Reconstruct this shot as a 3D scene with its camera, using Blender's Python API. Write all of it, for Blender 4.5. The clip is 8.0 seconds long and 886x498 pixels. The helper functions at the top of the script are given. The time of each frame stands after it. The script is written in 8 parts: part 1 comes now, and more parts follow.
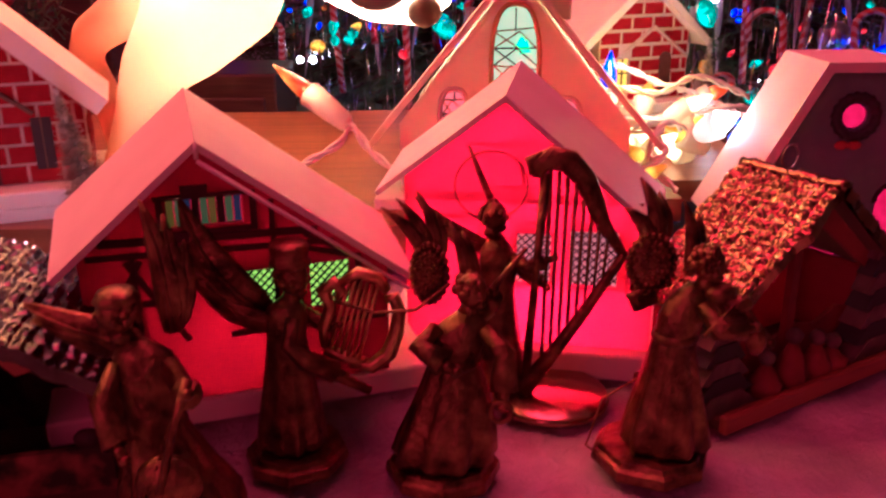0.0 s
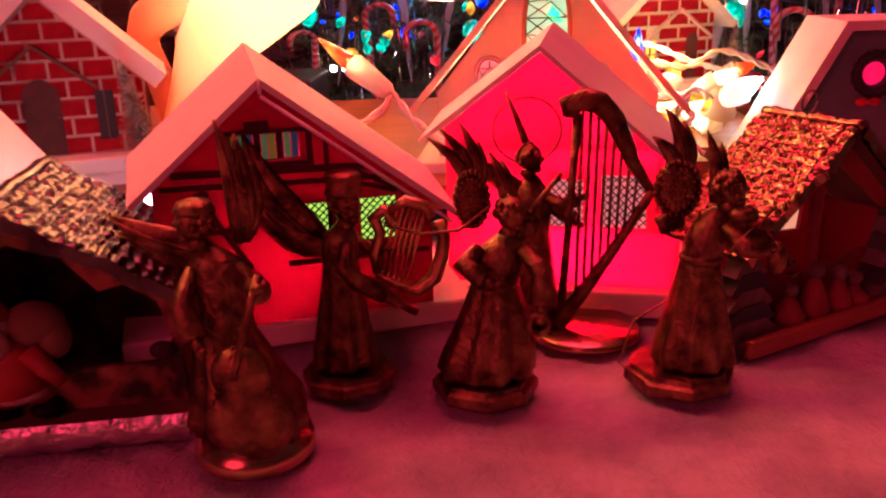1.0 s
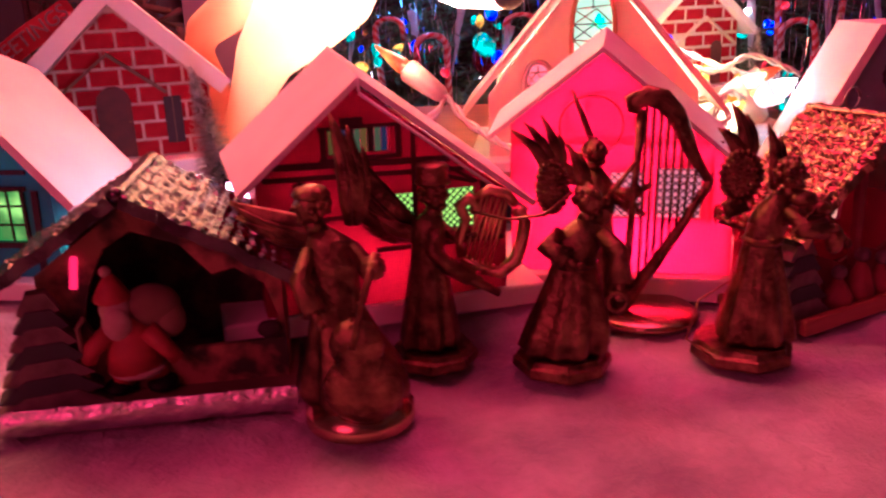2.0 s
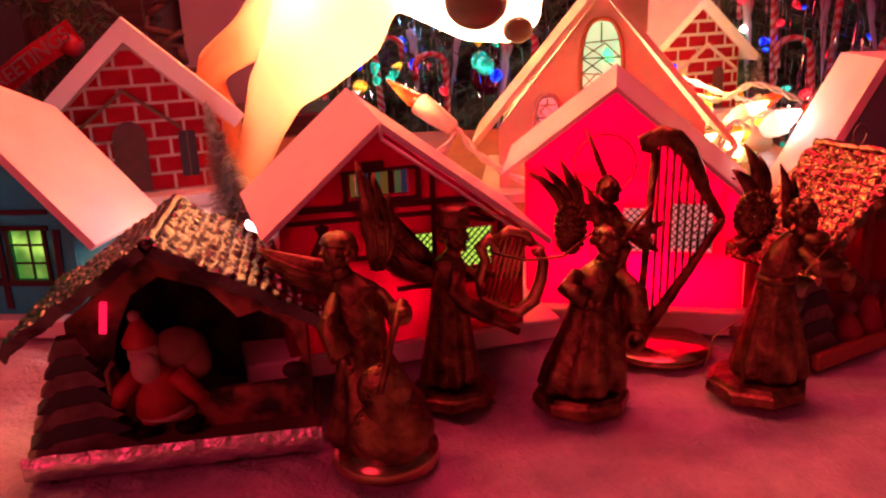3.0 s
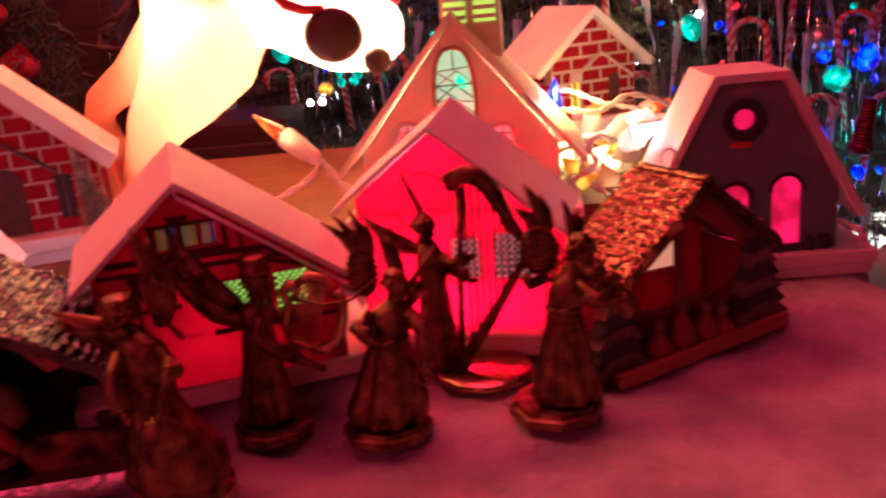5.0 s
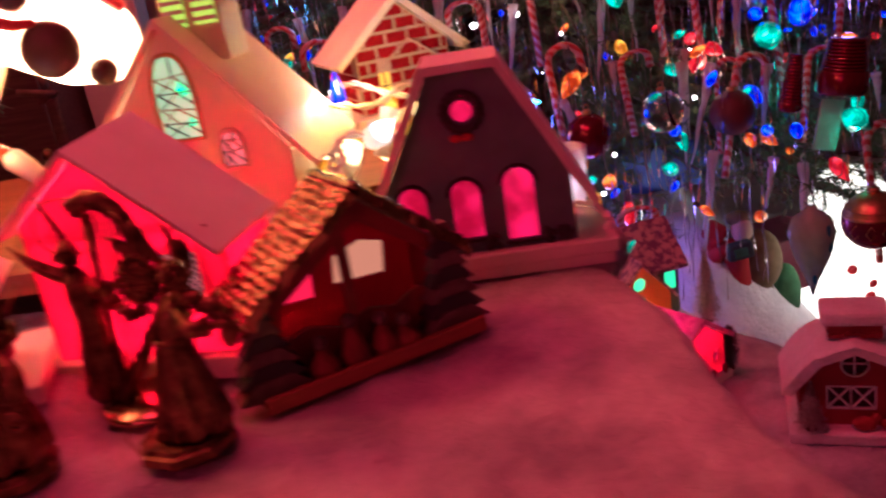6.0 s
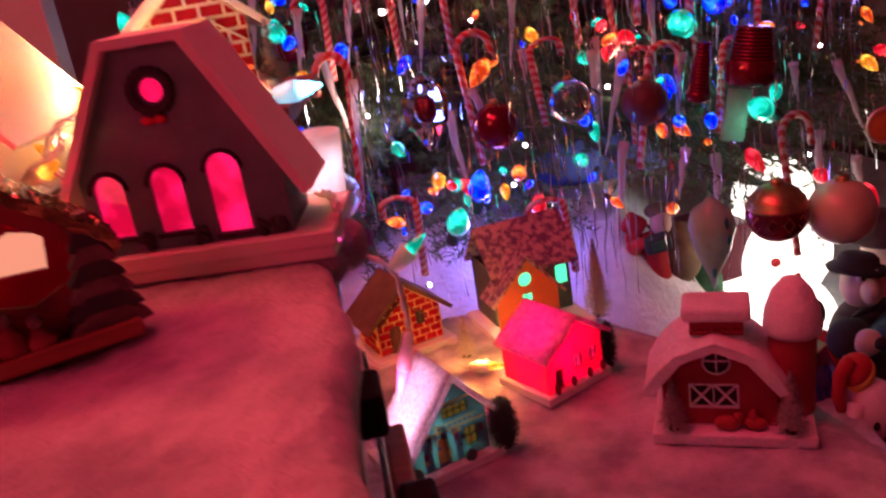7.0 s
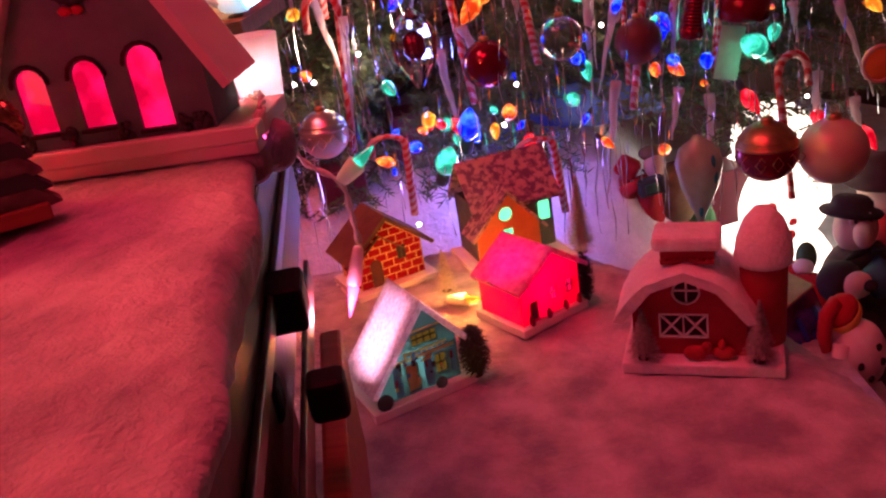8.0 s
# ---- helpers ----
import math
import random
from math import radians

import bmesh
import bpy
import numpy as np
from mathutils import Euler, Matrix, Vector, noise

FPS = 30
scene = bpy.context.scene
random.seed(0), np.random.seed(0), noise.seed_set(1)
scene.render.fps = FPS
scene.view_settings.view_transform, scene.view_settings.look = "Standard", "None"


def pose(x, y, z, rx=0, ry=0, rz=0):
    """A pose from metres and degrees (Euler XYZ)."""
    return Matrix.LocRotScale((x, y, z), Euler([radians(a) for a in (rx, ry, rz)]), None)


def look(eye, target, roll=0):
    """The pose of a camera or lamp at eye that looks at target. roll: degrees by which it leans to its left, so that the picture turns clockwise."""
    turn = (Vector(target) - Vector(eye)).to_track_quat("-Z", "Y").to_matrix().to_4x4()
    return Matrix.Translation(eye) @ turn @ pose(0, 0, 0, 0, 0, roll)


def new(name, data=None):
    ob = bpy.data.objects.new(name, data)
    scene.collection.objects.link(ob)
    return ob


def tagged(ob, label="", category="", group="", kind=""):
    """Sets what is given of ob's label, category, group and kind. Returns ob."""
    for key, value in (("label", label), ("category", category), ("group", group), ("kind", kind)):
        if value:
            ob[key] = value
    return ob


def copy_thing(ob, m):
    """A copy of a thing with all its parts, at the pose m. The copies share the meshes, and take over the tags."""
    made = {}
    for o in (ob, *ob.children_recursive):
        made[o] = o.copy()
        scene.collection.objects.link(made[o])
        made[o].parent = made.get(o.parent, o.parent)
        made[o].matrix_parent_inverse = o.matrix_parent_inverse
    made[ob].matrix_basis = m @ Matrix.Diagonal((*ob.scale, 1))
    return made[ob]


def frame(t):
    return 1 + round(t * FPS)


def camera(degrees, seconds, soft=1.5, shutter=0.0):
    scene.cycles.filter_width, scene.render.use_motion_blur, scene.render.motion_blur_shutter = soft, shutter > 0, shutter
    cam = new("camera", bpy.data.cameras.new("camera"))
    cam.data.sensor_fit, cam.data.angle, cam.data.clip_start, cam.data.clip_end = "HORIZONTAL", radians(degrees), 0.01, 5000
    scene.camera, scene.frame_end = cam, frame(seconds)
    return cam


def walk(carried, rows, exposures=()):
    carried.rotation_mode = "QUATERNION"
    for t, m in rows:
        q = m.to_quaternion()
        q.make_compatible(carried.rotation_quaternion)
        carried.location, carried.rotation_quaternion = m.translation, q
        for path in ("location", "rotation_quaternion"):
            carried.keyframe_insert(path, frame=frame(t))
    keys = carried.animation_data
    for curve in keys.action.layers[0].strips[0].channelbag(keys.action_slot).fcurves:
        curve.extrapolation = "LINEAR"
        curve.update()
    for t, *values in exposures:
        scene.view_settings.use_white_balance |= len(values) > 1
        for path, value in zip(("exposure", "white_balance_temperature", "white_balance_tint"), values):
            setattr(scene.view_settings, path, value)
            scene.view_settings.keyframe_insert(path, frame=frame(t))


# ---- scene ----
cam = camera(55.3, 8.0, soft=2.2, shutter=0.5)
PATH = [
    (0, (0.011, 0.013, 0.157), (0.016, 1.899, -0.509), -0.5),
    (0.5, (0.009, 0.001, 0.141), (-0.048, 1.893, -0.506), -1.5),
    (1, (0.007, -0.017, 0.137), (-0.059, 1.881, -0.489), -1.7),
    (1.5, (-0.003, -0.035, 0.137), (-0.059, 1.868, -0.475), -1.3),
    (2, (-0.023, -0.042, 0.135), (-0.079, 1.867, -0.459), -2.1),
    (2.2, (-0.031, -0.042, 0.137), (-0.081, 1.875, -0.433), -2.6),
    (3.3, (-0.032, -0.048, 0.148), (-0.076, 1.869, -0.418), -2.3),
    (3.5, (-0.036, -0.051, 0.147), (-0.091, 1.867, -0.418), -2.3),
    (4, (-0.04, -0.055, 0.147), (-0.112, 1.861, -0.423), -2.6),
    (4.2, (-0.029, -0.053, 0.15), (-0.109, 1.862, -0.424), -3.0),
    (5.3, (0.09, -0.055, 0.174), (-0.004, 1.846, -0.441), -7.1),
    (5.5, (0.121, -0.048, 0.177), (0.0, 1.847, -0.452), -8.4),
    (6, (0.203, -0.029, 0.158), (0.083, 1.861, -0.486), -9.6),
    (6.5, (0.276, -0.011, 0.139), (0.197, 1.881, -0.502), -9.0),
    (7, (0.33, 0.008, 0.126), (0.251, 1.892, -0.542), -9.2),
    (7.5, (0.363, 0.004, 0.099), (0.269, 1.863, -0.633), -9.2),
    (8, (0.368, 0.0, 0.094), (0.242, 1.846, -0.666), -9.3),
]
walk(cam, [(t, look(eye, target, roll)) for t, eye, target, roll in PATH],
     exposures=[(0.0, 0.58, 4600, 14), (0.5, 0.53, 5500, 15), (1.0, 0.76, 5500, 17), (1.5, 1.02, 4700, 20), (2.1, 1.00, 4500, 23), (3.3, 0.73, 6500, 22), (4.2, 0.68, 6500, 21), (5.4, 0.36, 4800, 18), (6.5, 0.52, 5500, 17), (7.0, 0.80, 5600, 23), (8.0, 0.98, 6100, 30)])

# ---------------------------------------------------------------- levels (metres)
TABLE, TIER, LOWER, FLOOR = 0.0, 0.037, -0.368, -0.88

# ---------------------------------------------------------------- world and lamps
world = bpy.data.worlds.new("room_air")
world.use_nodes = True
world.node_tree.nodes["Background"].inputs[0].default_value = (0.60, 0.08, 0.16, 1)
world.node_tree.nodes["Background"].inputs[1].default_value = 0.15
scene.world = world


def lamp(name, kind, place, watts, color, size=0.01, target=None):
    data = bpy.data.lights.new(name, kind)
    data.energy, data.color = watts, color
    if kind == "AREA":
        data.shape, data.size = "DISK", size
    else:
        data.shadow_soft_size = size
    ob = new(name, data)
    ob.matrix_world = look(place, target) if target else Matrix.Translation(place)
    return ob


# unseen area lights: an inferred red glow from above, and three added fills
lamp("red_overhead_light", "AREA", (0.02, 0.48, 1.15), 6.2, (1.0, 0.024, 0.066), 0.7, (0.15, 0.35, -0.2))
lamp("warm_overhead_fill", "AREA", (-0.40, 0.42, 0.52), 1.40, (1.0, 0.21, 0.07), 0.25, (-0.10, 0.35, 0.05))
lamp("red_far_wall_fill", "AREA", (-0.35, 1.00, 1.20), 4.5, (1.0, 0.16, 0.16), 0.5, (-0.6, 1.6, 0.0))
lamp("red_fill_behind_camera", "AREA", (-0.8, -1.1, 0.8), 4.4, (1.0, 0.034, 0.085), 0.9, (0.1, 0.3, 0.0))

# ---------------------------------------------------------------- materials
def material(name):
    m = bpy.data.materials.new(name)
    m.use_nodes = True
    n, l = m.node_tree.nodes, m.node_tree.links
    return m, n, l, n["Principled BSDF"]


def noise_color(n, l, c0, c1, scale, detail=4.0, lo=0.3, hi=0.7, coord="Object"):
    tc, tx, rp = n.new("ShaderNodeTexCoord"), n.new("ShaderNodeTexNoise"), n.new("ShaderNodeValToRGB")
    tx.inputs["Scale"].default_value, tx.inputs["Detail"].default_value = scale, detail
    rp.color_ramp.elements[0].position, rp.color_ramp.elements[1].position = lo, hi
    rp.color_ramp.elements[0].color, rp.color_ramp.elements[1].color = (*c0, 1), (*c1, 1)
    l.new(tc.outputs[coord], tx.inputs["Vector"])
    l.new(tx.outputs["Fac"], rp.inputs[0])
    return rp.outputs[0]


def add_bump(n, l, target, scale, strength, distance=0.001, detail=5.0):
    tc, tx, bp = n.new("ShaderNodeTexCoord"), n.new("ShaderNodeTexNoise"), n.new("ShaderNodeBump")
    tx.inputs["Scale"].default_value, tx.inputs["Detail"].default_value = scale, detail
    bp.inputs["Strength"].default_value, bp.inputs["Distance"].default_value = strength, distance
    l.new(tc.outputs["Object"], tx.inputs["Vector"])
    l.new(tx.outputs["Fac"], bp.inputs["Height"])
    l.new(bp.outputs[0], target.inputs["Normal"])


def plain(name, c0, c1=None, rough=0.6, metal=0.0, scale=60.0, bump=0.0, bscale=300.0, bdist=0.0006, coat=0.0, lo=0.3, hi=0.7):
    m, n, l, p = material(name)
    p.inputs["Roughness"].default_value, p.inputs["Metallic"].default_value = rough, metal
    p.inputs["Coat Weight"].default_value = coat
    l.new(noise_color(n, l, c0, c1 or tuple(v * 0.8 for v in c0), scale, lo=lo, hi=hi), p.inputs["Base Color"])
    if bump:
        add_bump(n, l, p, bscale, bump, bdist)
    return m


def shell(name, c0, c1, through_c, fac, rough=0.45, scale=80.0, bump=0.1):
    """Thin card or plastic that lets a lamp behind it shine through."""
    m, n, l, p = material(name)
    p.inputs["Roughness"].default_value = rough
    l.new(noise_color(n, l, c0, c1, scale), p.inputs["Base Color"])
    add_bump(n, l, p, 400.0, bump, 0.0005)
    tr, mx = n.new("ShaderNodeBsdfTranslucent"), n.new("ShaderNodeMixShader")
    l.new(noise_color(n, l, through_c, tuple(v * 0.82 for v in through_c), scale * 0.6), tr.inputs[0])
    mx.inputs[0].default_value = fac
    l.new(p.outputs[0], mx.inputs[1])
    l.new(tr.outputs[0], mx.inputs[2])
    l.new(mx.outputs[0], n["Material Output"].inputs[0])
    return m


def glowing(name, color, strength, base=None):
    m, n, l, p = material(name)
    p.inputs["Base Color"].default_value = (*(base or color), 1)
    p.inputs["Roughness"].default_value = 0.2
    p.inputs["Emission Color"].default_value = (*color, 1)
    p.inputs["Emission Strength"].default_value = strength
    return m


def cotton_material(name, c0, c1):
    m, n, l, p = material(name)
    p.inputs["Roughness"].default_value = 0.95
    p.inputs["Sheen Weight"].default_value = 0.25
    big = noise_color(n, l, c0, c1, 22.0, 6.0, 0.35, 0.65)
    fine = noise_color(n, l, (0.90, 0.90, 0.90), (1.0, 1.0, 1.0), 260.0, 6.0, 0.35, 0.65)
    mx = n.new("ShaderNodeMix")
    mx.data_type, mx.blend_type = "RGBA", "MULTIPLY"
    mx.inputs[0].default_value = 1.0
    l.new(big, mx.inputs[6])
    l.new(fine, mx.inputs[7])
    l.new(mx.outputs[2], p.inputs["Base Color"])
    tc, t0, t1, ad, bp = n.new("ShaderNodeTexCoord"), n.new("ShaderNodeTexNoise"), n.new("ShaderNodeTexNoise"), n.new("ShaderNodeMath"), n.new("ShaderNodeBump")
    t0.inputs["Scale"].default_value, t0.inputs["Detail"].default_value, t0.inputs["Distortion"].default_value = 85.0, 9.0, 0.2
    t1.inputs["Scale"].default_value, t1.inputs["Detail"].default_value, t1.inputs["Distortion"].default_value = 520.0, 6.0, 0.4
    ad.operation = "MULTIPLY_ADD"
    ad.inputs[1].default_value = 0.22
    bp.inputs["Strength"].default_value, bp.inputs["Distance"].default_value = 0.85, 0.006
    l.new(tc.outputs["Object"], t0.inputs["Vector"])
    l.new(tc.outputs["Object"], t1.inputs["Vector"])
    l.new(t1.outputs["Fac"], ad.inputs[0])
    l.new(t0.outputs["Fac"], ad.inputs[2])
    l.new(ad.outputs[0], bp.inputs["Height"])
    l.new(bp.outputs[0], p.inputs["Normal"])
    return m


def lit_glass(name, c0, c1, lo, hi):
    """Coloured lamp glass with an uneven glow from the filament behind it."""
    m, n, l, p = material(name)
    p.inputs["Base Color"].default_value = (*(v * 0.5 for v in c0), 1)
    p.inputs["Roughness"].default_value, p.inputs["Coat Weight"].default_value = 0.12, 1.0
    tc, tx, rp, st = n.new("ShaderNodeTexCoord"), n.new("ShaderNodeTexNoise"), n.new("ShaderNodeValToRGB"), n.new("ShaderNodeMapRange")
    tx.inputs["Scale"].default_value, tx.inputs["Detail"].default_value = 60.0, 3.0
    rp.color_ramp.elements[0].position, rp.color_ramp.elements[1].position = 0.42, 0.66
    rp.color_ramp.elements[0].color, rp.color_ramp.elements[1].color = (*c0, 1), (*c1, 1)
    st.inputs[1].default_value, st.inputs[2].default_value = 0.42, 0.70
    st.inputs[3].default_value, st.inputs[4].default_value = lo, hi
    l.new(tc.outputs["Object"], tx.inputs["Vector"])
    l.new(tx.outputs["Fac"], rp.inputs[0])
    l.new(tx.outputs["Fac"], st.inputs[0])
    l.new(rp.outputs[0], p.inputs["Emission Color"])
    l.new(st.outputs[0], p.inputs["Emission Strength"])
    return m


def stripes(name, c0, c1, scale, rough=0.3):
    m, n, l, p = material(name)
    tc, wv, rp = n.new("ShaderNodeTexCoord"), n.new("ShaderNodeTexWave"), n.new("ShaderNodeValToRGB")
    wv.bands_direction = "DIAGONAL"
    wv.inputs["Scale"].default_value = scale
    wv.inputs["Distortion"].default_value = 0.4
    rp.color_ramp.interpolation = "CONSTANT"
    rp.color_ramp.elements[0].color, rp.color_ramp.elements[1].color = (*c0, 1), (*c1, 1)
    rp.color_ramp.elements[1].position = 0.5
    l.new(tc.outputs["Object"], wv.inputs["Vector"])
    l.new(wv.outputs["Fac"], rp.inputs[0])
    l.new(rp.outputs[0], p.inputs["Base Color"])
    p.inputs["Roughness"].default_value = rough
    return m


def wood_material(name, c0, c1, scale=9.0, rough=0.45):
    m, n, l, p = material(name)
    tc, mp, tx, rp = n.new("ShaderNodeTexCoord"), n.new("ShaderNodeMapping"), n.new("ShaderNodeTexNoise"), n.new("ShaderNodeValToRGB")
    mp.inputs["Scale"].default_value = (1.0, 14.0, 14.0)
    tx.inputs["Scale"].default_value, tx.inputs["Detail"].default_value = scale, 6.0
    rp.color_ramp.elements[0].color, rp.color_ramp.elements[1].color = (*c0, 1), (*c1, 1)
    rp.color_ramp.elements[0].position, rp.color_ramp.elements[1].position = 0.35, 0.68
    l.new(tc.outputs["Object"], mp.inputs[0])
    l.new(mp.outputs[0], tx.inputs["Vector"])
    l.new(tx.outputs["Fac"], rp.inputs[0])
    l.new(rp.outputs[0], p.inputs["Base Color"])
    p.inputs["Roughness"].default_value = rough
    add_bump(n, l, p, 120.0, 0.15, 0.0006)
    return m


def glass_material(name, color, rough=0.03):
    m, n, l, p = material(name)
    p.inputs["Base Color"].default_value = (*color, 1)
    p.inputs["Transmission Weight"].default_value = 1.0
    p.inputs["Roughness"].default_value = rough
    p.inputs["IOR"].default_value = 1.45
    return m


COTTON = cotton_material("cotton_batting", (0.27, 0.26, 0.31), (0.58, 0.58, 0.59))
SKIRT = cotton_material("felt_skirt", (0.70, 0.70, 0.76), (0.86, 0.86, 0.90))
ROOF = plain("white_card", (0.84, 0.80, 0.76), (0.76, 0.71, 0.68), 0.55, scale=35, bump=0.15, bscale=600)
ROOF_GLITTER = shell("glitter_snow", (0.88, 0.84, 0.86), (0.16, 0.10, 0.14), (1.0, 0.86, 0.90), 0.52, 0.6, 240.0, 0.6)
PINK_GLITTER = shell("pink_glitter_snow", (0.92, 0.56, 0.68), (0.40, 0.08, 0.20), (1.0, 0.16, 0.66), 0.46, 0.6, 130.0, 0.5)
RED_CARD = shell("red_printed_card", (0.34, 0.007, 0.060), (0.27, 0.006, 0.048), (0.85, 0.010, 0.16), 0.38)
PINK_CARD = shell("pink_lit_card", (0.70, 0.07, 0.17), (0.60, 0.055, 0.14), (1.0, 0.015, 0.26), 0.65, scale=45)
TEAL_CARD = shell("teal_printed_card", (0.025, 0.30, 0.36), (0.02, 0.24, 0.30), (0.03, 0.45, 0.55), 0.35)
GREY_CARD = plain("charcoal_card", (0.165, 0.28, 0.265), (0.12, 0.21, 0.20), 0.75, bump=0.3, bscale=500)
INK = plain("dark_ink_print", (0.030, 0.012, 0.016), (0.02, 0.01, 0.012), 0.7)
TIMBER_INK = plain("dark_wine_timber_print", (0.060, 0.004, 0.012), (0.045, 0.003, 0.010), 0.7)
WINE_INK = plain("wine_ink_print", (0.19, 0.012, 0.032), (0.13, 0.009, 0.022), 0.7)
MORTAR = plain("cream_mortar", (0.62, 0.46, 0.40), (0.50, 0.36, 0.31), 0.85, bump=0.4)
BRICK = plain("red_brick_paint", (0.36, 0.006, 0.016), (0.24, 0.004, 0.010), 0.8, scale=90, bump=0.3)
for dull in (BRICK, RED_CARD):
    dull.node_tree.nodes["Principled BSDF"].inputs["Specular IOR Level"].default_value = 0.12
BROWN = plain("brown_card", (0.16, 0.085, 0.05), (0.10, 0.05, 0.03), 0.8, scale=40)
SMOOTH_BRASS = plain("polished_brass", (0.62, 0.40, 0.22), (0.50, 0.30, 0.16), 0.22, 1.0, scale=30, bump=0.08, bscale=200)
# brighter brass for the lyre; the warm light on it is put into colour
LIT_BRASS = plain("lit_brass", (0.72, 0.46, 0.20), (0.30, 0.17, 0.07), 0.36, 1.0, scale=160, bump=0.5, bscale=420, bdist=0.0008)
BRASS = plain("aged_brass", (0.34, 0.19, 0.080), (0.055, 0.030, 0.016), 0.38, 1.0, scale=140, bump=0.8, bscale=520, bdist=0.0010)
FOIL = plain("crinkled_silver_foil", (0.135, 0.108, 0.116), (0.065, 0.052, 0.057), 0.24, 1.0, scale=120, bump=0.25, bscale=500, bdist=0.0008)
GOLD_FOIL = plain("crinkled_gold_foil", (0.46, 0.27, 0.125), (0.22, 0.12, 0.05), 0.17, 1.0, scale=150, bump=0.25, bscale=500, bdist=0.0008)
TIER_WOOD = wood_material("orange_varnished_wood", (0.16, 0.050, 0.018), (0.27, 0.092, 0.034))
DARK_WOOD = wood_material("dark_stained_wood", (0.060, 0.030, 0.020), (0.11, 0.055, 0.035))
RAIL_WOOD = wood_material("reddish_wood", (0.26, 0.055, 0.025), (0.40, 0.10, 0.04), 14.0)
STEEL = plain("brushed_steel", (0.36, 0.34, 0.35), (0.18, 0.17, 0.18), 0.3, 1.0)
BLACK = plain("black_plastic", (0.012, 0.010, 0.012), (0.008, 0.007, 0.008), 0.6, bump=0.1)
BLACK.node_tree.nodes["Principled BSDF"].inputs["Specular IOR Level"].default_value = 0.15
CORD = plain("white_cord", (0.82, 0.78, 0.72), (0.74, 0.68, 0.62), 0.5)
WHITE_PLASTIC = shell("white_bulb_socket", (0.85, 0.82, 0.78), (0.80, 0.76, 0.72), (0.95, 0.85, 0.7), 0.3)


def falloff_mould(name, white, tan, x0, x1):
    """White plastic shell; tan along the legs stands in for the bulb's fading light."""
    m, n, l, p = material(name)
    p.inputs["Roughness"].default_value = 0.35
    tc, sp, mr = n.new("ShaderNodeTexCoord"), n.new("ShaderNodeSeparateXYZ"), n.new("ShaderNodeMapRange")
    mr.inputs[1].default_value, mr.inputs[2].default_value = x0, x1
    l.new(tc.outputs["Object"], sp.inputs[0])
    l.new(sp.outputs[0], mr.inputs[0])
    tr, mx = n.new("ShaderNodeBsdfTranslucent"), n.new("ShaderNodeMixShader")
    for (a, b), sock in zip(zip(white, tan), (p.inputs["Base Color"], tr.inputs[0])):
        rp = n.new("ShaderNodeValToRGB")
        rp.color_ramp.elements[0].color, rp.color_ramp.elements[1].color = (*a, 1), (*b, 1)
        l.new(mr.outputs[0], rp.inputs[0])
        l.new(rp.outputs[0], sock)
    add_bump(n, l, p, 60.0, 0.05, 0.001)
    mx.inputs[0].default_value = 0.55
    l.new(p.outputs[0], mx.inputs[1])
    l.new(tr.outputs[0], mx.inputs[2])
    l.new(mx.outputs[0], n["Material Output"].inputs[0])
    return m


MOULD = falloff_mould("white_blow_mould", ((0.88, 0.82, 0.74), (1.0, 0.80, 0.54)), ((0.66, 0.36, 0.24), (0.90, 0.34, 0.16)), -0.112, -0.165)
MOULD_DARK = plain("dark_brown_paint", (0.035, 0.016, 0.010), (0.07, 0.03, 0.016), 0.4, scale=50)
RED_PAINT = plain("red_paint", (0.60, 0.02, 0.03), (0.5, 0.015, 0.025), 0.45)
WHITE_PAINT = plain("white_paint", (0.80, 0.78, 0.76), (0.74, 0.72, 0.70), 0.5)
CHURCH = shell("church_plaster", (0.82, 0.74, 0.62), (0.74, 0.66, 0.54), (1.0, 0.7, 0.42), 0.20, scale=30)
FLOCK = plain("snowy_bristle", (0.40, 0.37, 0.32), (0.80, 0.76, 0.70), 0.9, scale=300)
GREY_BRISTLE = plain("grey_frosted_bristle", (0.20, 0.20, 0.18), (0.62, 0.58, 0.54), 0.9, scale=240)
DIM_FELT = plain("dusty_pink_felt", (0.30, 0.22, 0.21), (0.24, 0.16, 0.15), 0.95)
FIR_DARK = plain("dark_fir_card", (0.030, 0.045, 0.040), (0.05, 0.06, 0.055), 0.8)
FIR_EDGE = plain("frosted_fir_card", (0.20, 0.14, 0.12), (0.09, 0.07, 0.06), 0.8, scale=150)
CABIN_RED = plain("red_stained_card", (0.34, 0.030, 0.034), (0.16, 0.016, 0.018), 0.65, scale=70, bump=0.4, bscale=260)
WINE_DOOR = plain("wine_brown_paint", (0.11, 0.020, 0.018), (0.06, 0.014, 0.012), 0.7, scale=120)
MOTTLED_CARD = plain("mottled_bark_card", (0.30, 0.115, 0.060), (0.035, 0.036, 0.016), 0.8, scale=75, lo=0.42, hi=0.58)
# bark print again, darkened so the cabin's inside reads as shaded
SHADED_MOTTLE = plain("shaded_mottled_card", (0.075, 0.046, 0.022), (0.014, 0.018, 0.009), 0.85, scale=85, lo=0.42, hi=0.58)
# santa's paints, dulled to carry the shade under the cabin roof
SANTA_RED = plain("dull_red_paint", (0.42, 0.030, 0.026), (0.30, 0.024, 0.020), 0.6, scale=150)
SANTA_PALE = plain("shaded_cream_paint", (0.50, 0.36, 0.30), (0.36, 0.25, 0.20), 0.7, scale=180)
NEEDLE = plain("fir_needle", (0.050, 0.115, 0.045), (0.11, 0.14, 0.055), 0.6, scale=30)
BARK = plain("bark", (0.10, 0.06, 0.04), (0.06, 0.035, 0.025), 0.9, bump=0.6)
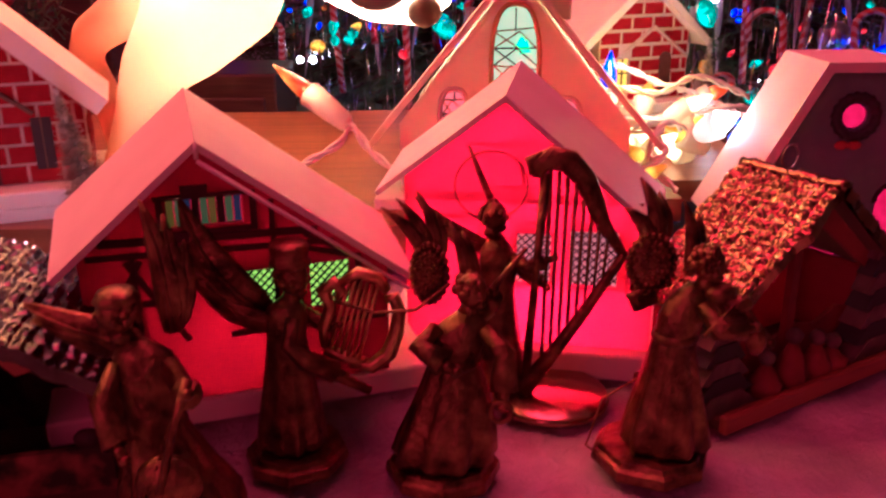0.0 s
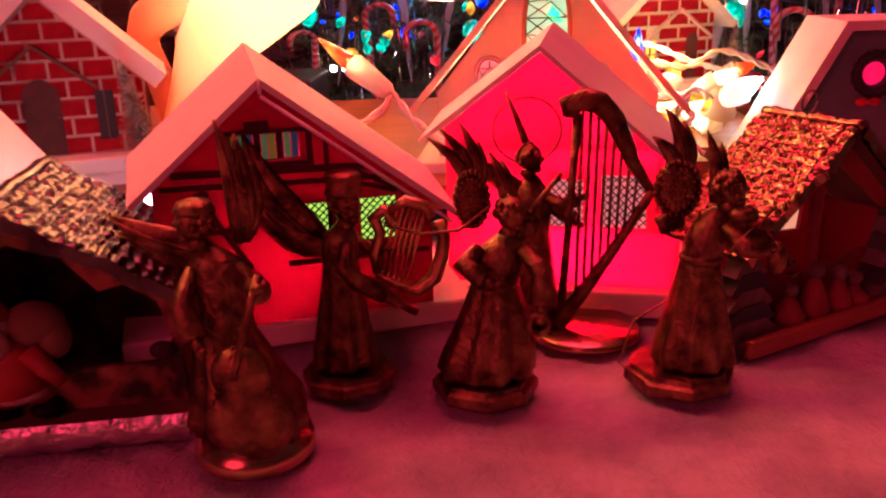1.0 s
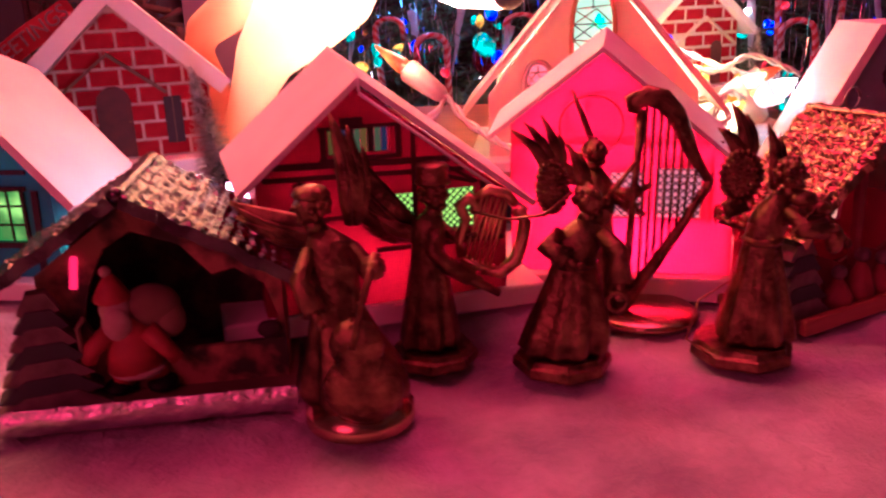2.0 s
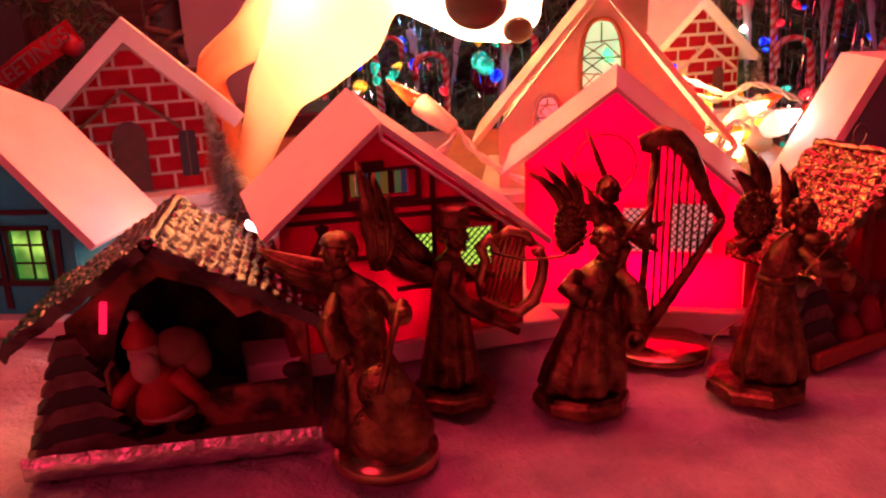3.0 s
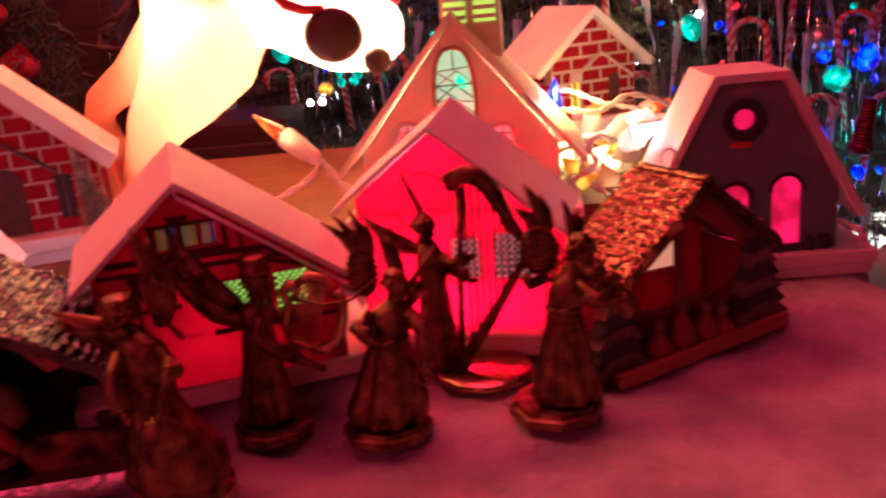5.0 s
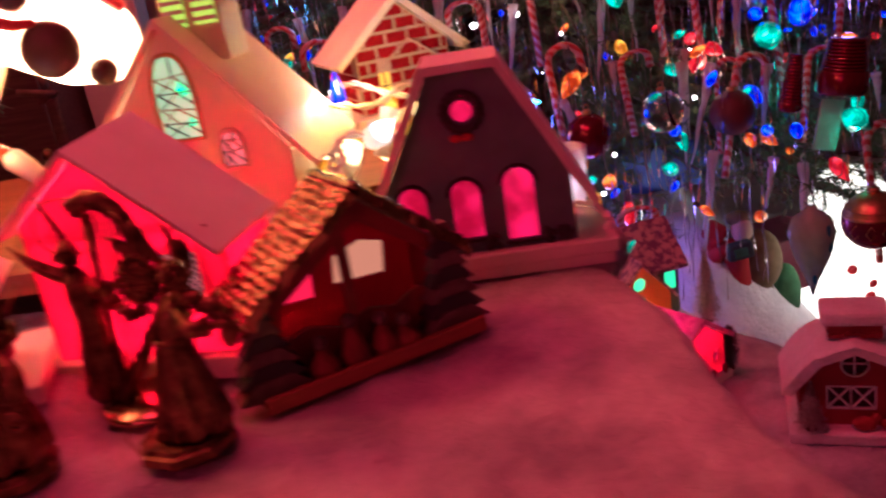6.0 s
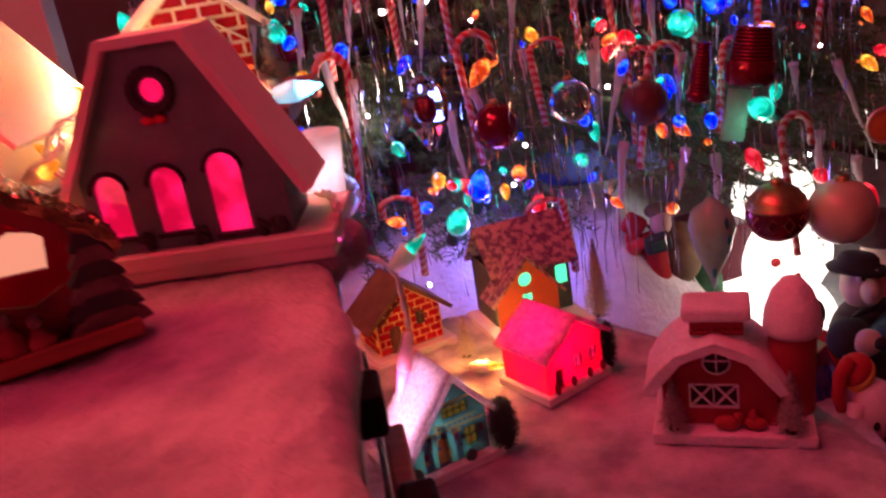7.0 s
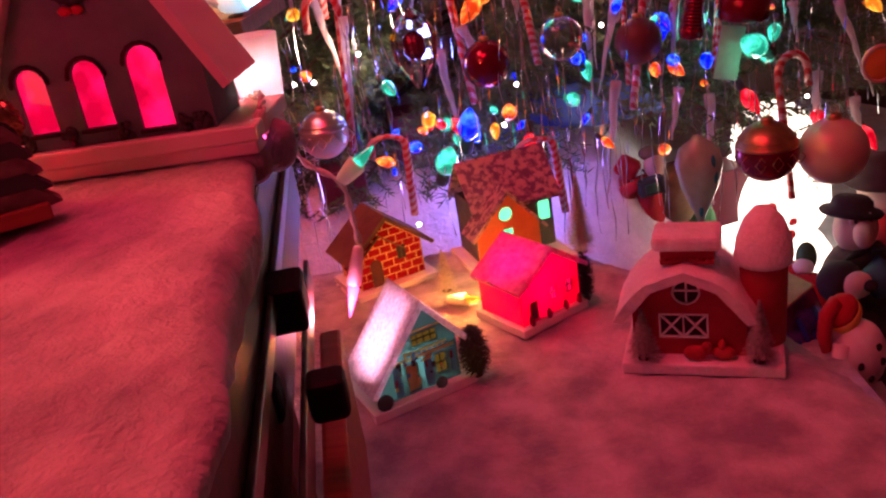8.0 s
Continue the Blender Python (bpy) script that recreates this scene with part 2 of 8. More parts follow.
BARN_RED = plain("barn_red", (0.36, 0.02, 0.03), (0.28, 0.015, 0.02), 0.7, bump=0.2)
BARN_SNOW = cotton_material("sprayed_snow", (0.72, 0.70, 0.72), (0.88, 0.86, 0.88))
BLUE_CARD = shell("blue_green_print", (0.06, 0.16, 0.14), (0.045, 0.115, 0.11), (0.2, 0.5, 0.4), 0.25)
YELLOW_PRINT = plain("yellow_print", (0.62, 0.50, 0.14), (0.50, 0.38, 0.10), 0.6)
BLUE_PRINT = plain("blue_print", (0.08, 0.30, 0.42), (0.06, 0.24, 0.34), 0.6)
ORANGE_CARD = shell("orange_card", (0.62, 0.22, 0.07), (0.52, 0.17, 0.05), (1.0, 0.4, 0.1), 0.3)
STONE_ROOF = plain("mottled_shingle_print", (0.50, 0.38, 0.42), (0.16, 0.10, 0.20), 0.7, scale=120, lo=0.42, hi=0.58)
SAGE = plain("sage_card", (0.12, 0.16, 0.14), (0.08, 0.11, 0.10), 0.7)
PLUSH_RED = plain("red_plush", (0.50, 0.02, 0.025), (0.38, 0.015, 0.02), 0.95, bump=0.6, bscale=500, bdist=0.002)
PLUSH_GREEN = plain("green_plush", (0.06, 0.20, 0.09), (0.04, 0.13, 0.06), 0.95, bump=0.6, bscale=500, bdist=0.002)
PLUSH_WHITE = plain("white_plush", (0.80, 0.76, 0.74), (0.70, 0.66, 0.64), 0.95, bump=0.6, bscale=500, bdist=0.002)
PLUSH_BLACK = plain("black_plush", (0.02, 0.018, 0.02), (0.03, 0.028, 0.03), 0.95, bump=0.6, bscale=500, bdist=0.002)
SACK = plain("brown_sack", (0.22, 0.15, 0.08), (0.14, 0.10, 0.05), 0.9)
PLUSH_TAN = plain("tan_plush", (0.70, 0.52, 0.42), (0.62, 0.44, 0.34), 0.95, bump=0.5, bscale=500, bdist=0.002)
PLUSH_YELLOW = plain("yellow_plush", (0.70, 0.45, 0.08), (0.62, 0.38, 0.06), 0.95)
SKIN_TONE = plain("pale_painted_plaster", (0.62, 0.40, 0.32), (0.55, 0.34, 0.26), 0.6)
PURPLE_FOIL = plain("purple_foil_wrap", (0.25, 0.10, 0.45), (0.10, 0.08, 0.30), 0.25, 0.9, scale=50, bump=0.6, bscale=120)
BLUE_FOIL = plain("blue_gift_wrap", (0.03, 0.08, 0.42), (0.02, 0.05, 0.30), 0.35, 0.2, scale=20)
CANE = stripes("candy_cane_stripe", (0.48, 0.030, 0.025), (0.62, 0.30, 0.27), 42.0)
ICE = shell("frosted_icicle", (0.60, 0.52, 0.52), (0.44, 0.38, 0.40), (0.9, 0.8, 0.8), 0.5, 0.15)
BUSH = plain("dark_bristle", (0.012, 0.016, 0.014), (0.045, 0.040, 0.036), 0.9, scale=300)
DARK_FELT = plain("dark_brown_felt", (0.045, 0.030, 0.028), (0.07, 0.045, 0.04), 0.95, bump=0.5, bscale=500, bdist=0.002)
TINSEL = plain("silver_tinsel", (0.85, 0.84, 0.86), (0.7, 0.68, 0.72), 0.15, 1.0)
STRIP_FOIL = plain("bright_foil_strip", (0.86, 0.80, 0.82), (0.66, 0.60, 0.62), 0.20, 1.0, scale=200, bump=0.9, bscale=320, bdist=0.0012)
BALL_SILVER = plain("silver_glass_ball", (0.86, 0.82, 0.80), (0.62, 0.58, 0.58), 0.30, 1.0, scale=20)
BALL_RED = plain("wine_glass_ball", (0.22, 0.010, 0.030), (0.15, 0.006, 0.022), 0.18, 0.6, scale=20)
BALL_MATT = plain("matt_dark_red_ball", (0.10, 0.008, 0.014), (0.07, 0.005, 0.010), 0.55, 0.0, scale=20)
WINE_PAPER = plain("wine_gift_paper", (0.13, 0.008, 0.030), (0.09, 0.006, 0.022), 0.5, scale=30)
BALL_GOLD = plain("gold_band", (0.58, 0.34, 0.15), (0.40, 0.22, 0.09), 0.35, 0.9)
BALL_CREAM = plain("cream_ball", (0.60, 0.48, 0.36), (0.46, 0.36, 0.26), 0.3, 0.1, scale=16)
CRYSTAL = glass_material("clear_crystal", (0.98, 0.95, 0.92))
MINT = shell("pale_mint_glass", (0.36, 0.42, 0.36), (0.28, 0.34, 0.29), (0.7, 0.9, 0.75), 0.3, 0.15)
WALL_PAINT = plain("beige_wall_paint", (0.52, 0.46, 0.42), (0.47, 0.41, 0.37), 0.85, scale=4, bump=0.1)
CEILING_PAINT = plain("white_ceiling_paint", (0.72, 0.70, 0.68), (0.66, 0.64, 0.62), 0.9, scale=4)
CARPET = plain("brown_carpet", (0.14, 0.09, 0.07), (0.09, 0.06, 0.05), 1.0, scale=80, bump=0.8, bscale=300, bdist=0.004)
PANE_GREEN = glowing("yellow_green_pane", (0.62, 0.95, 0.10), 0.55)
PANE_LEAF = lit_glass("leaf_print_pane", (0.10, 0.42, 0.05), (0.45, 0.80, 0.10), 0.30, 0.75)
PANE_PALE = glowing("pale_green_pane", (0.50, 0.85, 0.42), 0.55)
STRIP_GREEN = glowing("dim_green_strip", (0.30, 0.60, 0.20), 0.06, (0.03, 0.06, 0.03))
STRIP_BLUE = glowing("dim_blue_strip", (0.03, 0.12, 0.25), 0.07, (0.01, 0.02, 0.03))
STRIP_AMBER = glowing("dim_amber_strip", (0.60, 0.40, 0.05), 0.07, (0.08, 0.05, 0.01))
PANE_PINK = lit_glass("hot_pink_pane", (0.80, 0.003, 0.045), (1.0, 0.007, 0.085), 0.45, 0.95)
CREAM_GLOW = glowing("cream_glow", (1.0, 0.34, 0.17), 0.55, (0.20, 0.07, 0.03))
RED_GLOW = glowing("red_glow", (1.0, 0.010, 0.05), 0.90, (0.3, 0.01, 0.02))
CUP_GLASS = shell("frosted_cup", (0.70, 0.68, 0.72), (0.62, 0.60, 0.66), (0.95, 0.88, 0.88), 0.5, 0.5, 30.0, 0.05)
GLINT_BEAD = plain("glint_bead_white", (0.86, 0.84, 0.82), (0.80, 0.78, 0.76), 0.10, coat=1.0)
LIT_MORTAR = shell("thin_glowing_mortar", (0.60, 0.30, 0.14), (0.50, 0.24, 0.10), (1.0, 0.62, 0.24), 0.6, 0.8, 60.0, 0.2)
PANE_MINT = glowing("mint_pane", (0.10, 0.95, 0.35), 0.9)
PANE_AMBER = glowing("amber_pane", (0.85, 0.60, 0.08), 0.5)
PANE_ROSE = glowing("rose_pane", (0.95, 0.30, 0.26), 0.34)
LIT = {
    "blue": lit_glass("blue_bulb", (0.001, 0.008, 0.8), (0.03, 0.14, 1.0), 0.5, 3.0),
    "green": lit_glass("green_bulb", (0.0, 0.36, 0.20), (0.04, 0.90, 0.52), 0.5, 2.0),
    "red": lit_glass("red_bulb", (0.8, 0.003, 0.015), (1.0, 0.05, 0.05), 0.4, 2.2),
    "orange": lit_glass("orange_bulb", (0.8, 0.060, 0.003), (1.0, 0.32, 0.03), 0.4, 2.6),
    "yellow": lit_glass("yellow_bulb", (0.80, 0.24, 0.004), (1.0, 0.62, 0.05), 0.5, 2.2),
    "white": glowing("white_bulb", (1.0, 0.86, 0.70), 9.0),
    "cyan": glowing("cyan_bulb", (0.15, 0.75, 1.0), 7.0),
    "pink": glowing("pink_bulb", (1.0, 0.07, 0.30), 4.0),
    "rose": glowing("pink_white_bulb", (1.0, 0.46, 0.52), 8.0),
    "cream": glowing("cream_bulb", (1.0, 0.66, 0.24), 4.0),
}
SNOWMAN_GLOW = glowing("lit_white_plastic", (1.0, 0.88, 0.62), 1.6, (0.9, 0.88, 0.82))


# ---------------------------------------------------------------- mesh tools
class Build:
    """Collects shaped pieces into one mesh."""

    def __init__(self):
        self.bm = bmesh.new()
        self.m = Matrix.Identity(4)

    def place(self, verts, faces, mi, smooth):
        made = [self.bm.verts.new(self.m @ Vector(v)) for v in verts]
        for f in faces:
            try:
                face = self.bm.faces.new([made[i] for i in f])
            except ValueError:
                continue
            face.material_index, face.smooth = mi, smooth
        return made

    def box(self, c, s, mi=0, rot=None, bevel=0.0):
        x, y, z = (v / 2 for v in s)
        b = min(bevel, x * 0.6, y * 0.6, z * 0.6)
        r = rot or Matrix.Identity(4)
        keep = self.m
        self.m = keep @ Matrix.Translation(c) @ r
        if b <= 0:
            v = [(i * x, j * y, k * z) for k in (-1, 1) for j in (-1, 1) for i in (-1, 1)]
            self.place(v, [(0, 2, 3, 1), (4, 5, 7, 6), (0, 1, 5, 4), (2, 6, 7, 3), (0, 4, 6, 2), (1, 3, 7, 5)], mi, False)
        else:
            t = bmesh.new()
            bmesh.ops.create_cube(t, size=1.0)
            bmesh.ops.scale(t, vec=(2 * x, 2 * y, 2 * z), verts=t.verts)
            bmesh.ops.bevel(t, geom=t.edges[:], offset=b, segments=2, affect="EDGES", profile=0.5)
            t.verts.index_update()
            self.place([v.co.copy() for v in t.verts], [[v.index for v in f.verts] for f in t.faces], mi, False)
            t.free()
        self.m = keep

    def rings(self, rings, mi, smooth=True, cap=True):
        n = len(rings[0])
        v = [p for r in rings for p in r]
        f = [(a * n + i, a * n + (i + 1) % n, (a + 1) * n + (i + 1) % n, (a + 1) * n + i) for a in range(len(rings) - 1) for i in range(n)]
        if cap:
            f += [tuple(range(n - 1, -1, -1)), tuple((len(rings) - 1) * n + i for i in range(n))]
        self.place(v, f, mi, smooth)

    def tube(self, pts, radii, mi=0, seg=8, flat=1.0, side=None):
        """A round or flattened tube along pts."""
        pts = [Vector(p) for p in pts]
        radii = radii if isinstance(radii, (list, tuple)) else [radii] * len(pts)
        out, ref = [], Vector(side) if side else Vector((0.13, 0.29, 0.95))
        for i, p in enumerate(pts):
            d = (pts[min(i + 1, len(pts) - 1)] - pts[max(i - 1, 0)]).normalized()
            u = (ref - d * ref.dot(d))
            u = u.normalized() if u.length > 1e-6 else d.orthogonal().normalized()
            w = d.cross(u)
            ref = u
            out.append([p + (u * math.cos(a) + w * math.sin(a) * flat) * radii[i] for a in (2 * math.pi * k / seg for k in range(seg))])
        self.rings(out, mi)

    def ball(self, c, r, mi=0, seg=14, rows=9):
        r = r if isinstance(r, (list, tuple)) else (r, r, r)
        c = Vector(c)
        out = []
        for j in range(rows + 1):
            a = math.pi * (j / rows) * 0.98 + math.pi * 0.01
            out.append([c + Vector((r[0] * math.sin(a) * math.cos(b), r[1] * math.sin(a) * math.sin(b), -r[2] * math.cos(a))) for b in (2 * math.pi * k / seg for k in range(seg))])
        self.rings(out, mi)

    def lathe(self, prof, mi=0, seg=16, c=(0, 0, 0), ripple=0, amp=0.0, smooth=True):
        """prof: (radius, height) upwards. ripple, amp: folds round it, fading upwards."""
        c, top = Vector(c), max(z for _, z in prof)
        out = []
        for r, z in prof:
            k = amp * max(0.0, 1 - z / top) if ripple else 0.0
            out.append([c + Vector((math.cos(a) * r * (1 + k * math.cos(ripple * a)), math.sin(a) * r * (1 + k * math.cos(ripple * a)), z)) for a in (2 * math.pi * i / seg for i in range(seg))])
        self.rings(out, mi, smooth)

    def prism(self, poly, y0, y1, mi=0):
        """poly of (x, z), anticlockwise seen from -y, from y0 to y1."""
        n = len(poly)
        v = [(x, y0, z) for x, z in poly] + [(x, y1, z) for x, z in poly]
        f = [tuple(range(n)), tuple(range(2 * n - 1, n - 1, -1))] + [(i, i + n, (i + 1) % n + n, (i + 1) % n) for i in range(n)]
        self.place(v, f, mi, False)

    def plate(self, outer, holes, y0, y1, mi=0):
        """An upright plate with openings right through it."""
        t = bmesh.new()
        for loop in [outer] + list(holes):
            vs = [t.verts.new((x, y0, z)) for x, z in loop]
            for i in range(len(vs)):
                t.edges.new((vs[i], vs[(i + 1) % len(vs)]))
        bmesh.ops.triangle_fill(t, use_beauty=True, use_dissolve=False, edges=t.edges[:], normal=(0, -1, 0))
        ext = bmesh.ops.extrude_face_region(t, geom=t.faces[:])
        bmesh.ops.translate(t, vec=(0, y1 - y0, 0), verts=[e for e in ext["geom"] if isinstance(e, bmesh.types.BMVert)])
        bmesh.ops.recalc_face_normals(t, faces=t.faces[:])
        t.verts.index_update()
        self.place([v.co.copy() for v in t.verts], [[v.index for v in f.verts] for f in t.faces], mi, False)
        t.free()

    def sheet(self, fn, nu, nv, mi=0, smooth=True):
        """fn(u, v) with u, v in 0..1."""
        v = [fn(i / nu, j / nv) for j in range(nv + 1) for i in range(nu + 1)]
        f = [(j * (nu + 1) + i, j * (nu + 1) + i + 1, (j + 1) * (nu + 1) + i + 1, (j + 1) * (nu + 1) + i) for j in range(nv) for i in range(nu)]
        self.place(v, f, mi, smooth)


def finish(name, b, mats, parent=None, label="", m=None):
    bmesh.ops.recalc_face_normals(b.bm, faces=b.bm.faces[:])
    me = bpy.data.meshes.new(name)
    b.bm.to_mesh(me)
    b.bm.free()
    for mat in (mats if isinstance(mats, (list, tuple)) else [mats]):
        me.materials.append(mat)
    ob = new(name, me)
    if parent:
        ob.parent = parent
    if m is not None:
        ob.matrix_basis = m
    if label:
        ob["label"] = label
    return ob


def part(name, b, mats, parent, label=""):
    return finish(name, b, mats, parent, label)


def thing(name, label, category, m, group=""):
    e = new(name)
    e.empty_display_size = 0.02
    e.matrix_basis = m
    return tagged(e, label, category, group)


def solo(name, b, mats, label, category, m=None, group="", kind=""):
    return tagged(finish(name, b, mats, None, "", m), label, category, group, kind)


def rect(x0, x1, z0, z1):
    return [(x0, z0), (x1, z0), (x1, z1), (x0, z1)]


def arch(xc, w, z0, z1, n=7, pointed=False):
    r = w / 2
    if pointed:
        h = (z1 - z0) * 0.55
        right = [(xc + r * math.cos(a * math.pi / 2 / n) ** 0.7 if a < n else xc, z1 - h + h * math.sin(a * math.pi / 2 / n)) for a in range(n + 1)]
        left = [(2 * xc - x, z) for x, z in reversed(right[:-1])]
        return [(xc - r, z0), (xc + r, z0)] + right + left
    return [(xc - r, z0), (xc + r, z0)] + [(xc + r * math.cos(math.pi * i / n), z1 - r + r * math.sin(math.pi * i / n)) for i in range(n + 1)]


def circle(xc, zc, r, n=16):
    return [(xc + r * math.cos(2 * math.pi * i / n), zc + r * math.sin(2 * math.pi * i / n)) for i in range(n)]


def bar(x0, z0, x1, z1, w, y0, y1):
    """A flat straight bar on an upright face."""
    d = Vector((x1 - x0, z1 - z0)).normalized() * (w / 2)
    p = Vector((-d.y, d.x))
    b = Build()
    b.prism([(x0 - p.x, z0 - p.y), (x1 - p.x, z1 - p.y), (x1 + p.x, z1 + p.y), (x0 + p.x, z0 + p.y)], y0, y1)
    return b


def slab_along(b, p, q, t, y0, y1, mi=0):
    """A roof slab from ridge p to eave q (x, z) with thickness t above that line."""
    d = Vector((q[0] - p[0], q[1] - p[1])).normalized()
    nrm = Vector((-d.y, d.x))
    if nrm.y < 0:
        nrm = -nrm
    a = [(p[0], p[1]), (q[0], q[1]), (q[0] + nrm.x * t, q[1] + nrm.y * t), (p[0], p[1] + t / max(abs(nrm.y), 0.3))]
    if q[0] < p[0]:
        a = [a[1], a[0], a[3], a[2]]
    b.prism(a, y0, y1, mi)


# ---------------------------------------------------------------- the large structure
def edge_x(y):
    """The table's outer edge, which runs a little askew."""
    return 0.252 - 0.155 * (y - 0.452)


def fluff(x, y):
    """Loose fibres and lumps of batting."""
    return 0.0015 * noise.noise(Vector((x * 95, y * 95, 1.7))) + 0.0009 * noise.noise(Vector((x * 210, y * 210, 5.1)))


def wavy(x, y, k, h):
    return h * (noise.noise(Vector((x * k, y * k, 3.1))) + 0.45 * noise.noise(Vector((x * k * 2.7, y * k * 2.7, 7.7))))


def build_room():
    for name, c, s, mat in (("floor", (0.4, 0.9, FLOOR - 0.03), (5.0, 5.4, 0.06), CARPET), ("ceiling", (0.4, 0.9, 1.79), (5.0, 5.4, 0.06), CEILING_PAINT),
                            ("wall_north", (0.4, 3.55, 0.42), (5.0, 0.1, 2.60), WALL_PAINT), ("wall_south", (0.4, -1.75, 0.42), (5.0, 0.1, 2.60), WALL_PAINT),
                            ("wall_west", (-2.05, 0.9, 0.42), (0.1, 5.2, 2.60), WALL_PAINT), ("wall_east", (2.85, 0.9, 0.42), (0.1, 5.2, 2.60), WALL_PAINT)):
        b = Build()
        b.box(c, s)
        solo(name, b, mat, "", "", kind="structure")


def build_table():
    t = thing("table", "dark wooden table under white cotton batting, with sliding rails", "table", Matrix.Identity(4))
    b = Build()
    v = [(x, y) for x, y in ((-1.0, -0.28), (edge_x(-0.28) - 0.012, -0.28), (edge_x(0.72) - 0.012, 0.72), (-1.0, 0.72))]
    b.place([(x, y, z) for z in (-0.026, -0.006) for x, y in v], [(3, 2, 1, 0), (4, 5, 6, 7), (0, 1, 5, 4), (1, 2, 6, 5), (2, 3, 7, 6), (3, 0, 4, 7)], 0, False)
    part("tabletop", b, DARK_WOOD, t)
    ang = math.atan(0.155)
    r = Matrix.Rotation(ang, 4, "Z")

    def rail(name, off, y0, y1, w, z0, z1, mat, label=""):
        b = Build()
        ym = (y0 + y1) / 2
        b.box((edge_x(ym) + off, ym, (z0 + z1) / 2), (w, (y1 - y0) / math.cos(ang), z1 - z0), 0, r, 0.002)
        return part(name, b, mat, t, label)

    rail("apron", -0.016, -0.20, 0.66, 0.018, -0.120, -0.027, DARK_WOOD)
    rail("slide", -0.004, -0.20, 0.60, 0.003, -0.066, -0.056, STEEL, "bright steel slide")
    rail("slide", 0.004, -0.20, 0.46, 0.003, -0.108, -0.090, STEEL, "bright steel slide")
    rail("stretcher", 0.012, -0.20, 0.42, 0.012, -0.200, -0.118, RAIL_WOOD, "reddish wooden stretcher")
    for y, z, off, sy in ((0.352, -0.066, 0.000, 0.030), (0.292, -0.082, 0.016, 0.017), (0.300, -0.086, -0.012, 0.017)):
        b = Build()
        b.box((edge_x(y) + off, y, z), (0.016 if sy < 0.025 else 0.020, sy, 0.018 if sy < 0.025 else 0.022), 0, r, 0.003)
        part("clamp", b, BLACK, t, "black plastic clamp")
    for y in (-0.12, 0.55):
        for x in (edge_x(y) - 0.07, -0.9):
            b = Build()
            b.box((x, y, (FLOOR - 0.027) / 2), (0.05, 0.05, -FLOOR - 0.027), 0, None, 0.004)
            part("leg", b, DARK_WOOD, t)


def build_cotton():
    b = Build()

    def fn(u, v):
        y = -0.26 + 0.67 * v
        e = edge_x(y) + 0.003 * math.sin(y * 47) + wavy(y, 0.3, 40, 0.003)
        if u < 0.9:
            x = -0.98 + (e - 0.008 + 0.98) * u / 0.9
            k = max(0.0, min(1.0, (y - 0.262) / 0.020)) * max(0.0, min(1.0, (0.022 - x) / 0.020))
            return (x, y, -0.003 + 0.010 * k * k * (3 - 2 * k) + wavy(x, y, 26, 0.0022) + fluff(x, y))
        a = (u - 0.9) / 0.1
        x = e - 0.008 + 0.009 * math.sin(min(a * 2.2, 1.57)) - 0.003 * max(0.0, a - 0.7)
        z = -0.003 + wavy(e - 0.008, y, 26, 0.0022) - (0.016 + 0.007 * math.sin(y * 31)) * a ** 1.6
        return (x, y, z)

    b.sheet(fn, 420, 220)
    solo("snow_cover", b, COTTON, "white cotton batting spread over the table as snow", "cotton", kind="structure")
    b = Build()
    for i in range(9):
        b.ball((edge_x(0.40) - 0.004 + random.uniform(-0.006, 0.010), 0.40 + random.uniform(-0.012, 0.012), -0.006 + random.uniform(-0.010, 0.004)), random.uniform(0.006, 0.012))
    solo("cotton_tuft", b, COTTON, "loose tuft of white cotton at the table edge", "cotton")


def build_tier():
    t = thing("riser_board", "orange varnished wooden board raised on battens", "shelf board", Matrix.Identity(4))
    b = Build()
    b.place([(x, y, z) for z in (TIER - 0.012, TIER) for x, y in ((-0.945, 0.386), (0.082, 0.386), (0.082, 0.426), (0.134, 0.426), (0.134, 0.462), (0.196, 0.462), (0.196, 0.590), (0.214, 0.600), (0.212, 0.775), (0.070, 0.775), (0.070, 0.690), (-0.945, 0.660))],
            [tuple(range(11, -1, -1)), tuple(range(12, 24))] + [(i, (i + 1) % 12, (i + 1) % 12 + 12, i + 12) for i in range(12)], 0, False)
    part("board", b, TIER_WOOD, t)
    for x in (-0.9, -0.4, 0.04):
        b = Build()
        b.box((x, 0.53, (TIER - 0.012) / 2 - 0.003), (0.03, 0.24, TIER - 0.012 + 0.004))
        part("batten", b, TIER_WOOD, t)


def skirt_z(x, y):
    """Height of the felt skirt, which climbs over the foot of the tree."""
    k = max(0.0, min(1.0, (y - 1.22) / 0.42))
    side = max(0.12, min(1.0, (1.02 - x) / 0.40))
    return FLOOR + 0.02 + 0.44 * k * k * (3 - 2 * k) * side + wavy(x, y, 5, 0.012)


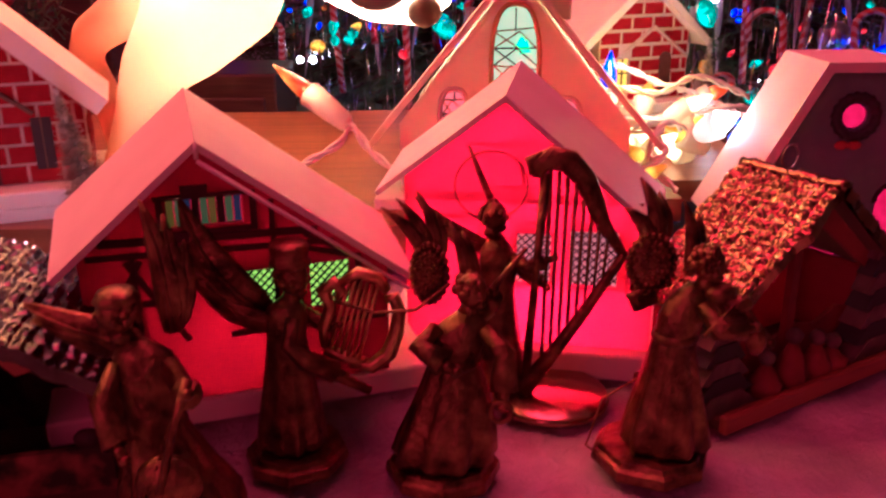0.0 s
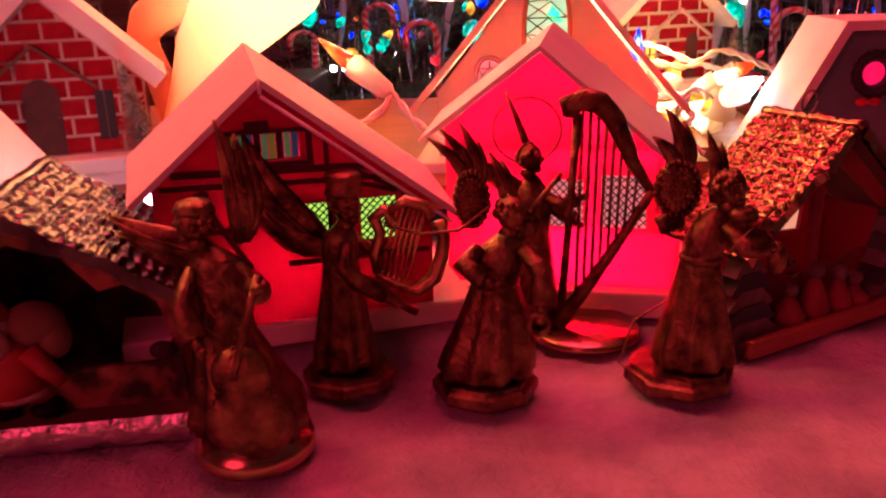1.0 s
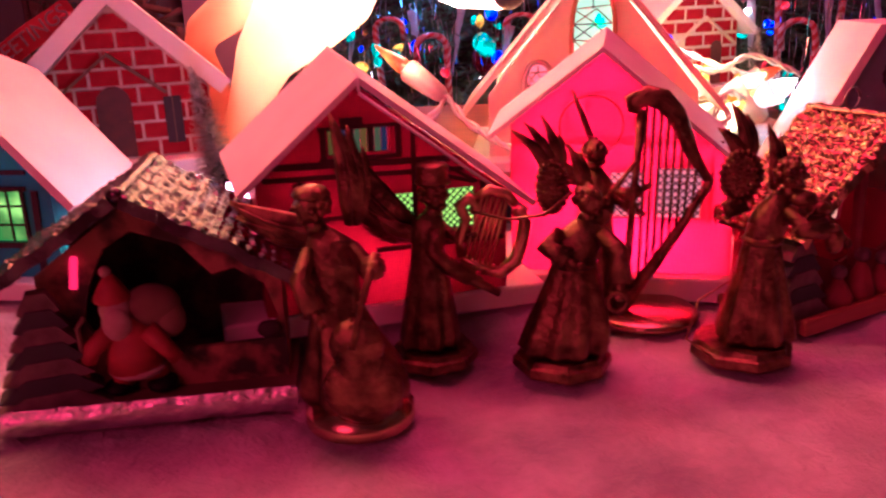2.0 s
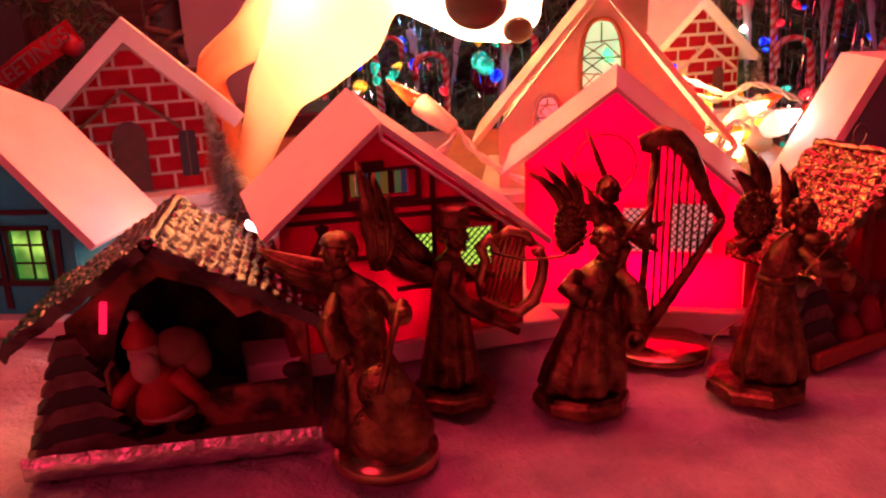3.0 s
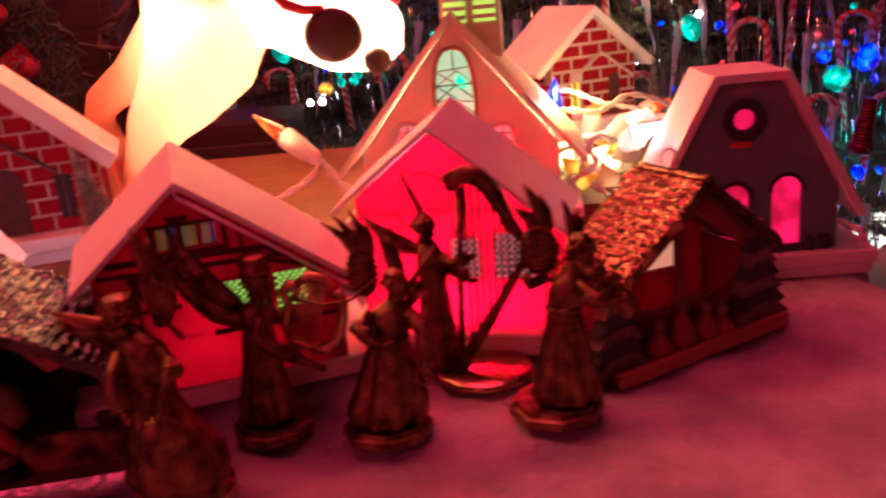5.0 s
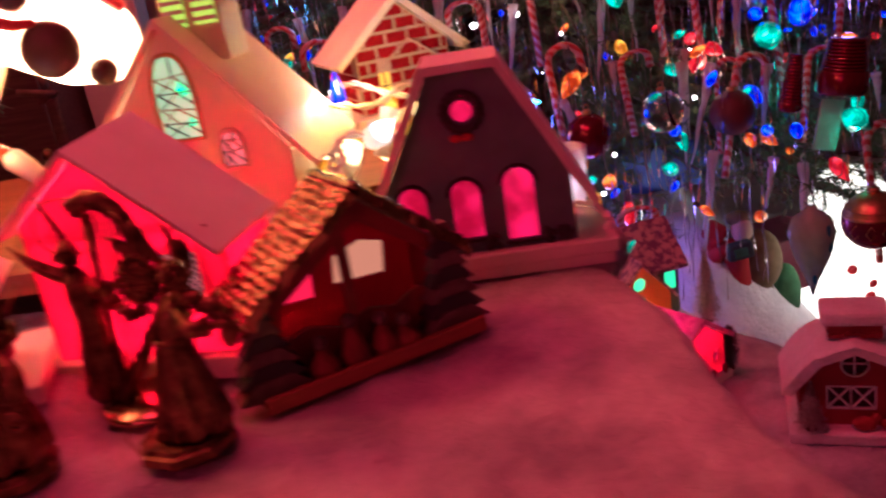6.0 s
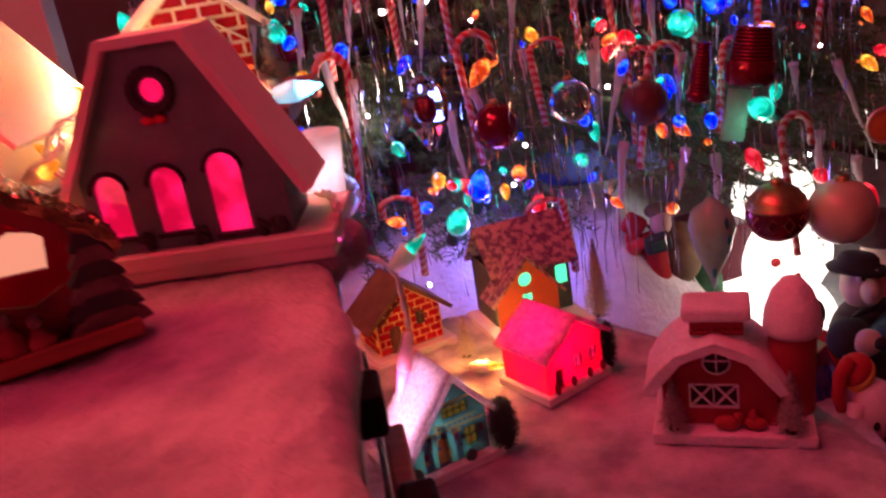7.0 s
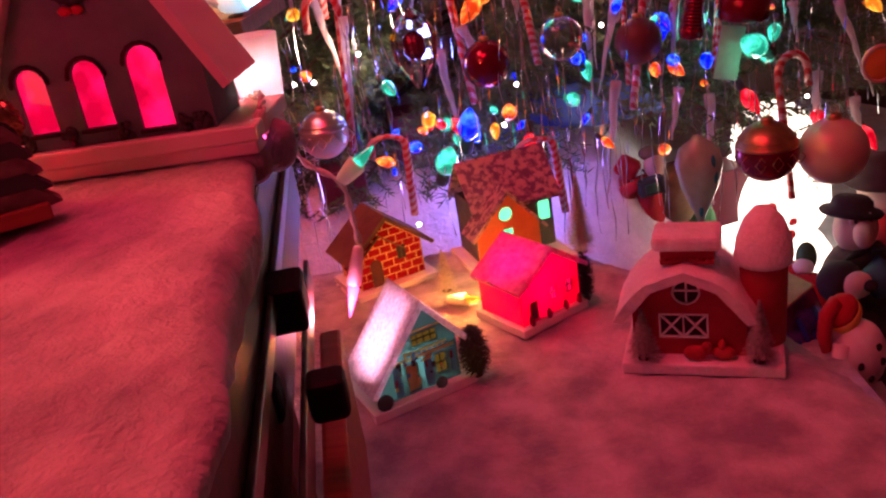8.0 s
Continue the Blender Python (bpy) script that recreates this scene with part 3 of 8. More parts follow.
def build_lower():
    """The lower snow field with a rounded rim, on a plywood stand."""
    rim = [(-0.75, 0.30), (-0.75, 1.10), (0.05, 1.12), (0.30, 1.14), (0.46, 1.10), (0.535, 1.00), (0.60, 0.90), (0.655, 0.80), (0.685, 0.70), (0.70, 0.60), (0.72, 0.45), (0.74, 0.25), (0.74, -0.30), (-0.75, -0.30)]

    def inside(x, y):
        c = False
        for i in range(len(rim)):
            (xa, ya), (xb, yb) = rim[i], rim[i - 1]
            if (ya > y) != (yb > y) and x < (xb - xa) * (y - ya) / (yb - ya) + xa:
                c = not c
        return c

    def gap(x, y):
        best = 9.0
        for i in range(len(rim)):
            a, q = Vector(rim[i]), Vector(rim[i - 1])
            d = q - a
            s = max(0.0, min(1.0, (Vector((x, y)) - a).dot(d) / d.length_squared))
            best = min(best, (a + d * s - Vector((x, y))).length)
        return best

    b = Build()

    def fn(u, v):
        x, y = -0.30 + 1.16 * u, -0.1 + 1.38 * v
        z = LOWER + wavy(x, y, 14, 0.0035) - 0.001 + 1.5 * fluff(x * 0.6, y * 0.6)
        g = gap(x, y)
        if inside(x, y):
            z -= max(0.0, 0.05 - g) ** 2 * 6
        else:
            z = LOWER - 0.015 - min(g * 1.8, 0.24)
        return (x, y, z)

    b.sheet(fn, 290, 345)
    solo("lower_snow_cover", b, COTTON, "white cotton batting over the lower stand", "cotton", kind="structure")
    b = Build()
    b.box((0.1, 0.4, (LOWER - 0.05 + FLOOR) / 2), (1.0, 1.2, LOWER - 0.05 - FLOOR))
    solo("stand", b, DARK_WOOD, "low dark stand hidden under cotton batting", "stand", kind="structure")
    b = Build()

    def felt(u, v):
        r, a = 0.08 + 1.27 * v, 6.2832 * u
        x, y = 0.42 + r * math.cos(a) * 1.05, 2.50 + r * math.sin(a)
        return (x, y, skirt_z(x, y))

    b.sheet(felt, 180, 60)
    solo("tree_skirt", b, SKIRT, "white felt skirt spread under the tree", "tree skirt")


# ---------------------------------------------------------------- toy houses
def frame_at(o, yaw, z=0.0, pitch=0.0):
    return Matrix.Translation((o[0], o[1], z)) @ Matrix.Rotation(radians(yaw), 4, "Z") @ Matrix.Rotation(radians(pitch), 4, "X")


def pane(h, outline, mat, y, name="window", label="", frame_mat=None, grid=(0, 0), w=0.0009):
    """A lit pane set behind its opening, with its glazing bars."""
    if name != "pane":
        cx, cz = (min(q[0] for q in outline) + max(q[0] for q in outline)) / 2, (min(q[1] for q in outline) + max(q[1] for q in outline)) / 2
        outline = [(x + math.copysign(0.0012, x - cx), z + math.copysign(0.0012, z - cz)) for x, z in outline]
    b = Build()
    b.prism(outline, y, y + 0.0012)
    p = part(name, b, mat, h, label)
    x0, x1 = min(q[0] for q in outline), max(q[0] for q in outline)
    z0, z1 = min(q[1] for q in outline), max(q[1] for q in outline)
    if frame_mat:
        for i in range(1, grid[0] + 1):
            x = x0 + (x1 - x0) * i / (grid[0] + 1)
            part("glazing_bar", bar(x, z0, x, z1 - 0.0005, w, y - 0.0012, y - 0.0002), frame_mat, p)
        for j in range(1, grid[1] + 1):
            z = z0 + (z1 - z0) * j / (grid[1] + 1)
            part("glazing_bar", bar(x0, z, x1, z, w, y - 0.0012, y - 0.0002), frame_mat, p)
    return p


def lattice(p, x0, x1, z0, z1, mat, y, step=0.0028, w=0.0004):
    n = int((x1 - x0 + z1 - z0) / step)
    for s in (1, -1):
        for i in range(1, n):
            d = i * step
            a = (x0 + max(0, d - (z1 - z0)), z0 + min(d, z1 - z0))
            q = (x0 + min(d, x1 - x0), z0 + max(0, d - (x1 - x0)))
            if s < 0:
                a, q = (x0 + x1 - a[0], a[1]), (x0 + x1 - q[0], q[1])
            part("lead", bar(a[0], a[1], q[0], q[1], w, y - 0.0009, y - 0.0001), mat, p)


def shape_of(wall, zb, roof, inset=0.001):
    """The gable outline of a front wall under its roof line."""
    pts = roof if roof[0][0] < roof[-1][0] else roof[::-1]

    def under(x):
        for (xa, za), (xb, zc) in zip(pts, pts[1:]):
            if xa <= x <= xb:
                return za + (zc - za) * (x - xa) / (xb - xa) - inset
        return pts[0][1] if x < pts[0][0] else pts[-1][1]

    mids = [(x, z - inset) for x, z in pts[1:-1]]
    return [(wall[0], zb), (wall[1], zb), (wall[1], under(wall[1]))] + mids[::-1] + [(wall[0], under(wall[0]))]


def mitred(line, t):
    """The roof line (x, z) moved outwards by t, with its corners mitred."""
    out = []
    for k, p in enumerate(line):
        sides = []
        for a, c in zip(line[max(0, k - 1):k + 1], line[max(1, k):k + 2]) if k else ((line[0], line[1]),):
            d = Vector((c[0] - a[0], c[1] - a[1])).normalized()
            sides.append(Vector((-d.y, d.x)))
        n = (sides[0] + sides[-1]).normalized()
        f = t / n.dot(sides[0])
        out.append((p[0] + n.x * f, p[1] + n.y * f))
    return out


def card_house(name, label, m, base, wall, roof, yf, yb, wf, wb, t, mats, holes=(), slab_h=0.009, group="houses on the table", back=True, t_back=0.0):
    """base: x0, x1, y0, y1; wall: x0, x1; roof: (x, z) from eave over ridge to eave; yf, yb roof ends; wf, wb wall ends."""
    h = thing(name, label, "toy house", m, group)
    facade, sidemat, roofmat, slabmat = mats
    b = Build()
    b.box(((base[0] + base[1]) / 2, (base[2] + base[3]) / 2, slab_h / 2), (base[1] - base[0], base[3] - base[2], slab_h), 0, None, 0.0012)
    part("base", b, slabmat, h)
    out = shape_of(wall, slab_h, roof)
    b = Build()
    b.plate(out, holes, wf, wf + 0.0022)
    front = part("front_wall", b, facade, h)
    if back:
        b = Build()
        b.plate(out, (), wb - 0.002, wb)
        part("back_wall", b, sidemat, h)
    for x, zt in ((wall[0], out[-1][1]), (wall[1], out[2][1])):
        b = Build()
        s = 1 if x == wall[0] else -1
        b.box((x + s * 0.001, (wf + 0.0024 + wb - 0.0022) / 2, (slab_h + zt) / 2), (0.002, wb - wf - 0.0048, zt - slab_h - 0.001))
        part("side_wall", b, sidemat, h)
    front_edge, back_edge = mitred(roof, t), mitred(roof, t_back or t)
    for k in range(len(roof) - 1):
        b = Build()
        p, q = roof[k], roof[k + 1]
        ring = [[(a[0], y, a[1]) for a in (p, q, e[k + 1], e[k])] for y, e in ((yf, front_edge), (yb, back_edge))]
        b.place(ring[0] + ring[1], [(0, 1, 2, 3), (7, 6, 5, 4), (1, 0, 4, 5), (2, 1, 5, 6), (3, 2, 6, 7), (0, 3, 7, 4)], 0, False)
        part("roof_panel", b, roofmat, h)
    return h, front


def bricks(wall_part, outline, holes, y, bw, bh, gap, mat, z0, jitter=0.0):
    """Raised bricks in running bond, trimmed to the gable and round the openings."""
    xs = [p[0] for p in outline]
    x_min, x_max, z_max = min(xs), max(xs), max(p[1] for p in outline)

    turn = 1 if sum(xa * zb - xb * za for (xa, za), (xb, zb) in zip(outline, outline[1:] + outline[:1])) > 0 else -1

    def trimmed(poly):
        """The part of a brick that lies within the wall's outline."""
        for (xa, za), (xb, zb) in zip(outline, outline[1:] + outline[:1]):
            L = math.hypot(xb - xa, zb - za)
            nx, nz = -(zb - za) / L * turn, (xb - xa) / L * turn
            side = [(x - xa) * nx + (z - za) * nz - gap * 0.5 for x, z in poly]
            out = []
            for k, p in enumerate(poly):
                q, d0, d1 = poly[k - 1], side[k - 1], side[k]
                if (d0 >= 0) != (d1 >= 0):
                    f = d0 / (d0 - d1)
                    out.append((q[0] + (p[0] - q[0]) * f, q[1] + (p[1] - q[1]) * f))
                if d1 >= 0:
                    out.append(p)
            poly = out
            if len(poly) < 3:
                return []
        return poly

    row, z = 0, z0
    shared = None
    while z + bh * 0.3 < z_max:
        x = x_min - (bw * 0.5 if row % 2 else 0.0)
        while x < x_max:
            segs = [(x + gap / 2, x + bw - gap / 2)]
            for hx0, hx1, hz0, hz1 in holes:
                if hz0 < z + bh and hz1 > z:
                    nxt = []
                    for s0, s1 in segs:
                        if hx0 > s0:
                            nxt.append((s0, min(s1, hx0)))
                        if hx1 < s1:
                            nxt.append((max(s0, hx1), s1))
                    segs = nxt
            for s0, s1 in segs:
                box = [(s0, z + gap / 2), (s1, z + gap / 2), (s1, z + bh - gap / 2), (s0, z + bh - gap / 2)]
                poly = trimmed(box)
                if not poly or max(p[0] for p in poly) - min(p[0] for p in poly) < bw * 0.06:
                    continue
                whole = len(poly) == 4 and abs(s1 - s0 - bw + gap) < 1e-7 and all(abs(p[0] - q[0]) + abs(p[1] - q[1]) < 1e-7 for p, q in zip(poly, box))
                if whole and shared:
                    ob = new("brick", shared)
                    ob.parent = wall_part
                else:
                    b = Build()
                    b.prism([(px - s0, pz - z) for px, pz in poly], -0.0007, 0.0)
                    ob = part("brick", b, mat, wall_part)
                    if whole:
                        shared = ob.data
                ob.location = (s0, y + random.uniform(-jitter, jitter), z)
            x += bw
        z, row = z + bh, row + 1


def bristle_tree(name, label, m, h, r, group="bottle-brush trees", n=900, parent=None, round_top=False, mat=None):
    b = Build()
    b.tube([(0, 0, 0), (0, 0, h * 0.97)], [0.0009, 0.0005], 1, 6)
    b.lathe([(r * 0.35, 0), (r * 0.38, 0.002), (r * 0.1, 0.003)], 1, 12)
    for i in range(n):
        t = random.random() ** 0.8
        z, a = 0.004 + (h - 0.006) * t, random.uniform(0, 6.283)
        rr = (r * (1 - t) + 0.0015) * random.uniform(0.75, 1.08)
        if round_top:
            rr = r * math.sqrt(max(0.04, 1 - (2 * t - 0.85) ** 2 / 1.35)) * random.uniform(0.7, 1.05)
        d, s = Vector((math.cos(a), math.sin(a), 0)), Vector((-math.sin(a), math.cos(a), 0)) * (0.0005 + 0.016 * r)
        p = Vector((0, 0, z))
        e = p + d * rr + Vector((0, 0, random.uniform(-0.003, 0.003)))
        b.place([p - s, p + s, e + s * 0.4, e - s * 0.4], [(0, 1, 2, 3)], 0, False)
    if parent:
        ob = finish(name, b, [FLOCK, BARK], parent, label)
        ob.matrix_basis = m
        return ob
    return solo(name, b, [mat or FLOCK, BARK], label, "toy tree", m, group)


def build_house_red():
    m = frame_at((-0.0522, 0.2638), 18, 0.0095, 2.5)
    roof = [(-0.0535, 0.0582), (-0.0105, 0.0950), (0.0545, 0.0447)]
    wins = [rect(-0.0205, 0.0020, 0.0685, 0.0780), rect(-0.003, 0.0115, 0.034, 0.052), rect(0.0215, 0.0345, 0.036, 0.052)]
    h, front = card_house("timbered_house", "red toy house with black half-timbering and white roof", m, (-0.064, 0.064, 0.0, 0.066), (-0.0475, 0.0475), roof, -0.008, 0.050, 0.002, 0.044, 0.0020,
                          (RED_CARD, RED_CARD, ROOF, ROOF), wins, t_back=0.0056)
    cols = [STRIP_AMBER, STRIP_GREEN, STRIP_BLUE, INK, STRIP_GREEN, STRIP_AMBER, INK, STRIP_GREEN, STRIP_BLUE]
    for i, c in enumerate(cols):
        x = -0.0205 + 0.0225 * i / 9
        pane(h, rect(x, x + 0.0225 / 9 - 0.0004, 0.0685, 0.0780), c, 0.0042, "pane")
    for x0, x1, z0, z1 in ((-0.003, 0.0115, 0.034, 0.052), (0.0215, 0.0345, 0.036, 0.052)):
        p = pane(h, rect(x0, x1, z0, z1), PANE_GREEN, 0.0042)
        lattice(p, x0, x1, z0, z1, INK, 0.0042)
    ink = [(-0.041, 0.0661, 0.0245, 0.0640, 0.0022), (-0.045, 0.0617, 0.0295, 0.0596, 0.0016), (0.0105, 0.0755, 0.0105, 0.0311, 0.0016), (-0.0225, 0.067, -0.0225, 0.0785, 0.002), (0.005, 0.0665, 0.005, 0.078, 0.002),
           (-0.024, 0.067, 0.006, 0.067, 0.0014), (-0.024, 0.0785, 0.006, 0.0785, 0.0012), (-0.046, 0.0311, -0.03, 0.0594, 0.0018), (-0.018, 0.0311, -0.034, 0.0594, 0.0018), (-0.032, 0.0311, -0.032, 0.0603, 0.0016),
           (-0.05, 0.0453, -0.016, 0.0453, 0.0014), (0.016, 0.0594, 0.034, 0.0541, 0.0014), (0.018, 0.0329, 0.018, 0.0594, 0.0018), (0.0375, 0.0329, 0.0375, 0.0540, 0.0018), (-0.005, 0.0311, 0.046, 0.0307, 0.0016),
           (0.020, 0.063, 0.035, 0.0541, 0.0012), (-0.012, 0.0785, -0.012, 0.082, 0.008)]
    for a in ink:
        part("timber", bar(*a, 0.0006, 0.0018), TIMBER_INK, h)
    # glossy beads added along the roof edges to draw their glint
    for line in ([(-0.0105, -0.0085, 0.0920), (0.0520, -0.0085, 0.0436)], [(-0.0105, -0.0080, 0.0974), (-0.0105, -0.0084, 0.0925)]):
        b = Build()
        b.tube(line, 0.0007, 0, 8)
        part("edge_glint", b, GLINT_BEAD, h, "thin white bead added for the roof edge's glint")
    lamp("bulb_in_red_house", "POINT", m @ Vector((-0.005, 0.024, 0.030)), 0.085, (1.0, 0.28, 0.40), 0.006)


def build_house_pink():
    m = frame_at((0.0645, 0.3070), -10.5)
    roof = [(-0.0770, 0.0715), (-0.0300, 0.1072), (0.0275, 0.0585)]
    wins = [rect(-0.026, -0.013, 0.036, 0.056), rect(-0.006, 0.012, 0.036, 0.058)]
    h, front = card_house("pink_house", "toy house glowing pink from within, white roof", m, (-0.082, 0.040, -0.002, 0.066), (-0.0690, 0.0255), roof, -0.006, 0.052, 0.004, 0.050, 0.0018,
                          (PINK_CARD, PINK_CARD, ROOF, ROOF), wins, 0.011, t_back=0.0057)
    for x0, x1, z0, z1 in ((-0.026, -0.013, 0.036, 0.056), (-0.006, 0.012, 0.036, 0.058)):
        p = pane(h, rect(x0, x1, z0, z1), PANE_ROSE, 0.0068)
        lattice(p, x0, x1, z0, z1, WINE_INK, 0.0068, 0.0032)
    line = [(-0.068, 0.069, 0.020, 0.069, 0.0010), (-0.068, 0.071, 0.016, 0.071, 0.0005), (-0.045, 0.074, -0.045, 0.090, 0.0006), (-0.017, 0.074, -0.017, 0.090, 0.0006), (-0.045, 0.090, -0.017, 0.090, 0.0006), (-0.045, 0.074, -0.017, 0.074, 0.0006),
            (-0.036, 0.076, -0.036, 0.088, 0.0005), (-0.030, 0.076, -0.030, 0.088, 0.0005), (-0.024, 0.076, -0.024, 0.088, 0.0005), (-0.055, 0.035, -0.055, 0.062, 0.0008), (-0.040, 0.035, -0.040, 0.062, 0.0008), (-0.055, 0.062, -0.040, 0.062, 0.0008), (0.016, 0.034, 0.016, 0.066, 0.0008)]
    for a in line:
        part("printed_line", bar(*a, 0.0042, 0.0049), WINE_INK, h)
    lamp("bulb_in_pink_house", "POINT", m @ Vector((-0.018, 0.026, 0.034)), 0.66, (1.0, 0.24, 0.36), 0.008)


def build_house_grey():
    m = frame_at((0.1667, 0.3807), -1, 0.004) @ Matrix.Scale(0.96, 4)
    roof = [(-0.0245, 0.0300), (0.0155, 0.1060), (0.0500, 0.1060), (0.0925, 0.0270)]
    holes = [arch(-0.0020, 0.0150, 0.0165, 0.0480), arch(0.0265, 0.0155, 0.0160, 0.0485), arch(0.0550, 0.0165, 0.0120, 0.0515), circle(0.0310, 0.0850, 0.0058)]
    h, front = card_house("charcoal_house", "charcoal toy house with hot pink arched windows", m, (-0.030, 0.104, 0.0, 0.070), (-0.0150, 0.0830), roof, 0.001, 0.054, 0.008, 0.052, 0.0045,
                          (GREY_CARD, GREY_CARD, ROOF, ROOF), holes, 0.008)
    for i, o in enumerate(holes):
        pane(h, o, PANE_PINK, 0.0104)
        xs, zs = [q[0] for q in o], [q[1] for q in o]
        xc = (min(xs) + max(xs)) / 2
        if i < 3:
            b = Build()
            b.box((xc, 0.0072, min(zs) - 0.0012), (0.020, 0.002, 0.0018), 0, None, 0.0004)
            part("sill", b, INK, h)
            b = Build()
            b.tube([(xc + 0.0092 * math.cos(a), 0.0072, max(zs) - 0.008 + 0.0096 * math.sin(a)) for a in [math.pi * k / 16 for k in range(17)]], [0.0009 + 0.0003 * (k % 2) for k in range(17)], 0, 8)
            part("hood_mould", b, INK, h)
    b = Build()
    b.box((0.037, 0.035, -0.0035), (0.130, 0.066, 0.0068), 0, None, 0.0012)
    part("foot_board", b, ROOF, h)
    b = Build()
    b.tube([(0.0310 + 0.0092 * math.cos(a), 0.0068, 0.0850 + 0.0092 * math.sin(a)) for a in [6.2832 * k / 52 for k in range(53)]], [0.0019 + 0.0008 * ((k * 7) % 3) / 2 for k in range(53)], 0, 9)
    part("wreath", b, FIR_DARK, h, "dark fir wreath")
    b = Build()
    b.ball((0.0262, 0.0070, 0.0715), (0.0034, 0.0012, 0.0022), 0, 10, 6)
    b.ball((0.0322, 0.0070, 0.0715), (0.0034, 0.0012, 0.0022), 0, 10, 6)
    b.ball((0.0290, 0.0064, 0.0715), 0.0014, 0, 8, 5)
    part("bow", b, RED_PAINT, h, "small red bow")
    for x in (-0.012, 0.010, 0.0385, 0.0685, 0.077):
        b = Build()
        for k in range(14):
            b.ball((x + random.uniform(-0.003, 0.003), 0.0066, 0.0095 + random.uniform(0, 0.007)), random.uniform(0.0012, 0.0022), 0, 6, 4)
        part("shrub", b, FIR_DARK, h, "dark shrub")


def build_house_teal():
    m = frame_at((-0.2504, 0.3100), -6, 0.0095) @ Matrix.Scale(0.955, 4)
    roof = [(-0.124, 0.042), (-0.0765, 0.0955), (-0.030, 0.1145), (0.0165, 0.0955), (0.0640, 0.0420)]
    holes = [rect(-0.0050, 0.0110, 0.027, 0.0500), rect(0.0210, 0.0380, 0.026, 0.0500), rect(-0.041, -0.025, 0.027, 0.050), rect(-0.022, 0.002, 0.066, 0.083)]
    h, front = card_house("teal_house", "teal toy house with yellow-green lit windows", m, (-0.130, 0.072, -0.006, 0.075), (-0.112, 0.0520), roof, -0.004, 0.062, 0.003, 0.060, 0.004,
                          (TEAL_CARD, TEAL_CARD, ROOF, ROOF), holes, 0.009)
    for o in holes:
        p = pane(h, o, PANE_LEAF, 0.0054, "window", "", INK, (1, 2))
        x0, x1, z0, z1 = o[0][0], o[1][0], o[0][1], o[2][1]
        for a in ((x0 - 0.0008, z0 - 0.002, x0 - 0.0008, z1 + 0.002, 0.0016), (x1 + 0.0008, z0 - 0.002, x1 + 0.0008, z1 + 0.002, 0.0016), (x0 - 0.003, z1 + 0.001, x1 + 0.003, z1 + 0.001, 0.002), (x0 - 0.003, z0 - 0.001, x1 + 0.003, z0 - 0.001, 0.002)):
            part("window_frame", bar(*a, 0.0014, 0.0029), INK, h)
    for a in ((0.016, 0.012, 0.016, 0.056, 0.003), (0.043, 0.012, 0.045, 0.050, 0.003), (-0.012, 0.012, -0.012, 0.056, 0.003), (-0.075, 0.0585, 0.042, 0.0585, 0.002), (-0.075, 0.024, 0.045, 0.024, 0.0014)):
        part("timber", bar(*a, 0.0016, 0.0029), INK, h)
    lamp("bulb_in_teal_house", "POINT", m @ Vector((-0.02, 0.030, 0.050)), 0.05, (0.7, 1.0, 0.9), 0.006)


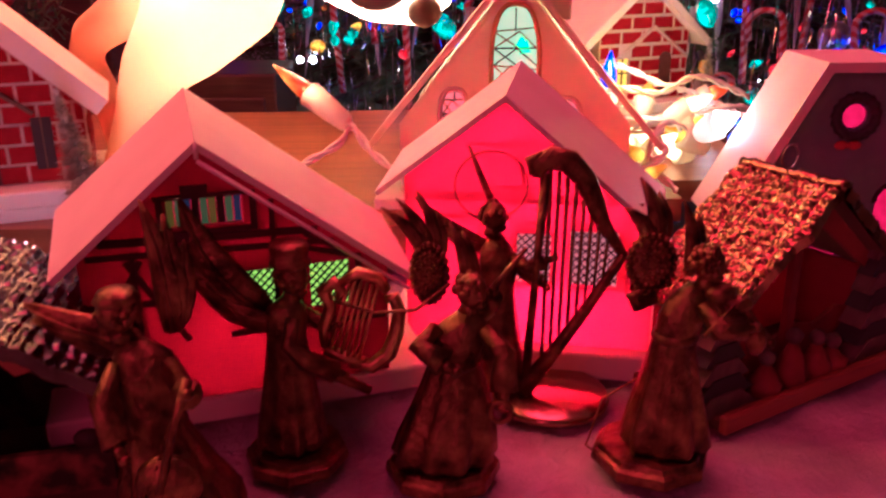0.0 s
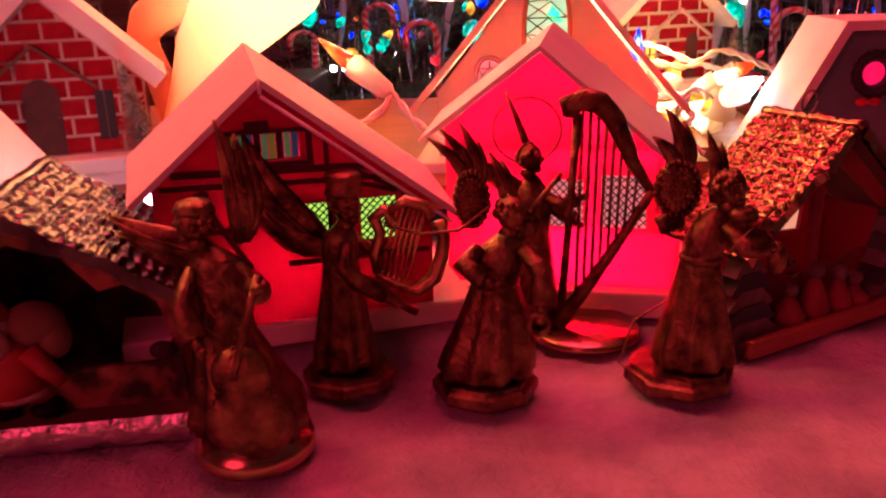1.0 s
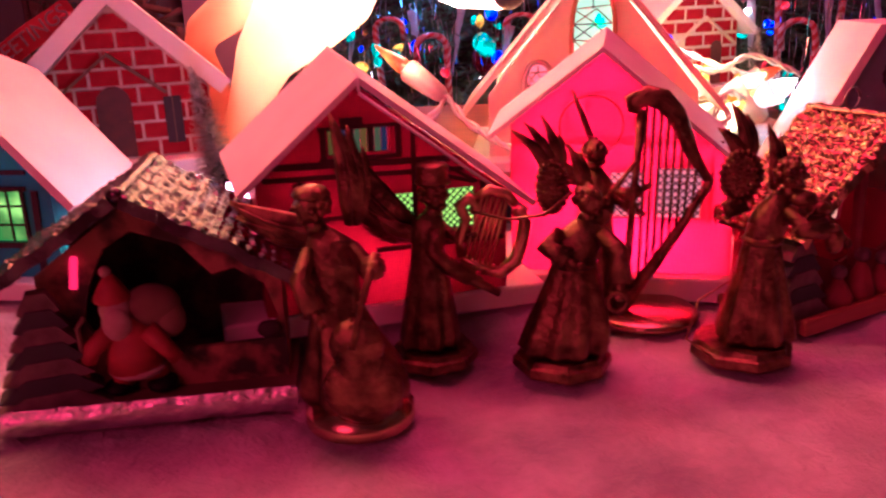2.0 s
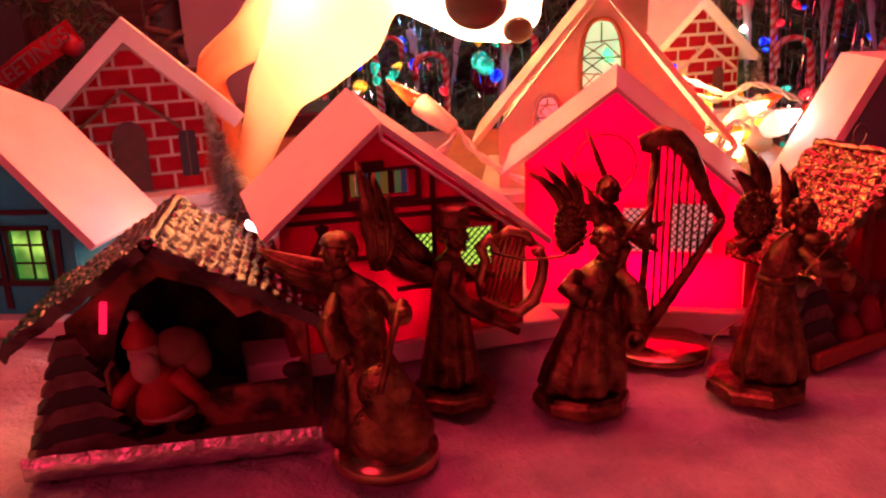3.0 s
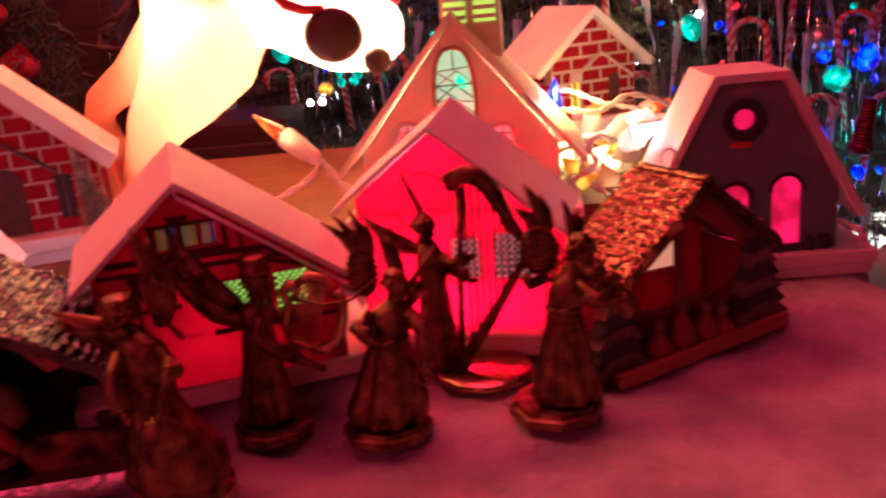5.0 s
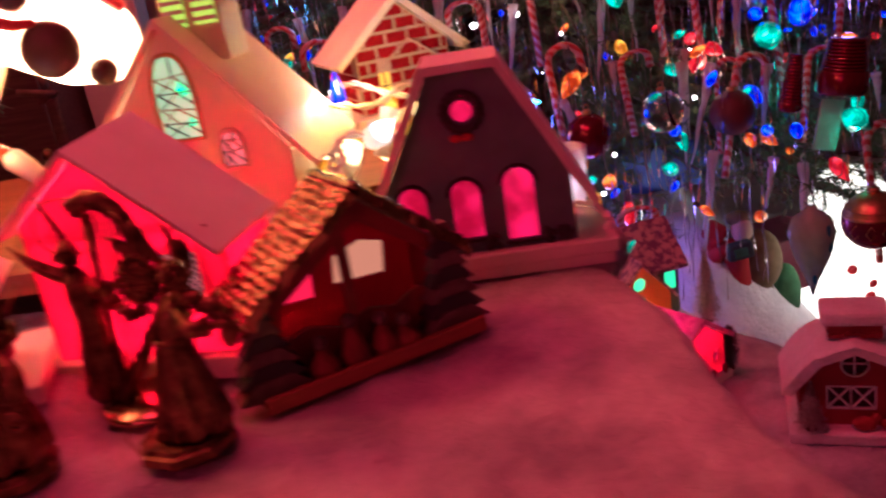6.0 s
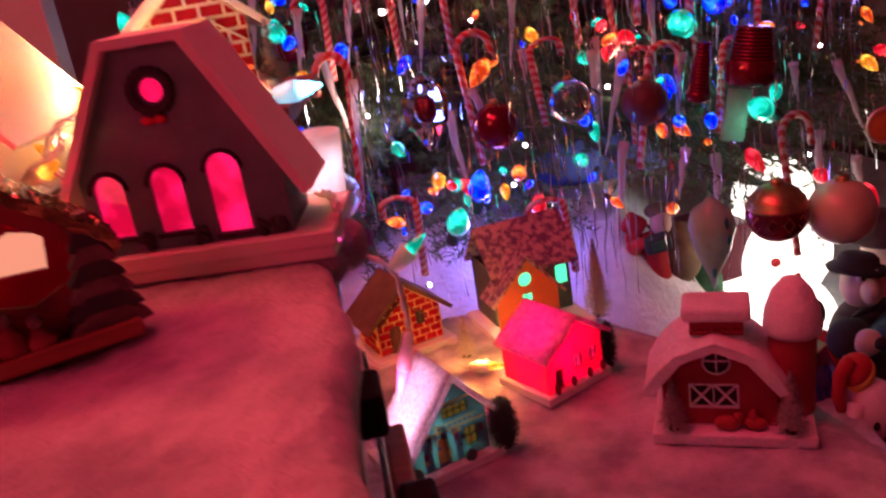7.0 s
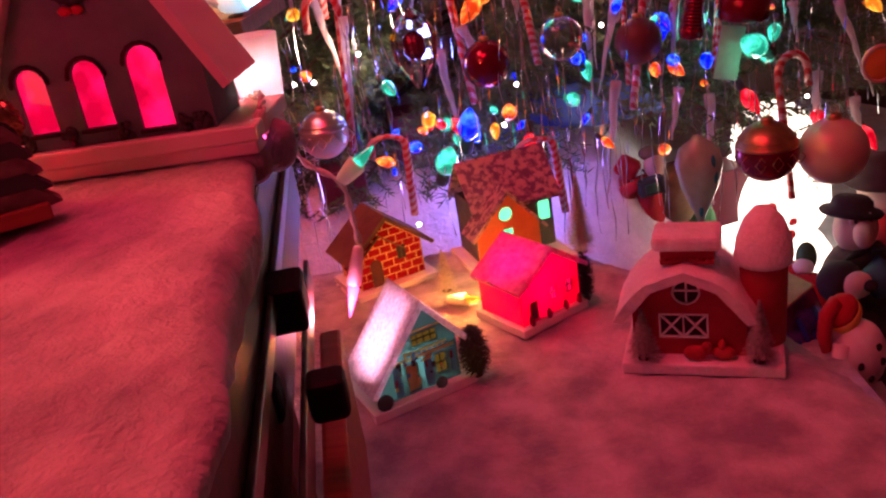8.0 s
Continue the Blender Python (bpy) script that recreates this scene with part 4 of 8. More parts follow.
def brick_house(name, label, m, w, apex, eave, depth, roofmat, bw, bh, porch, door, win, group, gap=0.0016, lit=None, slab=0.008, over=0.006, windows_lit=False, roof_t=0.0055):
    """A toy brick house: w half width, eave (x, z), with a little porch gable outlined in front."""
    roof = [(-eave[0], eave[1]), (0.0, apex), (eave[0], eave[1])]
    holes = [rect(*win)] if windows_lit else []
    h, front = card_house(name, label, m, (-w - 0.012, w + 0.012, -0.016, depth + 0.008), (-w, w), roof, -over, depth + over * 0.7, 0.0, depth, roof_t, (lit or MORTAR, lit or MORTAR, roofmat, ROOF), holes, slab, group)
    out = shape_of((-w, w), slab, roof)
    keep = [win] if windows_lit else []
    bricks(front, out, [(a - 0.0004, c + 0.0004, d - 0.0004, e + 0.0004) for a, c, d, e in keep], 0.0, bw, bh, gap, BRICK, slab, 0.00015)
    for s in (1, -1):
        n = 0
        z = slab + 0.001
        while z < out[2][1] - bh:
            y = 0.004 + (bw / 2 if n % 2 else 0)
            while y + bw < depth:
                b = Build()
                b.box((s * (w + 0.0003), y + bw / 2, z + bh / 2), (0.0006, bw - 0.0016, bh - 0.0016))
                part("brick", b, BRICK, h)
                y += bw
            z, n = z + bh, n + 1
    b = Build()
    b.prism(arch((door[0] + door[1]) / 2, door[1] - door[0], door[2], door[3]), -0.0018, -0.0001)
    d = part("door", b, WINE_DOOR, h, "dark wine-brown arched door")
    b = Build()
    b.ball((door[1] - 0.0015, -0.0022, (door[2] + door[3]) / 2), 0.0006, 0, 6, 4)
    part("knob", b, BRASS, d)
    if windows_lit:
        pane(h, rect(*win), PANE_AMBER, 0.0022, "window", "", BROWN, (1, 1))
    else:
        b = Build()
        b.prism(rect(*win), -0.0012, -0.0001)
        wn = part("window", b, INK, h, "dark window")
        part("glazing_bar", bar((win[0] + win[1]) / 2, win[2], (win[0] + win[1]) / 2, win[3], 0.0006, -0.0018, -0.0013), BROWN, wn)
    b = Build()
    b.box((0, depth / 2 - 0.002, -0.0055), (2 * w + 0.030, depth + 0.026, 0.011), 0, None, 0.0015)
    part("foot_board", b, ROOF, h)
    px, pz, pw, ph = porch
    for s in (1, -1):
        b = Build()
        slab_along(b, (px, pz), (px + s * pw, pz - ph), 0.0016, -0.0045, -0.0008)
        part("porch_gable", b, (MORTAR if windows_lit else BROWN) if roofmat is ROOF else roofmat, h)
    return h


def build_brick_houses():
    m = frame_at((-0.2045, 0.4073), 20, TIER + 0.0065)
    brick_house("brick_house", "red brick toy house with snowy white roof", m, 0.046, 0.0885, (0.0515, 0.0400), 0.060, ROOF, 0.0158, 0.0096, (-0.004, 0.0625, 0.027, 0.021),
                (-0.0125, 0.0050, 0.0090, 0.0470), (0.0215, 0.0305, 0.0150, 0.0400), "brick houses", roof_t=0.009)
    bristle_tree("bottle_brush_tree", "frosted bottle-brush tree beside the brick house", Matrix.Translation((-0.1505, 0.398, TIER)) @ Matrix.Rotation(radians(-11), 4, "Y"), 0.064, 0.0155, n=1900, mat=GREY_BRISTLE)
    m = frame_at((0.156, 0.622), 22, TIER + 0.010) @ Matrix.Scale(0.93, 4)
    brick_house("brick_house", "red brick toy house with pale orange roof", m, 0.040, 0.094, (0.054, 0.0470), 0.080, ROOF, 0.0185, 0.0105, (0.006, 0.062, 0.030, 0.022),
                (0.0140, 0.0240, 0.0095, 0.0440), (-0.0230, -0.0130, 0.018, 0.040), "brick houses", 0.0025, windows_lit=True)
    bristle_tree("bottle_brush_tree", "frosted bottle-brush tree beside the brick house", Matrix.Translation((0.204, 0.628, TIER)), 0.060, 0.016, mat=GREY_BRISTLE)


def build_church():
    m = frame_at((0.047, 0.420), -5, TIER)
    h = thing("church", "plaster toy church with leaded gothic windows and steeple", "toy church", m, "houses on the table")
    g0 = arch(0.0, 0.0225, 0.0510, 0.0965, 8, True)
    g1, g2 = arch(-0.0290, 0.0140, 0.0365, 0.0570, 8, True), arch(0.0250, 0.0140, 0.0325, 0.0530, 8, True)
    out = [(-0.056, 0.006), (0.056, 0.006), (0.056, 0.040), (0.0, 0.1100), (-0.056, 0.040)]
    b = Build()
    b.plate(out, [g0, g1, g2], 0.0, 0.003)
    part("front_wall", b, CHURCH, h)
    b = Build()
    b.box((0, 0.045, 0.003), (0.135, 0.12, 0.006), 0, None, 0.001)
    part("base", b, ROOF, h)
    for s in (1, -1):
        b = Build()
        slab_along(b, (0, 0.1105), (s * 0.070, 0.0280), 0.0030, -0.004, 0.095)
        part("roof_panel", b, CHURCH, h)
        b = Build()
        b.box((s * 0.054, 0.049, 0.021), (0.003, 0.090, 0.030))
        part("side_wall", b, CHURCH, h)
    b = Build()
    b.plate(out, (), 0.092, 0.095)
    part("back_wall", b, CHURCH, h)
    for o, mats in ((g0, (PANE_MINT, PANE_PALE)), (g1, (PANE_ROSE, PANE_PALE)), (g2, (PANE_ROSE, PANE_AMBER))):
        xs, zs = [q[0] for q in o], [q[1] for q in o]
        p = pane(h, o, PANE_PALE if o is g0 else PANE_ROSE, 0.0034)
        xl, xr, zl, zh = min(xs) + 0.001, max(xs) - 0.001, min(zs) + 0.001, min(zs) + (max(zs) - min(zs)) * 0.72
        rows = 4 if o is g0 else 2
        for k in range(rows):
            za, zb = zl + (zh - zl) * k / rows, zl + (zh - zl) * (k + 1) / rows
            xm = (xl + xr) / 2 + random.uniform(-0.002, 0.002)
            for q in ((xl, za, xm, zb), (xm, zb, xr, za), (xl, zb, xm, za), (xl, zb, xr, zb + random.uniform(-0.002, 0.002))):
                part("lead", bar(*q, 0.0007, 0.0022, 0.0033), BALL_GOLD if k % 2 else BROWN, p)
        part("lead", bar((xl + xr) / 2, zh, (xl + xr) / 2, max(zs) - 0.002, 0.0007, 0.0022, 0.0033), BROWN, p)
        for k in range(4):
            c = (min(xs) + max(xs)) / 2 + random.uniform(-0.25, 0.25) * (max(xs) - min(xs))
            z = min(zs) + (max(zs) - min(zs)) * random.uniform(0.1, 0.7)
            b = Build()
            b.prism([(c - 0.003, z), (c + 0.003, z + 0.001), (c + 0.001, z + 0.007)], 0.0026, 0.0033)
            part("coloured_glass", b, mats[0], p)
        b = Build()
        ring = [(x, -0.0004, z) for x, z in o] + [(o[0][0], -0.0004, o[0][1])]
        b.tube(ring, 0.0013, 0, 6)
        part("window_trim", b, YELLOW_PRINT if o is g0 else CHURCH, h)
    st = Build()
    st.box((0.010, 0.040, 0.125), (0.034, 0.034, 0.075), 0, None, 0.001)
    s = part("steeple", st, CHURCH, h)
    b = Build()
    b.lathe([(0.030, 0.163), (0.028, 0.166), (0.002, 0.225)], 0, 4, (0.010, 0.040, 0), smooth=False)
    part("spire", b, ROOF, h)
    for i in range(2):
        x = 0.010 + (-0.0085, 0.0085)[i]
        b = Build()
        b.prism(rect(x - 0.0062, x + 0.0062, 0.108, 0.152), 0.0222, 0.0228)
        p = part("louvre", b, PANE_GREEN, s)
        for k in range(8):
            part("slat", bar(x - 0.0062, 0.111 + 0.005 * k, x + 0.0062, 0.111 + 0.005 * k, 0.0022, 0.0205, 0.0221), ROOF, s)
    lamp("bulb_in_church", "POINT", m @ Vector((0.0, 0.045, 0.050)), 0.16, (1.0, 0.66, 0.34), 0.008)


def foil_roof(h, p, q, yf, yb, mat, t=0.0045, cols=10, rows=16, crush=0.8):
    """Crumpled foil with pressed rows over a roof slope."""
    b = Build()
    P, Q = Vector((p[0], 0, p[1])), Vector((q[0], 0, q[1]))
    d = Q - P
    nrm = Vector((-d.z, 0, d.x)).normalized()
    if nrm.z < 0:
        nrm = -nrm

    def fn(u, v):
        a = P + d * u
        y = yf + (yb - yf) * v
        col = abs(math.sin(v * math.pi * cols + 0.35 * crush * noise.noise(Vector((u * 4, v * 4, 1.0)))))
        k = 0.0012 * (0.45 + 0.55 * crush) * col ** 0.7 * (0.55 + 0.45 * math.sin(u * 6.283 * rows + 2.0 * crush * noise.noise(Vector((u * 5, v * 7, 4.0))))) + 0.0016 * crush * noise.noise(Vector((u * 8, v * 8, p[0] * 90))) + 0.0007 * crush * noise.noise(Vector((u * 24, v * 20, q[0] * 40)))
        w = 0.0022 * noise.noise(Vector((u * 5, v * 5, q[0] * 70)))
        edge = -0.002 * (max(0, u - 0.93) / 0.07)
        j = noise.noise(Vector((u * 60, v * 50, p[0] * 50 + q[0] * 90))) * 0.0004 * crush
        return tuple(a + nrm * (t + k + edge + j) + Vector((0, y + w, 0)))

    b.sheet(fn, 150, 110, 0, True)
    b.sheet(lambda u, v: tuple(P + d * u + nrm * 0.0004 + Vector((0, yf + 0.002 + (yb - yf - 0.004) * v, 0))), 2, 2, 1)
    for v0 in (0.0, 1.0):
        b.sheet(lambda u, v, v0=v0: tuple(Vector(fn(u, v0)) - nrm * ((t - 0.0002) * v)), 44, 2, 0, False)
    if q[0] > p[0]:
        line = [P + nrm * 0.0 + Vector((0.0008 * noise.noise(Vector((v * 9.0, 1.0, 0))), yf + (yb - yf) * v, t * 0.9 + 0.001 * noise.noise(Vector((v * 11.0, 5.0, 0))))) for v in [k / 24 for k in range(25)]]
        b.tube(line, [0.0026 + 0.0007 * noise.noise(Vector((k * 0.9, 2.0, p[0]))) for k in range(25)], 0, 9)
    part("foil_roof", b, [mat, BROWN], h, "crinkled foil roof")


def layered_fir(h, x, y, base_z, height, half, tiers, rot=0.0, mat=None):
    for k in range(tiers):
        f = k / tiers
        w = half * (1 - 0.75 * f)
        z = base_z + height * f
        b = Build()
        b.m = Matrix.Translation((x, y, z)) @ Matrix.Rotation(rot, 4, "Z")
        pts = [(-w, 0.0), (-w * 0.4, -0.0015), (0, 0.0005), (w * 0.4, -0.0015), (w, 0.0), (w * 0.45, height / tiers * 1.15), (-w * 0.45, height / tiers * 1.15)]
        b.prism(pts, -0.006 * (1 - 0.6 * f), 0.006 * (1 - 0.6 * f))
        part("fir_tier", b, mat or (FIR_DARK if k % 2 else FIR_EDGE), h)


def build_cabins():
    m = frame_at((0.103, 0.266), 31)
    h = thing("foil_roofed_cabin", "open red card cabin with gold crinkled foil roof and firs", "toy cabin", m, "foil-roofed cabins")
    b = Build()
    b.box((0.053, 0.026, 0.0025), (0.102, 0.056, 0.005), 0, None, 0.001)
    part("base", b, BROWN, h)
    b = Build()
    b.box((0.053, -0.0035, 0.0035), (0.103, 0.0035, 0.007), 0, None, 0.001)
    part("base_strip", b, RAIL_WOOD, h, "reddish wooden edge strip")
    ap, el, er = (0.0570, 0.0740), (0.0030, 0.0350), (0.1040, 0.0350)
    # the back card, with two ragged openings through it
    holes = [[(0.0200, 0.0260), (0.0440, 0.0240), (0.0450, 0.0390), (0.0220, 0.0400)], [(0.0540, 0.0270), (0.0800, 0.0250), (0.0820, 0.0400), (0.0700, 0.0440), (0.0560, 0.0400)]]
    out = [(0.012, 0.005), (0.096, 0.005), (0.096, 0.040), (0.0570, 0.0725), (0.012, 0.0400)]
    b = Build()
    b.plate(out, holes, 0.040, 0.0420)
    part("back_wall", b, RED_CARD, h)
    # glowing panes added in the openings, standing in for the lit things behind
    pane(h, holes[0], RED_GLOW, 0.0424, "window", "", WINE_INK, (0, 0))
    pane(h, holes[1], CREAM_GLOW, 0.0424, "window", "", INK, (0, 0))
    for x in (0.013, 0.095):
        b = Build()
        b.box((x, 0.0260, 0.0215), (0.002, 0.0270, 0.033))
        part("side_wall", b, RED_CARD, h)
    # open front: gable board, two posts and a low ragged fence
    b = Build()
    b.plate([(0.011, 0.0385), (0.0150, 0.0345), (0.0570, 0.0630), (0.0960, 0.0345), (0.099, 0.0385), (0.0570, 0.0728)], (), 0.0075, 0.0095)
    part("gable_board", b, CABIN_RED, h)
    for x in (0.0155, 0.0500, 0.0935):
        part("post", bar(x, 0.005, x, 0.0370 if x != 0.0500 else 0.0640, 0.0042, 0.0098, 0.0125), CABIN_RED, h)
    b = Build()
    b.plate([(0.016, 0.005), (0.094, 0.005), (0.094, 0.020), (0.082, 0.024), (0.070, 0.019), (0.058, 0.022), (0.044, 0.018), (0.030, 0.023), (0.016, 0.020)], (), 0.0128, 0.0145)
    part("fence", b, CABIN_RED, h)
    foil_roof(h, ap, el, 0.000, 0.045, GOLD_FOIL, 0.0045, 11, 15, 0.9)
    foil_roof(h, ap, er, 0.000, 0.045, GOLD_FOIL, 0.0045, 11, 15, 0.9)
    b = Build()
    b.tube([(0.0570 + 0.0045 * math.cos(a), 0.024, 0.0845 + 0.0045 * math.sin(a)) for a in [6.283 * i / 14 for i in range(15)]], 0.0004, 0, 6)
    part("hanging_loop", b, STEEL, h, "thin wire loop")
    layered_fir(h, 0.008, 0.007, 0.005, 0.036, 0.016, 6)
    layered_fir(h, 0.094, 0.006, 0.005, 0.046, 0.016, 7)
    for x, hh in ((0.030, 0.017), (0.044, 0.022), (0.058, 0.018), (0.068, 0.014)):
        b = Build()
        b.lathe([(0.006, 0.005), (0.0065, 0.009), (0.004, hh * 0.75), (0.0015, hh)], 0, 8, (x, 0.003, 0))
        b.ball((x, 0.003, hh + 0.002), 0.0032, 1, 8, 6)
        part("painted_figure", b, [CABIN_RED, FIR_EDGE], h)

    m = frame_at((-0.1770, 0.1990), 9.5) @ Matrix.Scale(0.94, 4)
    h = thing("foil_roofed_cabin", "brown card cabin with silver crinkled foil roof", "toy cabin", m, "foil-roofed cabins")
    b = Build()
    b.box((0.0512, 0.035, 0.003), (0.103, 0.070, 0.006), 0, None, 0.001)
    part("base", b, BROWN, h)
    b = Build()
    b.sheet(lambda u, v: (0.103 * u, -0.002 - 0.0015 * math.sin(v * 3.14) + 0.0007 * noise.noise(Vector((u * 16, v * 3, 2.0))), 0.0005 + 0.0095 * v + 0.0005 * noise.noise(Vector((u * 14, v * 3, 8.0)))), 90, 8, 0, True)
    b.sheet(lambda u, v: (0.103 * u, -0.002 + 0.006 * v, 0.0098 - 0.0035 * v + 0.0006 * noise.noise(Vector((u * 14, 3.0 + v, 8.0)))), 90, 4, 0, True)
    part("foil_strip", b, STRIP_FOIL, h, "crinkled silver foil edging")
    ap, el, er = (0.0515, 0.0785), (0.0010, 0.0470), (0.1080, 0.0470)
    out = [(0.016, 0.006), (0.100, 0.006), (0.100, 0.048), (0.0515, 0.0770), (0.016, 0.052)]
    op = [(0.036, 0.022), (0.060, 0.020), (0.092, 0.021), (0.098, 0.030), (0.094, 0.043), (0.084, 0.050), (0.076, 0.048), (0.066, 0.060), (0.050, 0.066), (0.040, 0.060), (0.034, 0.048), (0.030, 0.034)]
    b = Build()
    b.plate(out, [op], 0.016, 0.0185)
    part("front_wall", b, MOTTLED_CARD, h)
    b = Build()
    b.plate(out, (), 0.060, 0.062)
    part("back_wall", b, SHADED_MOTTLE, h)
    for x, zt in ((0.017, 0.050), (0.099, 0.046)):
        b = Build()
        b.box((x, 0.0395, 0.006 + zt / 2 - 0.004), (0.002, 0.040, zt - 0.007))
        part("side_wall", b, MOTTLED_CARD, h)
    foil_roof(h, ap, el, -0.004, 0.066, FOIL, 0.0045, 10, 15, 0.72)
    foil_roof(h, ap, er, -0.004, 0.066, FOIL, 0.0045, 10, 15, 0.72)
    layered_fir(h, 0.018, 0.009, 0.006, 0.042, 0.019, 7, 0.25)
    b = Build()
    b.box((0.030, 0.014, 0.053), (0.0026, 0.002, 0.012), 0, Matrix.Rotation(0.15, 4, "Y"), 0.0006)
    part("red_light_strip", b, RED_GLOW, h, "small red lit strip")
    b = Build()
    b.ball((0.0945, 0.013, 0.0265), (0.0045, 0.002, 0.0035), 0, 10, 6)
    part("dark_knot", b, INK, h)


def build_santa():
    b = Build()
    b.ball((0.000, 0.0, 0.0025), (0.0055, 0.0075, 0.0030), 2)
    b.ball((0.0165, -0.001, 0.0030), (0.0060, 0.0075, 0.0034), 2)
    b.lathe([(0.0040, 0.003), (0.0046, 0.010)], 0, 10, (0.002, 0, 0))
    b.lathe([(0.0040, 0.003), (0.0046, 0.010)], 0, 10, (0.0145, 0, 0))
    b.lathe([(0.0095, 0.008), (0.0112, 0.0095), (0.0098, 0.011)], 1, 14, (0.008, 0, 0))
    b.lathe([(0.0105, 0.010), (0.0098, 0.018), (0.0075, 0.026), (0.0035, 0.031)], 0, 14, (0.007, 0, 0))
    b.ball((0.004, -0.006, 0.0300), (0.0056, 0.0038, 0.0066), 1)
    b.ball((0.003, -0.001, 0.0345), 0.0062, 3)
    b.lathe([(0.0066, 0.0375), (0.0070, 0.0390), (0.0040, 0.0445), (0.0016, 0.0480)], 0, 12, (0.002, 0, 0))
    b.ball((0.001, 0, 0.0490), 0.0024, 1)
    b.ball((0.0155, 0.003, 0.0335), (0.0110, 0.0080, 0.0085), 4)
    b.ball((0.0215, 0.002, 0.0280), (0.0062, 0.0060, 0.0075), 4)
    b.tube([(0.014, -0.004, 0.026), (0.020, -0.006, 0.020), (0.024, -0.005, 0.014)], [0.004, 0.0036, 0.003], 0)
    b.tube([(0.000, -0.004, 0.026), (-0.006, -0.007, 0.021), (-0.008, -0.006, 0.016)], [0.0038, 0.0034, 0.003], 0)
    b.tube([(-0.009, -0.007, 0.001), (-0.010, -0.007, 0.030), (-0.007, -0.007, 0.034)], 0.0010, 4)
    solo("santa_figure", b, [SANTA_RED, SANTA_PALE, BLACK, SANTA_PALE, SACK], "small painted santa figure carrying a pale sack", "figurine",
         Matrix.Translation((-0.1430, 0.2190, 0.006)) @ Matrix.Rotation(radians(8), 4, "Z") @ Matrix.Scale(0.88, 4))


# ---------------------------------------------------------------- brass angels
def robe(b, rows, folds=11, amp=0.12, seg=48, turn=0.0):
    """A draped robe: rows of (x, y, z, half width, half depth) upwards, with folds that fade towards the waist."""
    top = rows[-1][2]
    out = []
    for x, y, z, rx, ry in rows:
        k = amp * max(0.0, 1 - z / (top * 0.85)) ** 0.7
        ring = []
        for i in range(seg):
            a = 2 * math.pi * i / seg
            f = 1 + k * (0.7 * math.cos(folds * a + turn) + 0.5 * math.cos((folds - 4) * a + 2.1 + z * 30))
            ring.append((x + rx * f * math.cos(a), y + ry * f * math.sin(a), z))
        out.append(ring)
    b.rings(out, 0)


def pedestal(b, r, x=0.0, y=0.0, sides=8, h=0.0062, mi=0):
    b.lathe([(r * 0.97, 0.0), (r, 0.0010), (r * 0.985, h * 0.62), (r * 0.90, h * 0.74), (r * 0.86, h), (0.002, h)], mi, sides, (x, y, 0), smooth=sides > 12)


def face(b, x, y, z, r=0.0050, look_x=1.0):
    """A head with a chin, a nose and rolled hair round it."""
    b.ball((x, y, z), (r * 0.92, r * 0.90, r * 1.12), 0, 20, 14)
    b.ball((x + look_x * r * 0.86, y - r * 0.25, z - r * 0.05), (r * 0.20, r * 0.16, r * 0.22), 0, 8, 6)
    b.ball((x + look_x * r * 0.45, y - r * 0.2, z - r * 0.80), (r * 0.40, r * 0.38, r * 0.32), 0, 10, 7)
    rng = random.Random(int(abs(x) * 1e5) + 3)
    for i in range(26):
        a = rng.uniform(0.6, 5.7) * look_x
        q = rng.uniform(-0.35, 0.95)
        w = math.sqrt(max(0.05, 1 - q * q))
        b.ball((x + math.cos(a + (0 if look_x > 0 else math.pi)) * r * 0.92 * w - look_x * r * 0.15, y + math.sin(a) * r * 0.90 * w, z + q * r * 1.05), r * rng.uniform(0.20, 0.32), 0, 7, 5)
    b.tube([(x - look_x * r * 0.3, y, z - r * 1.5), (x, y, z - r * 0.8)], [r * 0.62, r * 0.50], 0, 10)


def plumes(b, root, tips, y, r, bend=0.12):
    """Long curved feathers from one root, each a flattened tapering blade with a raised quill; tips as (x, z)."""
    for k, (tx, tz) in enumerate(tips):
        o, e = Vector((root[0], y + 0.0006 * k, root[1])), Vector((tx, y + 0.0025 + 0.0006 * k, tz))
        d = e - o
        side = Vector((-d.z, 0, d.x)) * bend
        pts = [o.lerp(e, f) + side * math.sin(f * math.pi) for f in (0.0, 0.2, 0.42, 0.64, 0.84, 1.0)]
        b.tube(pts, [r * 0.7, r * 1.15, r * 1.2, r * 0.95, r * 0.55, r * 0.10], 0, 10, 0.34, Vector((-d.z, 0, d.x)))
        b.tube([p + Vector((0, -r * 0.36, 0)) for p in pts], [r * 0.20, r * 0.22, r * 0.2, r * 0.16, r * 0.10, r * 0.04], 0, 6)


def beaded_oval(b, c, rx, rz, y):
    """The scaled shoulder of a wing: a shallow oval boss covered with rows of beads."""
    rows = [[(c[0] + rx * k * math.cos(a), y + dy, c[1] + rz * k * math.sin(a)) for a in [6.283 * i / 26 for i in range(26)]] for k, dy in ((0.05, -0.0016), (0.6, -0.0013), (0.97, 0.0), (0.6, 0.0012), (0.05, 0.0014))]
    b.rings(rows, 0)
    for q in (0.25, 0.46, 0.68, 0.90):
        n = int(5 + q * 19)
        for s in (-1, 1):
            for i in range(n):
                a = 6.283 * (i + 0.5 * (int(q * 10) % 2)) / n
                b.ball((c[0] + rx * q * math.cos(a), y + s * 0.0013 * (1.15 - q * q), c[1] + rz * q * math.sin(a)), 0.00085 + 0.0002 * q, 0, 7, 5)


